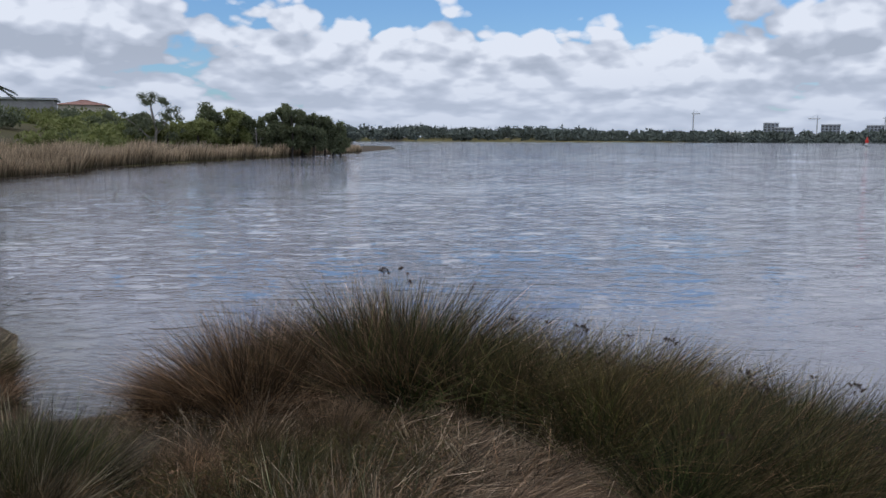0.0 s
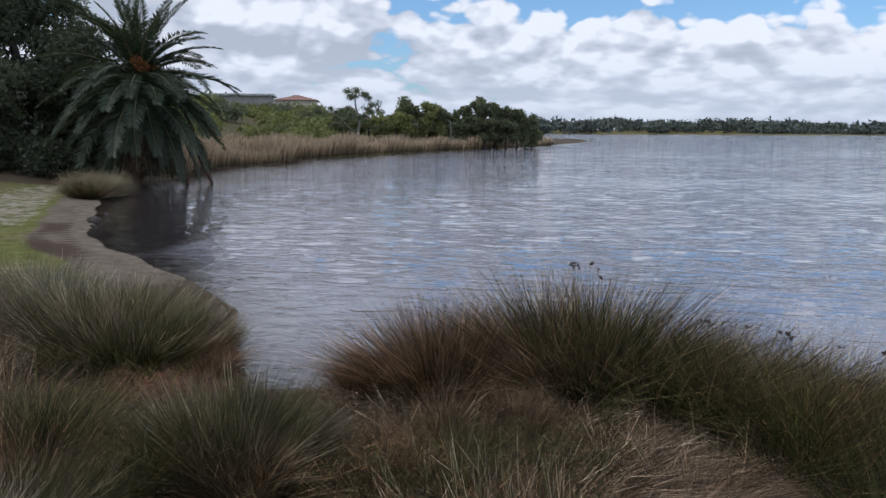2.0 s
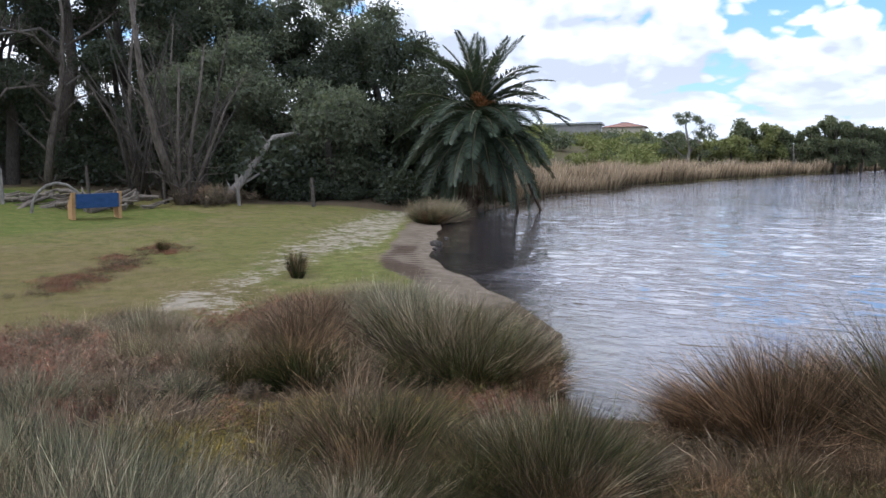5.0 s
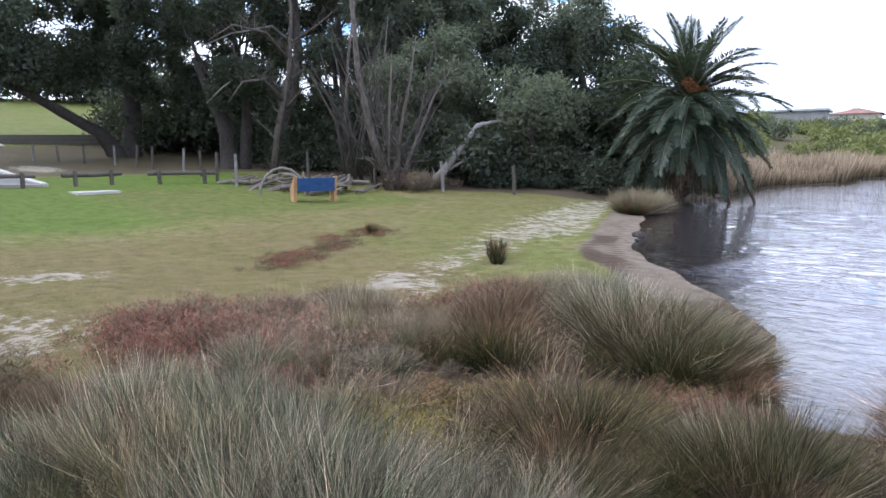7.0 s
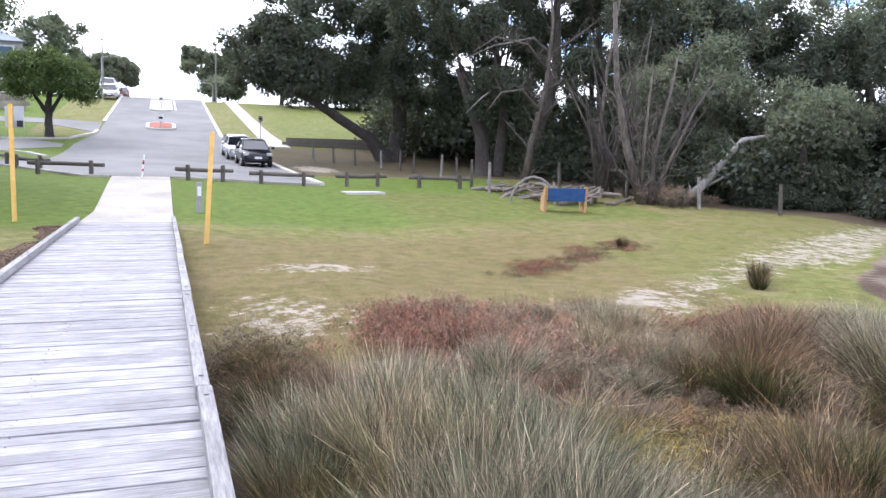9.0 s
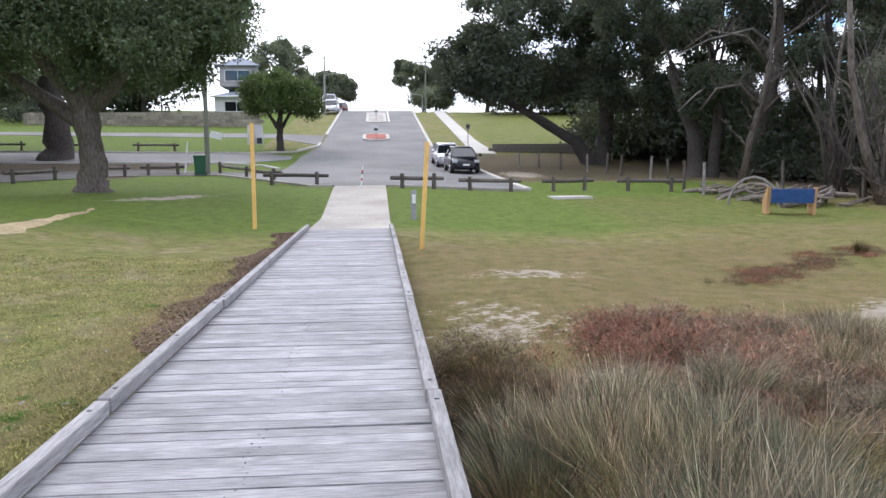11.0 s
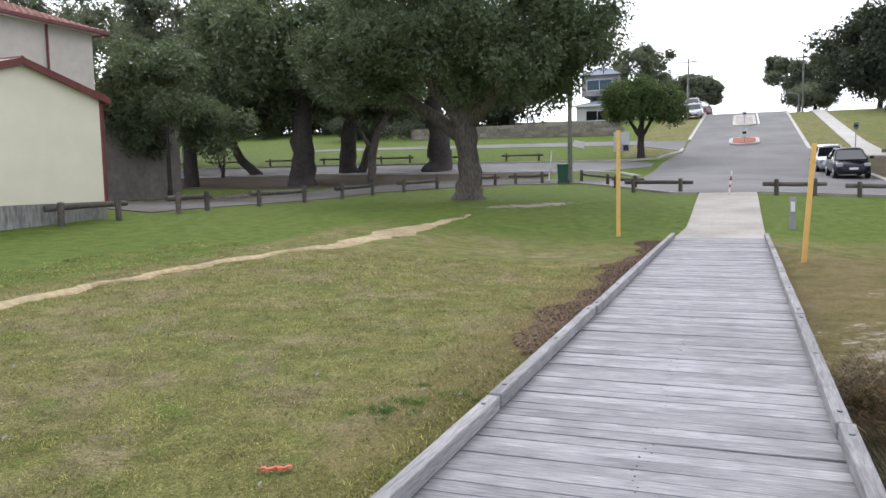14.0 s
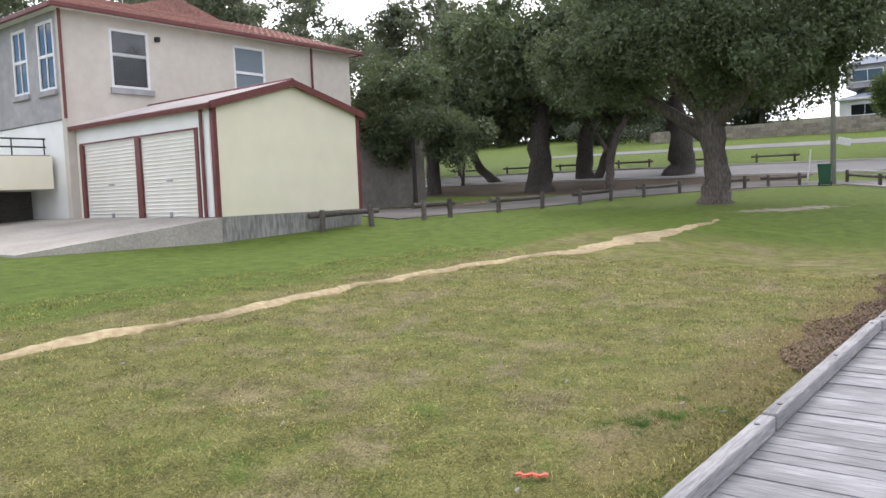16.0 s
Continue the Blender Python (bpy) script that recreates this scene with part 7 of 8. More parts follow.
def make_bank():
    rng = random.Random(19)
    shapes = [bush_mesh("bush", SCRUB, 2.6, 2.0, 420, 0.42, 40 + i) for i in range(3)] + [bush_mesh("bush", GUM_LEAF, 2.8, 2.4, 420, 0.42, 44)] + [bush_mesh("bush", CASUARINA, 2.8, 2.6, 420, 0.42, 45)]
    for i in range(95):
        y = rng.uniform(50, 140)
        edge = np.interp(y, [p[1] for p in SHORE[13:21]], [p[0] for p in SHORE[13:21]])
        x = edge - rng.uniform(9, 50)
        ob = thing("bush", "low green bush on the bank", "bush", at=pose(x, y, height(x, y) - 0.2, 0, 0, rng.uniform(0, 360)), group="scrub on the far bank", shape=shapes[rng.choice((0, 1, 2, 0, 1, 2, 3, 4))])
        ob.scale = [rng.uniform(0.7, 1.5)] * 3
    for i in range(22):
        x, y = rng.uniform(-70, -50), rng.uniform(112, 122)
        ob = thing("bush", "pale green bush below the houses", "bush", at=pose(x, y, height(x, y) - 0.2, 0, 0, rng.uniform(0, 360)), group="scrub on the far bank", shape=shapes[rng.choice((0, 1, 2, 3))])
        ob.scale = [rng.uniform(0.9, 1.5)] * 3
    # she-oaks out on the point
    for i, (az, d, h, w) in enumerate(((12.2, 97, 4.4, 1.6), (11.4, 97, 5.2, 1.5), (10.7, 96, 5.0, 1.6), (10.0, 98, 4.6, 1.7), (9.2, 97, 4.4, 1.7), (8.4, 98, 4.2, 1.6), (7.8, 99, 4.1, 1.5), (7.3, 100, 3.6, 1.3))):
        x, y = -math.sin(radians(az)) * d, math.cos(radians(az)) * d
        h, w = h * 1.22, w * 1.1
        make_tree("she_oak", "dark she-oak on the reedy point", (x, y), [[(0, 0, 0, 0.14), (0.1, 0.1, h * 0.4, 0.1), (0, 0, h * 0.8, 0.05)]], [((0, 0, h * 0.56), (w * 0.85, w * 0.85, h * 0.44), 24)], CASUARINA, DARK_BARK, 2600, 0.3, 0.55, 90 + i, 4, "she-oaks on the point", droop=0.0, floor=-0.95)
    for i, (az, d, h, w) in enumerate(((17.2, 92, 3.6, 2.4), (16.0, 96, 4.8, 2.8), (14.8, 97, 4.9, 2.8), (13.6, 99, 4.0, 2.4), (19.2, 92, 3.6, 2.4), (20.6, 94, 3.8, 2.2))):
        x, y = -math.sin(radians(az)) * d, math.cos(radians(az)) * d
        h, w = h * 1.25, w * 1.15
        make_tree("bank_tree", "rounded green tree on the bank", (x, y), [[(0, 0, 0, 0.16), (0.1, 0.1, h * 0.4, 0.12), (0, 0, h * 0.7, 0.06)]], [((0, 0, h * 0.5), (w * 0.8, w * 0.8, h * 0.46), 22)], CASUARINA if i % 2 else SCRUB, DARK_BARK, 2600, 0.32, 0.7, 105 + i, 4, "trees on the bank", droop=0.0, floor=-0.95)
    # open-crowned gum that stands above them
    make_tree("gum_tree", "open-crowned gum tree above the bank", (-30.6, 84), [[(0, 0, 0, 0.2), (0.3, 0, 2.8, 0.14), (-0.2, 0, 5.4, 0.08)], [(0.1, 0, 1.4, 0.1), (-2.0, 0, 3.4, 0.06), (-3.4, 0, 4.4, 0.03)], [(0.2, 0, 2.2, 0.08), (1.4, 0, 3.6, 0.05)]], [((0.1, 0, 5.7), (2.0, 1.5, 0.8), 9), ((-3.0, 0, 4.2), (2.2, 1.6, 0.7), 9), ((2.0, 0, 4.3), (1.5, 1.2, 0.7), 7), ((0.2, 0, 2.6), (3.0, 2.2, 1.5), 16)], GUM_LEAF, PALE_BARK, 3400, 0.17, 0.5, 120, 10)
    make_dead_tree("dead_tree", "small bare dead tree on the point", (-21.6, 92), [[(0, 0, 0, 0.08), (0.1, 0, 1.4, 0.06), (0, 0, 3.0, 0.03)]], 12, PALE_BARK, 14, 0.8)
    # plumes of pampas grass
    shape = tussock_mesh("plume_clump", REED, 260, 2.2, 0.35, 0.5, np.random.default_rng(5), 0.10, (0.05, 0), 0.15, 2)
    for az, d in ((19.2, 80), (18.0, 82), (17.4, 84), (11.9, 98), (12.4, 96), (24.5, 70), (26.0, 66)):
        x, y = -math.sin(radians(az)) * d, math.cos(radians(az)) * d
        thing("pampas_clump", "pale-plumed pampas grass clump", "grass", at=(x, y, height(x, y)), group="pampas on the bank", shape=shape)


make_bank()


def make_house(name, label, at, turn, w, d, h, wall, roof_mat, pitch=1.6, hip=True, windows=3, flat=False):
    c = thing(name, label, "house", at=(at[0], at[1], at[2]), turn=turn)
    part("wall", box((0, 0, -1.5), (w, d, h)), wall, c)
    if flat:
        part("roof", box((-0.5, -0.8, h), (w + 0.5, d + 0.5, h + 0.3), 0.03), roof_mat, c)
    else:
        bm = bmesh.new()
        o = 0.5
        r = d / 2 if hip else 0
        v = [bm.verts.new(p) for p in ((-o, -o, h), (w + o, -o, h), (w + o, d + o, h), (-o, d + o, h), (r, d / 2, h + pitch), (w - r, d / 2, h + pitch))]
        for f in ((0, 1, 5, 4), (1, 2, 5), (2, 3, 4, 5), (3, 0, 4), (3, 2, 1, 0)):
            bm.faces.new([v[i] for i in f])
        part("roof", bm, roof_mat, c)
        part("gutter", box((-o, -o - 0.1, h - 0.16), (w + o, -o, h + 0.04), 0.02), WHITE, c)
    step = w / windows
    for i in range(windows):
        x = step * (i + 0.5)
        window("window", c, pose(x - step * 0.28, -0.06, h - 1.9), step * 0.56, 1.3, GLASS, 2)
    return c


# houses on the slope across the bay
make_house("house", "long low pale-roofed house on the bank", (-60.6, 124.6, 5.0), 203, 14, 9, 2.0, GREY_RENDER, STEEL_PALE, flat=True, windows=5)
make_house("house", "red-tiled house on the bank", (-58.6, 138.8, 5.2), 200, 7.2, 8, 1.7, RENDER, TILE, 1.0, windows=2)
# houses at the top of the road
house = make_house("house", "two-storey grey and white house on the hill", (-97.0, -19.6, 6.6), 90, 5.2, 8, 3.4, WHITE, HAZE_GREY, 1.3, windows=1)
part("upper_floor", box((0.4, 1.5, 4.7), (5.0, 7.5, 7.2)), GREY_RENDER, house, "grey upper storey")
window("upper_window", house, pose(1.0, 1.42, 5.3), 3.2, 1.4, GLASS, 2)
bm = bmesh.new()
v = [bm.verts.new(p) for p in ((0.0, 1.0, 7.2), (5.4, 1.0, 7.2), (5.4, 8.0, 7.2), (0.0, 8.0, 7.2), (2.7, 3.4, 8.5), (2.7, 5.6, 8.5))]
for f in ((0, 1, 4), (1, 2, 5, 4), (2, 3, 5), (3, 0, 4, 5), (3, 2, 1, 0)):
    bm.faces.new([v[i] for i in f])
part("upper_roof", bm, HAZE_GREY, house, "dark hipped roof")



def make_understory():
    """Bushes behind the trunks of the wood and along the top of the park."""
    rng = random.Random(52)
    dark = [bush_mesh("bush", DARK_LEAF, 3.0, 2.6, 1100, 0.25, 60 + i) for i in range(3)]
    for x0, x1, y0, y1, n, s0, s1 in ((-60, -53, 17, 30, 16, 1.0, 1.7), (-46, -36, 21, 30, 18, 0.9, 1.5), (-34, -24.5, 20.5, 26, 20, 0.6, 1.1), (-24.5, -19.8, 24.5, 31, 16, 0.35, 0.7), (-24.8, -22.0, 21.6, 24.5, 7, 0.3, 0.5), (-96, -90, -78, -24, 26, 1.2, 2.2), (-88, -80, -44, -36, 6, 0.9, 1.4), (-100, -90, 17, 44, 14, 1.6, 2.6)):
        for _ in range(n):
            x, y = rng.uniform(x0, x1), rng.uniform(y0, y1)
            ob = thing("bush", "dense dark green bush", "bush", at=pose(x, y, height(x, y) - 0.2, 0, 0, rng.uniform(0, 360)), group="undergrowth", shape=rng.choice(dark))
            ob.scale = [rng.uniform(s0, s1)] * 3


make_understory()


# ---- far shore ----
def make_far_shore():
    rng = np.random.default_rng(31)
    verts, faces, base = [], [], 0
    for i in range(560):
        az = radians(-34 + 60 * rng.random())
        d = 704 + 190 * rng.random()
        x, y = -math.sin(az) * d, math.cos(az) * d
        tall = (6 + 7 * rng.random()) * (1.0 if x > -20 else 1.15)
        if x > 150:
            tall *= 0.75
        w = tall * (0.55 + 0.4 * rng.random())
        z = height(x, y)
        clumps = [(x + rng.normal(0, w * 0.55), y + rng.normal(0, w * 0.3), z + tall * (0.2 + 0.55 * rng.random()), w * (0.3 + 0.25 * rng.random())) for _ in range(6)]
        v, f = leaf_cloud(clumps, 130, 2.4, 1.9, rng, 0.0, 0.4, fine=True)
        verts.append(v)
        faces.append(f + base)
        base += len(v)
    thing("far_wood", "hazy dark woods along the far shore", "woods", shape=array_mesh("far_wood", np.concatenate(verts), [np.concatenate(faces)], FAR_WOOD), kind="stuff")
    verts, faces, base = [], [], 0
    for i in range(170):
        az = radians(-33 + 26 * rng.random())
        d = 712 + 20 * rng.random()
        x, y = -math.sin(az) * d, math.cos(az) * d
        tall = 2 + 3 * rng.random()
        clumps = [(x + rng.normal(0, 3), y, height(x, y) + tall * rng.random(), 2.2) for _ in range(4)]
        v, f = leaf_cloud(clumps, 60, 1.8, 1.2, rng, 0.0, 0.4)
        verts.append(v)
        faces.append(f + base)
        base += len(v)
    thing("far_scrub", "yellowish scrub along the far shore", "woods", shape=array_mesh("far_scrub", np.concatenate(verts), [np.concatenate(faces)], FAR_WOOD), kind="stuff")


make_far_shore()


def tower(az, d, w, h, label, floors=6, bays=6):
    x, y = -math.sin(radians(az)) * d, math.cos(radians(az)) * d
    c = thing("apartment_building", label, "building", at=(x, y, 2.0), turn=az, group="far apartment blocks")
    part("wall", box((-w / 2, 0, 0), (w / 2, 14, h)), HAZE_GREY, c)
    for i in range(floors):
        for k in range(bays):
            fw, fh = w / bays, h * 0.92 / floors
            part("window", box((-w / 2 + fw * (k + 0.18), -0.25, 1 + fh * (i + 0.25)), (-w / 2 + fw * (k + 0.82), -0.05, 1 + fh * (i + 0.85))), GLASS, c)
    part("roof", box((-w / 2 - 0.4, -0.4, h), (w / 2 + 0.4, 14.4, h + 0.8)), STEEL_PALE, c)


tower(-22.6, 900, 15, 17, "hazy grey apartment tower beyond the far shore", 6, 4)
tower(-23.4, 890, 18, 12, "white low apartment block beyond the far shore", 4, 5)
tower(-26.2, 900, 18, 15, "grey apartment block under construction beyond the far shore", 5, 5)
tower(-28.9, 900, 20, 14, "grey apartment block beyond the far shore", 5, 6)


def crane(az, d, h, jib):
    x, y = -math.sin(radians(az)) * d, math.cos(radians(az)) * d
    c = thing("tower_crane", "slender pale tower crane against the sky", "crane", at=(x, y, 2), turn=az, group="cranes beyond the far shore")
    part("mast", box((-0.7, -0.7, 0), (0.7, 0.7, h)), STEEL_PALE, c)
    part("jib", box((-jib * 0.3, -0.5, h), (jib, 0.5, h + 1.1)), STEEL_PALE, c)
    part("apex", tube([(0, 0, h), (0, 0, h + 5)], [0.7, 0.2], 4), STEEL_PALE, c)
    part("tie", tube([(0, 0, h + 5), (jib * 0.8, 0, h + 1)], 0.18, 4), STEEL_PALE, c)


crane(-17.6, 900, 27, 7)
crane(-25.4, 905, 21, -9)
crane(-29.3, 900, 21, 8)
shed = thing("white_hall", "white hall roof on the far shore", "building", at=(295, 800, 2.2), turn=-20, shape=box((-11, 0, 0), (11, 14, 7.5), 0.5), material=WHITE)


def make_marker():
    x, y = 98, 181
    m = thing("channel_marker", "red channel marker pile standing in the water", "marker", at=(x, y, WATER_LEVEL))
    part("pile", tube([(0, 0, -1), (0, 0, 1.5)], 0.22, 8), WHITE, m, "pale pile")
    part("band", tube([(0, 0, 0.6), (0, 0, 1.0)], 0.26, 8), BLACK, m)
    part("head", box((-0.3, -0.2, 1.5), (0.3, 0.2, 2.3), 0.05), RED_PAINT, m, "red marker board")
    part("topmark", tube([(0, 0, 2.3), (0, 0, 2.8)], [0.2, 0.14], 8), RED_PAINT, m)


make_marker()


# ---- road furniture and cars ----
def make_island(x0, x1, y, w, label, fill):
    def loop(grow):
        pts = []
        n = 10
        for i in range(n + 1):
            a = math.pi * (i / n - 0.5)
            pts.append((x1 - w / 2 + (w / 2 + grow) * math.cos(a), y + (w / 2 + grow) * math.sin(a)))
        for i in range(n + 1):
            a = math.pi * (i / n + 0.5)
            pts.append((x0 + w / 2 + (w / 2 + grow) * math.cos(a), y + (w / 2 + grow) * math.sin(a)))
        return pts
    isle = thing("traffic_island", label, "traffic island", at=(0, 0, 0))
    for grow, lift, mat, name in ((0.0, 0.19, PALE_CONCRETE, "kerb_ring"), (-0.28, 0.20, fill, "paving")):
        bm = bmesh.new()
        pts = loop(grow)
        top = [bm.verts.new((px, py, height(px, py) + lift)) for px, py in pts]
        low = [bm.verts.new((px, py, height(px, py))) for px, py in pts]
        bm.faces.new(top)
        for i in range(len(pts)):
            k = (i + 1) % len(pts)
            bm.faces.new((low[i], low[k], top[k], top[i]))
        part(name, bm, mat, isle)
    return isle


make_island(-70.5, -65.5, -0.25, 2.3, "kerbed traffic island with red paving", RED_BRICK)
make_island(-95.0, -82.0, -0.2, 2.2, "long kerbed traffic island", CONCRETE)


def make_sign(name, label, x, y, tall, w, h, mat, lift=0.2):
    s = thing(name, label, "sign", at=(x, y, height(x, y) + lift))
    part("pole", tube([(0, 0, -0.3), (0, 0, tall)], 0.03, 8), GREY_METAL, s)
    part("board", box((0.03, -w / 2, tall - h), (0.045, w / 2, tall), 0.01), mat, s)
    part("bar", box((0.046, -w * 0.3, tall - h * 0.65), (0.052, w * 0.3, tall - h * 0.35)), BLACK if mat is not BLACK else WHITE, s)


make_sign("traffic_sign", "small white sign on the traffic island", -66.3, -0.25, 1.05, 0.5, 0.6, WHITE)
make_sign("island_sign", "small sign on the far island", -83.5, -0.2, 1.2, 0.45, 0.5, WHITE)
make_sign("street_sign", "slim street sign beside the footpath", -56.5, 6.4, 2.1, 0.3, 0.4, GREY_METAL)
thing("road_line", "worn white road line", "road marking", shape=box((-100, 1.15, -0.002), (-84, 1.3, 0.004)), material=WHITE, kind="structure",
      at=Matrix.Translation((0, 0, height(-92, 1.2) + 0.06)) @ Matrix.Translation((-92, 0, 0)) @ Matrix.Rotation(math.atan2(height(-84, 1) - height(-99, 1), -15), 4, "Y") @ Matrix.Rotation(math.pi, 4, "Z") @ Matrix.Translation((92, -2.4, 0)))


def loft(sections):
    """A closed hull through cross sections (lists of points of equal length)."""
    bm = bmesh.new()
    rings = [[bm.verts.new(p) for p in s] for s in sections]
    for a, b in zip(rings, rings[1:]):
        for i in range(len(a)):
            k = (i + 1) % len(a)
            bm.faces.new((a[i], a[k], b[k], b[i]))
    bm.faces.new(rings[0][::-1])
    bm.faces.new(rings[-1])
    return bm


def make_car(label, at, turn, paint, scale=1.0, group="parked cars", tall=1.0):
    """A small hatchback, nose along +x, its middle at the origin."""
    x, y = at
    slope = math.degrees(math.atan2(height(x + 1.3 * math.cos(radians(turn)), y) - height(x - 1.3 * math.cos(radians(turn)), y), 2.6))
    car = thing("car", label, "car", at=pose(x, y, height(x, y) + 0.06, 0, -slope, turn), group=group)
    car.scale = (scale, scale, scale * tall)
    def section(px, half, low, sill, belt):
        return [(px, -half * 0.9, low), (px, -half, sill), (px, -half * 0.97, belt - 0.06), (px, -half * 0.88, belt), (px, half * 0.88, belt), (px, half * 0.97, belt - 0.06), (px, half, sill), (px, half * 0.9, low)]
    hull = [(1.93, 0.55, 0.34, 0.42, 0.58), (1.86, 0.70, 0.26, 0.42, 0.68), (1.6, 0.80, 0.22, 0.45, 0.80), (1.0, 0.84, 0.2, 0.5, 0.93), (0.6, 0.85, 0.2, 0.5, 0.98), (-1.2, 0.85, 0.2, 0.5, 1.0), (-1.65, 0.82, 0.24, 0.5, 1.0), (-1.85, 0.74, 0.3, 0.5, 0.92), (-1.9, 0.66, 0.36, 0.46, 0.7)]
    part("body", loft([section(*h) for h in hull]), paint, car, smooth=True)
    def roof(px, half, z):
        return [(px, -half, z - 0.08), (px, -half * 0.9, z), (px, half * 0.9, z), (px, half, z - 0.08)]
    part("roof", loft([roof(0.28, 0.56, 1.43), roof(-0.1, 0.62, 1.5), roof(-0.9, 0.62, 1.5), roof(-1.45, 0.56, 1.42)]), paint, car, smooth=True)
    def glass_quad(pts, name):
        bm = bmesh.new()
        a = [bm.verts.new(p) for p in pts]
        f = bm.faces.new(a)
        ext = bmesh.ops.extrude_face_region(bm, geom=[f])["geom"]
        mid = sum((Vector(p) for p in pts), Vector()) / len(pts)
        for v in ext:
            if isinstance(v, bmesh.types.BMVert):
                v.co += (Vector((-0.5, 0, 1.1)) - mid).normalized() * 0.02
        part(name, bm, GLASS, car)
    glass_quad([(1.0, -0.72, 0.95), (1.0, 0.72, 0.95), (0.28, 0.56, 1.41), (0.28, -0.56, 1.41)], "windscreen")
    glass_quad([(-1.8, -0.66, 1.0), (-1.8, 0.66, 1.0), (-1.45, 0.54, 1.40), (-1.45, -0.54, 1.40)], "rear_window")
    for s in (-1, 1):
        glass_quad([(0.92, s * 0.77, 0.97), (-0.25, s * 0.79, 0.99), (-0.25, s * 0.62, 1.43), (0.25, s * 0.59, 1.41)], "side_window")
        glass_quad([(-0.33, s * 0.79, 0.99), (-1.35, s * 0.77, 1.0), (-1.3, s * 0.59, 1.41), (-0.33, s * 0.62, 1.43)], "side_window")
        part("pillar", tube([(1.0, s * 0.75, 0.95), (0.28, s * 0.59, 1.42)], 0.035, 6), paint, car)
        part("pillar", tube([(-0.29, s * 0.8, 0.99), (-0.29, s * 0.63, 1.43)], 0.04, 6), paint, car)
        part("pillar", tube([(-1.75, s * 0.72, 0.98), (-1.4, s * 0.57, 1.42)], 0.07, 6), paint, car)
        part("mirror", box((0.72, s * 0.98 - 0.09, 0.96), (0.84, s * 0.98 + 0.09, 1.1), 0.03), paint, car)
        part("headlight", box((1.66, s * 0.62 - 0.14, 0.62), (1.9, s * 0.62 + 0.14, 0.8), 0.05), LAMP_GLASS, car, "clear headlight")
        part("tail_light", box((-1.9, s * 0.68 - 0.08, 0.75), (-1.75, s * 0.68 + 0.1, 1.0), 0.03), RED_PAINT, car)
        for wx in (1.2, -1.25):
            wheel = part("wheel", tube([(wx, s * 0.66, 0.3), (wx, s * 0.84, 0.3)], 0.3, 18), TYRE, car)
            part("rim", tube([(wx, s * 0.83, 0.3), (wx, s * 0.855, 0.3)], [0.2, 0.19], 12), CHROME, wheel)
    part("grille", box((1.86, -0.42, 0.36), (1.945, 0.42, 0.52), 0.02), BLACK, car)
    part("number_plate", box((1.94, -0.2, 0.47), (1.955, 0.2, 0.58), 0.005), WHITE, car)
    part("bonnet_seam", box((1.78, -0.5, 0.6), (1.93, 0.5, 0.63), 0.01), BLACK, car)
    return car


make_car("small black hatchback parked against the kerb, facing the water", (-45.6, 4.72), 2, CAR_BLACK)
make_car("silver hatchback parked behind the black car", (-51.2, 4.35), 3, CAR_SILVER, tall=0.94)
make_car("silver car parked on the verge up the hill", (-96.0, -5.6), 0, CAR_SILVER, 1.1, "far parked cars", 0.95)
make_car("white van parked on the hill", (-103.0, -6.2), 0, WHITE, 1.15, "far parked cars", 1.35)
make_car("dark red car parked on the hill", (-108.0, -4.9), 0, MAROON, 1.1, "far parked cars")


def make_bin():
    x, y = -40.9, -9.3
    b = thing("wheelie_bin", "dark green wheelie bin beside a power pole", "bin", at=(x, y, height(x, y)), turn=8)
    bm = loft([[(-0.2, -0.24, 0.06), (0.2, -0.24, 0.06), (0.2, 0.24, 0.06), (-0.2, 0.24, 0.06)], [(-0.27, -0.3, 0.98), (0.27, -0.3, 0.98), (0.27, 0.3, 0.98), (-0.27, 0.3, 0.98)]])
    part("body", bm, BIN_GREEN, b)
    part("lid", box((-0.31, -0.32, 0.982), (0.31, 0.32, 1.05), 0.03), BIN_GREEN, b, "green hinged lid")
    part("handle", tube([(-0.34, -0.24, 1.0), (-0.34, 0.24, 1.0)], 0.02, 8), BIN_GREEN, b)
    for s in (-1, 1):
        part("wheel", tube([(-0.2, s * 0.22, 0.1), (-0.2, s * 0.3, 0.1)], 0.1, 12), BLACK, b)


make_bin()


def make_pole(x, y, tall, label, plate=True, r=0.14):
    p = thing("power_pole", label, "pole", at=(x, y, height(x, y)), group="power poles")
    part("shaft", tube([(0, 0, -0.4), (0, 0, tall)], [r, r * 0.7], 10), POLE_TIMBER, p, "grey weathered timber pole")
    part("cross_arm", box((-0.05, -1.0, tall - 0.5), (0.05, 1.0, tall - 0.38), 0.01), FENCE_TIMBER, p)
    if plate:
        part("notice", box((0.13, -0.3, 1.95), (0.16, 0.32, 2.3), 0.01, None, Matrix.Rotation(radians(-14), 4, "X")), WHITE, p, "tilted white notice")


make_pole(-42.0, -9.15, 9.0, "weathered power pole with a small white notice")
make_pole(-98.0, 6.0, 6.5, "power pole beside the road on the hill", False, 0.12)
make_pole(-101.0, -6.6, 7.0, "distant power pole on the hill", False, 0.12)


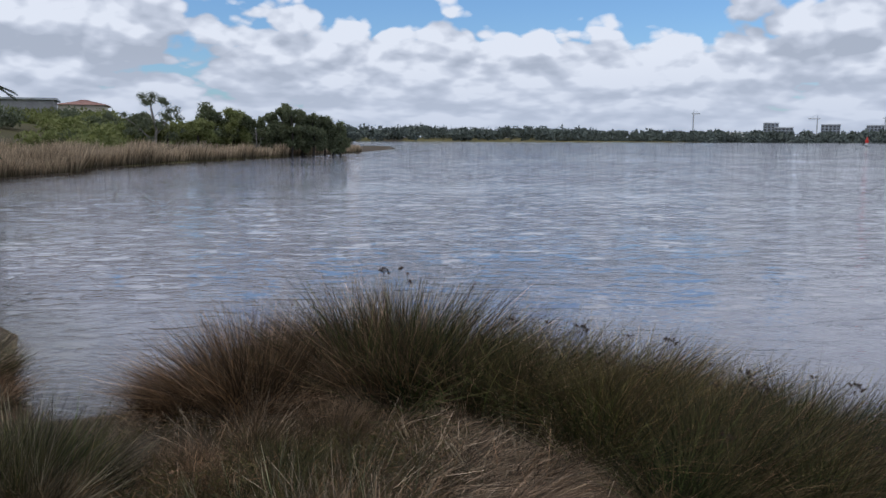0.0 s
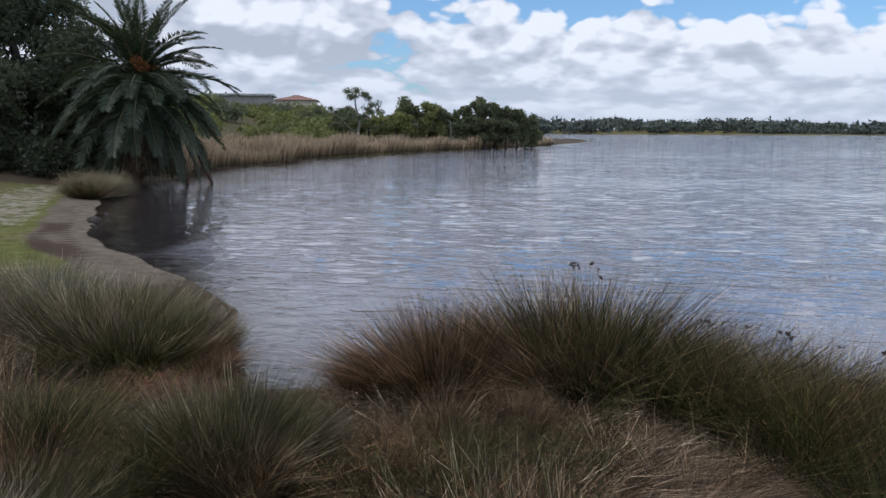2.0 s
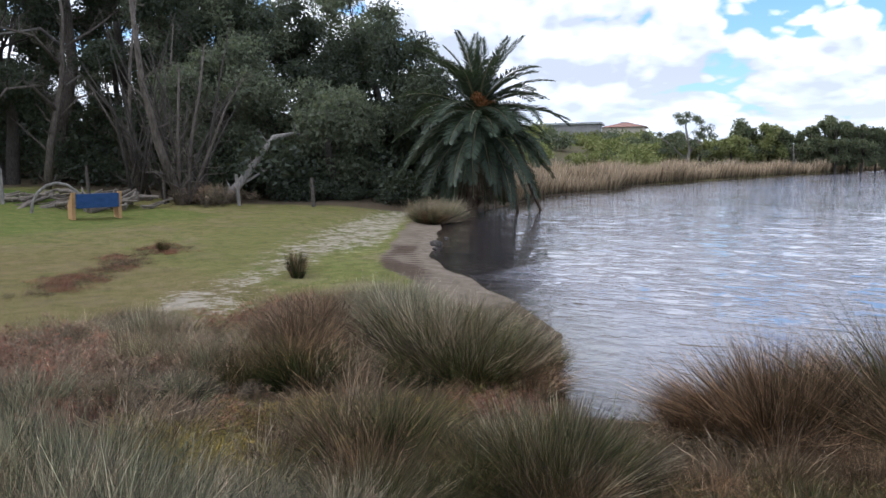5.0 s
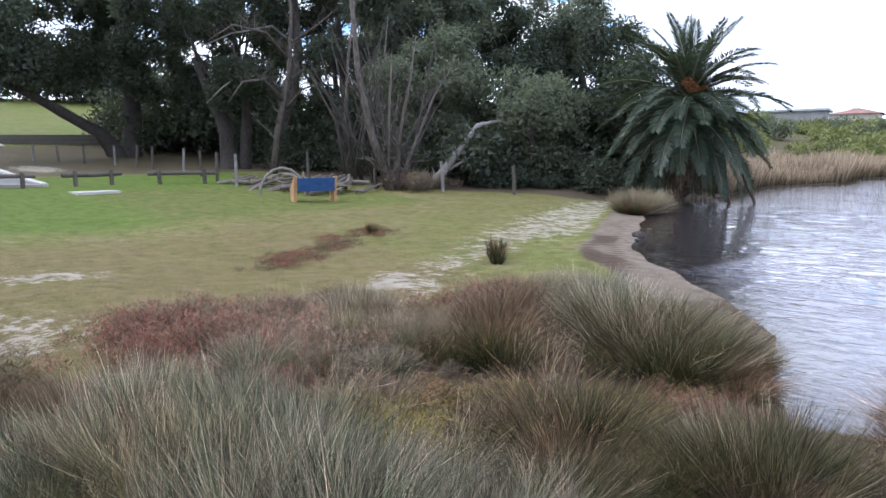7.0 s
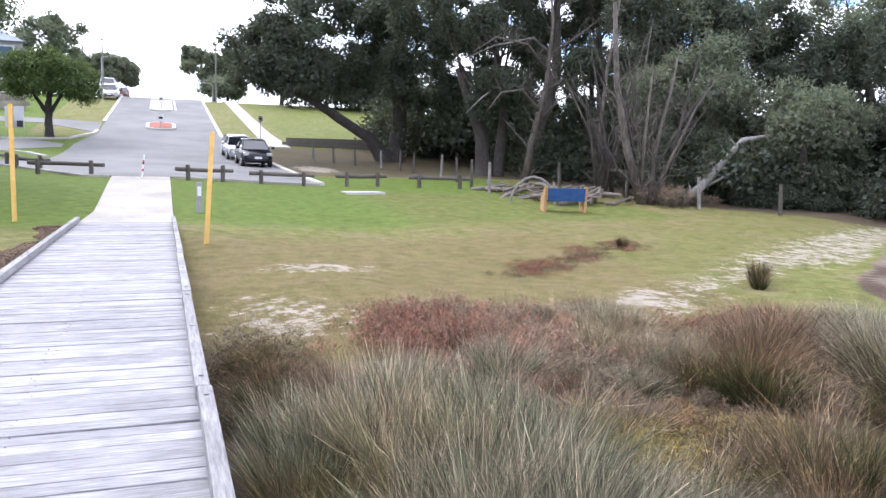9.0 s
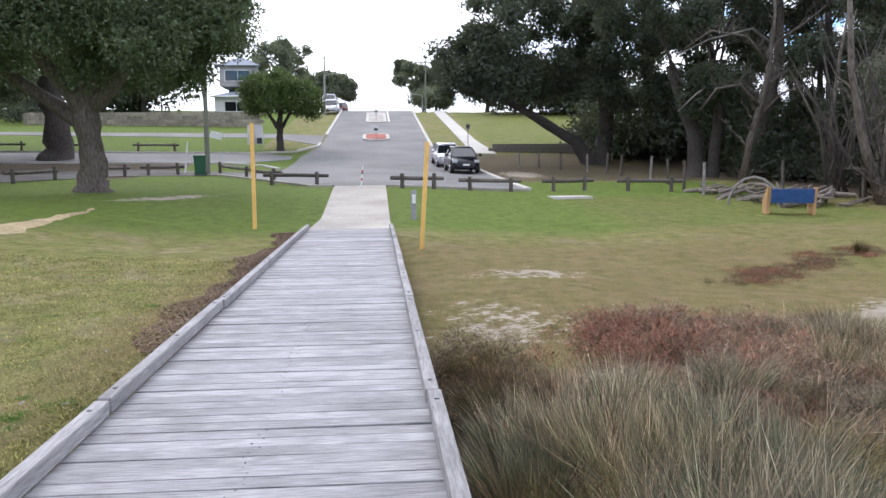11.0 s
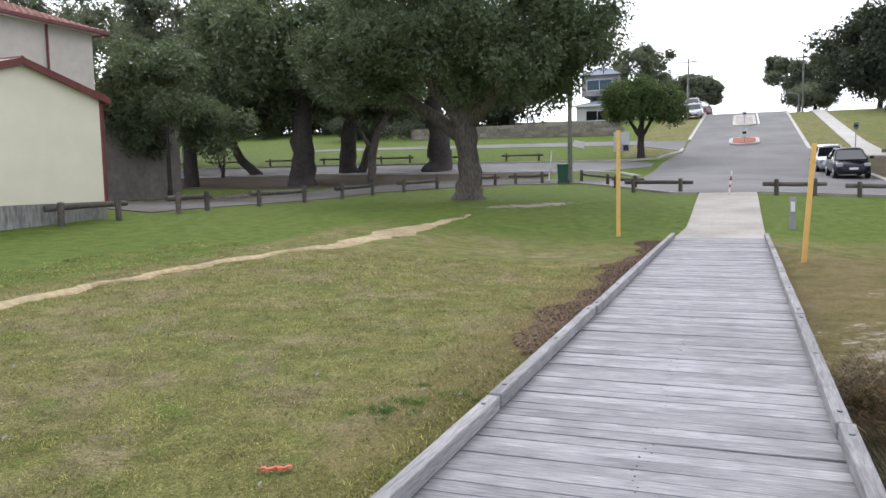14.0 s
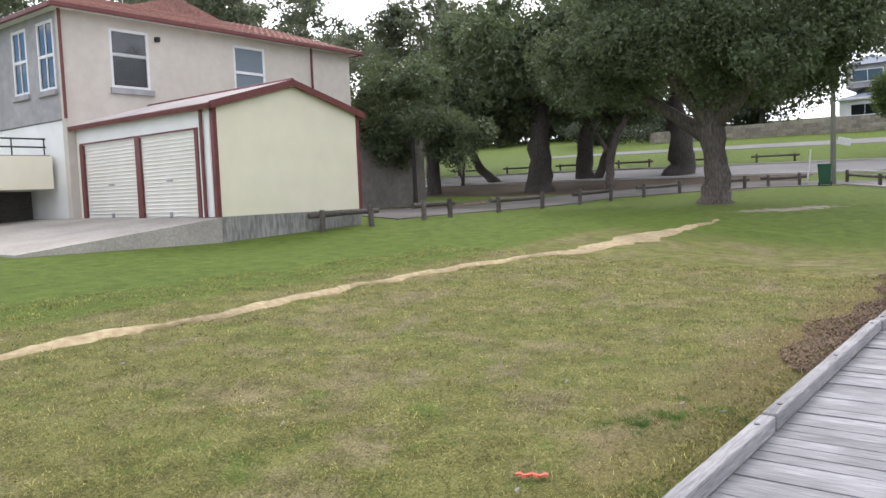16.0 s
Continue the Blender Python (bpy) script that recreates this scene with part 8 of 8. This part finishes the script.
def make_street_lamp(x, y, tall, reach, label):
    s = thing("street_lamp", label, "street lamp", at=(x, y, height(x, y)), group="street lamps")
    part("column", tube([(0, 0, -0.2), (0, 0, tall)], [0.09, 0.05], 8), GREY_METAL, s)
    part("arm", tube([(0, 0, tall), (0, reach * 0.6, tall + 0.18), (0, reach, tall + 0.2)], 0.035, 6), GREY_METAL, s)
    part("lantern", box((-0.1, reach - 0.1, tall + 0.14), (0.1, reach + 0.45, tall + 0.26), 0.03), GREY_METAL, s)


make_street_lamp(-93.0, -6.2, 4.6, 1.4, "slim street lamp on the hill")
make_street_lamp(-108.0, 6.2, 2.6, -1.2, "short lamp post on the hill")


def make_bench():
    x, y = -23.1, 12.6
    b = thing("bench", "park bench with blue back and varnished timber ends", "bench", at=(x, y, height(x, y)), turn=75)
    # local x along the bench, local -y toward the camera (its back)
    for s in (-0.68, 0.68):
        part("end_frame", loft([[(s - 0.05, -0.12, 0), (s + 0.05, -0.12, 0), (s + 0.05, 0.42, 0), (s - 0.05, 0.42, 0)], [(s - 0.05, -0.16, 0.45), (s + 0.05, -0.16, 0.45), (s + 0.05, 0.45, 0.45), (s - 0.05, 0.45, 0.45)], [(s - 0.05, -0.27, 0.86), (s + 0.05, -0.27, 0.86), (s + 0.05, -0.15, 0.86), (s - 0.05, -0.15, 0.86)]]), ORANGE_TIMBER, b, "varnished timber end")
    part("backrest", box((-0.63, -0.24, 0.40), (0.63, -0.19, 0.84), 0.01, None, Matrix.Rotation(radians(6), 4, "X")), BLUE, b, "blue painted back panel")
    for i in range(3):
        part("seat_slat", box((-0.63, -0.1 + i * 0.17, 0.42), (0.63, 0.04 + i * 0.17, 0.46), 0.008), ORANGE_TIMBER, b)


make_bench()


def make_striped_bollard():
    x, y = -31.2, -0.9
    b = thing("striped_bollard", "thin red and white striped bollard at the path's end", "bollard", at=(x, y, height(x, y) + 0.04), turn=0)
    m = Matrix.Rotation(radians(-6), 4, "X")
    for low, high, paint in ((0.0, 0.26, WHITE), (0.26, 0.36, RED_PAINT), (0.36, 0.52, WHITE), (0.52, 0.60, BLACK), (0.60, 0.68, RED_PAINT), (0.68, 0.9, WHITE)):
        part("band", tube([m @ Vector((0, 0, low)), m @ Vector((0, 0, high))], 0.03, 10), paint, b)
    part("foot", box((-0.12, -0.2, 0), (0.12, 0.2, 0.02), 0.004), PALE_CONCRETE, b)


make_striped_bollard()
x, y = -21.4, 0.74
p = thing("marker_post", "short grey timber marker post on the lawn", "post", at=(x, y, height(x, y)))
part("post", box((-0.075, -0.075, -0.3), (0.075, 0.075, 0.82), 0.012), KERB_TIMBER, p)
part("plate", box((0.077, -0.05, 0.45), (0.083, 0.05, 0.7)), WHITE, p)
x, y = -44.0, -10.8
thing("white_stake", "leaning white stake beside the lane", "post", at=pose(x, y, height(x, y), -6, 0, 0), shape=tube([(0, 0, -0.2), (0, 0, 1.75)], 0.04, 8), material=WHITE)
x, y = -29.3, 7.15
thing("concrete_slab", "flat pale concrete slab in the lawn", "slab", at=(x, y, height(x, y)), turn=5, shape=box((-0.5, -0.75, -0.1), (0.5, 0.75, 0.06), 0.01), material=PALE_CONCRETE)


def make_block_wall(name, label, a, b, courses, bw, bh, thick, material, cap=None):
    """A wall of separate blocks along a line on the slope."""
    rng = random.Random(int(abs(a[0] * 10)))
    a, b = Vector((*a, 0)), Vector((*b, 0))
    length = (b - a).length
    turn = math.degrees(math.atan2(b.y - a.y, b.x - a.x))
    z = min(height(a.x, a.y), height(b.x, b.y))
    w = thing(name, label, "wall", at=(a.x, a.y, z), turn=turn, kind="structure")
    part("core", box((0, -thick * 0.35, -0.6), (length, thick * 0.35, courses * bh - 0.03)), material, w)
    shapes = [bm_mesh("block", box((0.008, -thick / 2, 0.008), (bw - 0.008, thick / 2, bh - 0.008), 0.015), material) for _ in range(2)]
    for c in range(courses):
        x = -(bw / 2 if c % 2 else 0)
        while x + bw < length + bw * 0.4:
            part("block", rng.choice(shapes), None, w, at=pose(x, rng.uniform(-0.015, 0.015), c * bh))
            x += bw
    if cap:
        part("cap", box((0, -thick * 0.6, courses * bh), (length, thick * 0.6, courses * bh + 0.1), 0.01), cap, w)


make_block_wall("retaining_wall", "rough limestone block retaining wall below the houses", (-78.0, -11.5), (-78.6, -34.0), 4, 0.75, 0.36, 0.3, ROLLER_GREY)
make_block_wall("boundary_wall", "dark block boundary wall beside the footpath", (-58.6, 8.5), (-56.5, 20.5), 3, 0.6, 0.3, 0.25, DARK_RENDER)


def make_post_fence():
    rng = random.Random(23)
    for i, (x, y, h) in enumerate(((-50.0, 9.0, 1.1), (-49.5, 10.2, 1.1), (-47.8, 11.2, 1.1), (-46.0, 12.4, 1.1), (-44.0, 13.0, 1.2), (-42.0, 13.2, 1.2), (-39.0, 13.8, 1.2), (-35.5, 13.4, 1.2), (-31.6, 12.6, 1.25), (-29.6, 12.6, 1.3), (-30.6, 16.4, 1.3), (-26.6, 17.3, 1.2), (-24.0, 18.8, 1.2), (-21.6, 20.4, 1.1))):
        thing("fence_post", "weathered upright timber fence post", "post", at=pose(x, y, height(x, y), rng.uniform(-4, 4), rng.uniform(-3, 3), 0), group="old fence posts by the wood",
              shape=tube([(0, 0, -0.3), (0, 0, h * 0.5), (0, 0, h)], [0.075, 0.07, 0.06], 8), material=FENCE_TIMBER if i % 3 else PALE_BARK)
    # log pile and brushwood
    for i in range(64):
        x, y = rng.uniform(-31.0, -25.0), 0
        y = 12.7 + (x + 31) * 0.22 + rng.uniform(0.0, 2.2)
        z = height(x, y) + rng.uniform(0.03, 0.55) * rng.random()
        length, r = rng.uniform(0.9, 2.6), rng.uniform(0.025, 0.10)
        a = rng.uniform(0, math.pi)
        way = Vector((math.cos(a), math.sin(a), rng.uniform(-0.12, 0.35)))
        pts = bent(Vector((0, 0, 0)) - way * length / 2, way * length / 2, rng, 3, 0.05)
        thing("log", "grey-brown cut log in a brush pile", "log", at=(x, y, z + r), group="brush pile by the wood", shape=tube(pts, [r, r * 0.95, r * 0.85, r * 0.6], 8), material=DEAD_LITTER)
    # bent branch that arches beside the bench
    x, y = -26.1, 12.9
    pts = [(0.75 * math.cos(a) * 0.9, 0.5 * math.cos(a), 1.05 * math.sin(a)) for a in np.linspace(0, math.pi, 9)]
    thing("bent_branch", "pale branch bent into an arch by the brush pile", "branch", at=(x, y, height(x, y) - 0.05), turn=35, shape=tube(pts, 0.05, 7), material=PALE_BARK)


make_post_fence()


# ---- small things on the lawn and beach ----
def make_sand_edge():
    """Worn sandy edge that steps across the lawn."""
    rng = random.Random(41)
    line = [(-2.5, -8.35), (-5.6, -8.6), (-7.4, -8.8), (-9.8, -9.0), (-12.3, -8.95), (-14.3, -8.3), (-17.2, -8.3), (-19.5, -8.1), (-22.0, -8.0)]
    pts = []
    for (ax, ay), (bx, by) in zip(line, line[1:]):
        for i in range(30):
            pts.append((ax + (bx - ax) * i / 30, ay + (by - ay) * i / 30))
    bm = bmesh.new()
    rings, n = [], len(pts)
    for i, (x, y) in enumerate(pts):
        k = i / n
        wide = 0.52 * (0.22 + 0.34 * noise.noise((x * 0.9, 3.1, 0)) + 0.2 * noise.noise((x * 4.0, 7.7, 0)) + (0.85 + 0.9 * noise.noise((x * 1.7, 5.1, 0))) * max(0.0, 1 - abs(k - 0.74) / 0.18)) * (1 if k < 0.9 else (1 - k) * 10)
        wide = max(0.025, wide + rng.uniform(-0.025, 0.025))
        y += 0.14 * noise.noise((x * 1.1, 0.3, 0)) + 0.07 * noise.noise((x * 5.0, 1.3, 0))
        rings.append([bm.verts.new((x, y + wide, height(x, y + wide) - 0.03)), bm.verts.new((x, y + wide * 0.6, height(x, y + wide * 0.6) + 0.02)), bm.verts.new((x, y - wide * 0.3, height(x, y - wide * 0.3) + 0.05)), bm.verts.new((x, y - wide, height(x, y - wide) - 0.03))])
    for a, b in zip(rings, rings[1:]):
        for i in range(3):
            bm.faces.new((a[i], a[i + 1], b[i + 1], b[i]))
    thing("sand_edge", "worn sandy edge crossing the lawn", "sand", shape=bm, material=SAND, kind="structure", smooth=True)


SAND = surface("loose_pale_sand", (0.34, 0.25, 0.13), (0.60, 0.49, 0.30), 9.0, 0.95, 0.6, stain=0.45, stain_scale=0.55)
make_sand_edge()
x, y = -3.42, -2.87
strip = [[(-0.085 + 0.02 * i, 0.012 * math.sin(i * 1.9) - 0.013 - 0.004 * (i % 3), 0.004 * (i % 2)), (-0.085 + 0.02 * i, 0.012 * math.sin(i * 1.9) + 0.013, 0.004 * (i % 2)), (-0.085 + 0.02 * i, 0.012 * math.sin(i * 1.9) + 0.010, 0.010 + 0.004 * (i % 2)), (-0.085 + 0.02 * i, 0.012 * math.sin(i * 1.9) - 0.012, 0.012)] for i in range(9)]
thing("plastic_scrap", "torn orange plastic scrap on the grass", "litter", at=(x, y, height(x, y) + 0.02), turn=118, shape=loft([[(px * 1.1, py * 1.3, pz) for px, py, pz in ring] for ring in strip]), material=surface("orange_plastic", (0.50, 0.085, 0.035), (0.60, 0.13, 0.06), 20.0, 0.4, 0.05))
rng = random.Random(77)
for i in range(40):
    x, y = rng.uniform(-14, -2.2), rng.uniform(-8, -2.4)
    thing("dry_leaf", "pale dry fallen leaf on the lawn", "leaf", at=pose(x, y, height(x, y) + 0.025, rng.uniform(-20, 20), rng.uniform(-20, 20), rng.uniform(0, 360)), group="fallen leaves", material=PALE_BARK,
          shape=loft([[(-0.03, -0.002, 0), (-0.03, 0.002, 0), (-0.03, 0.002, 0.002), (-0.03, -0.002, 0.002)], [(0, -0.013, 0.002), (0, 0.013, 0.002), (0, 0.013, 0.005), (0, -0.013, 0.005)], [(0.032, -0.002, 0), (0.032, 0.002, 0), (0.032, 0.002, 0.002), (0.032, -0.002, 0.002)]]))
for x, y, s in ((-11.7, 15.3, 0.16), (-11.2, 14.6, 0.07), (-12.6, 16.9, 0.08)):
    bm = bmesh.new()
    bmesh.ops.create_icosphere(bm, subdivisions=2, radius=s)
    for v in bm.verts:
        v.co *= 1 + 0.25 * noise.noise(v.co * 9)
        v.co.z *= 0.65
    thing("rock", "dark wet rock on the beach", "rock", at=(x, y, height(x, y) + s * 0.3), shape=bm, material=DARK_BARK, smooth=True, group="rocks on the beach")
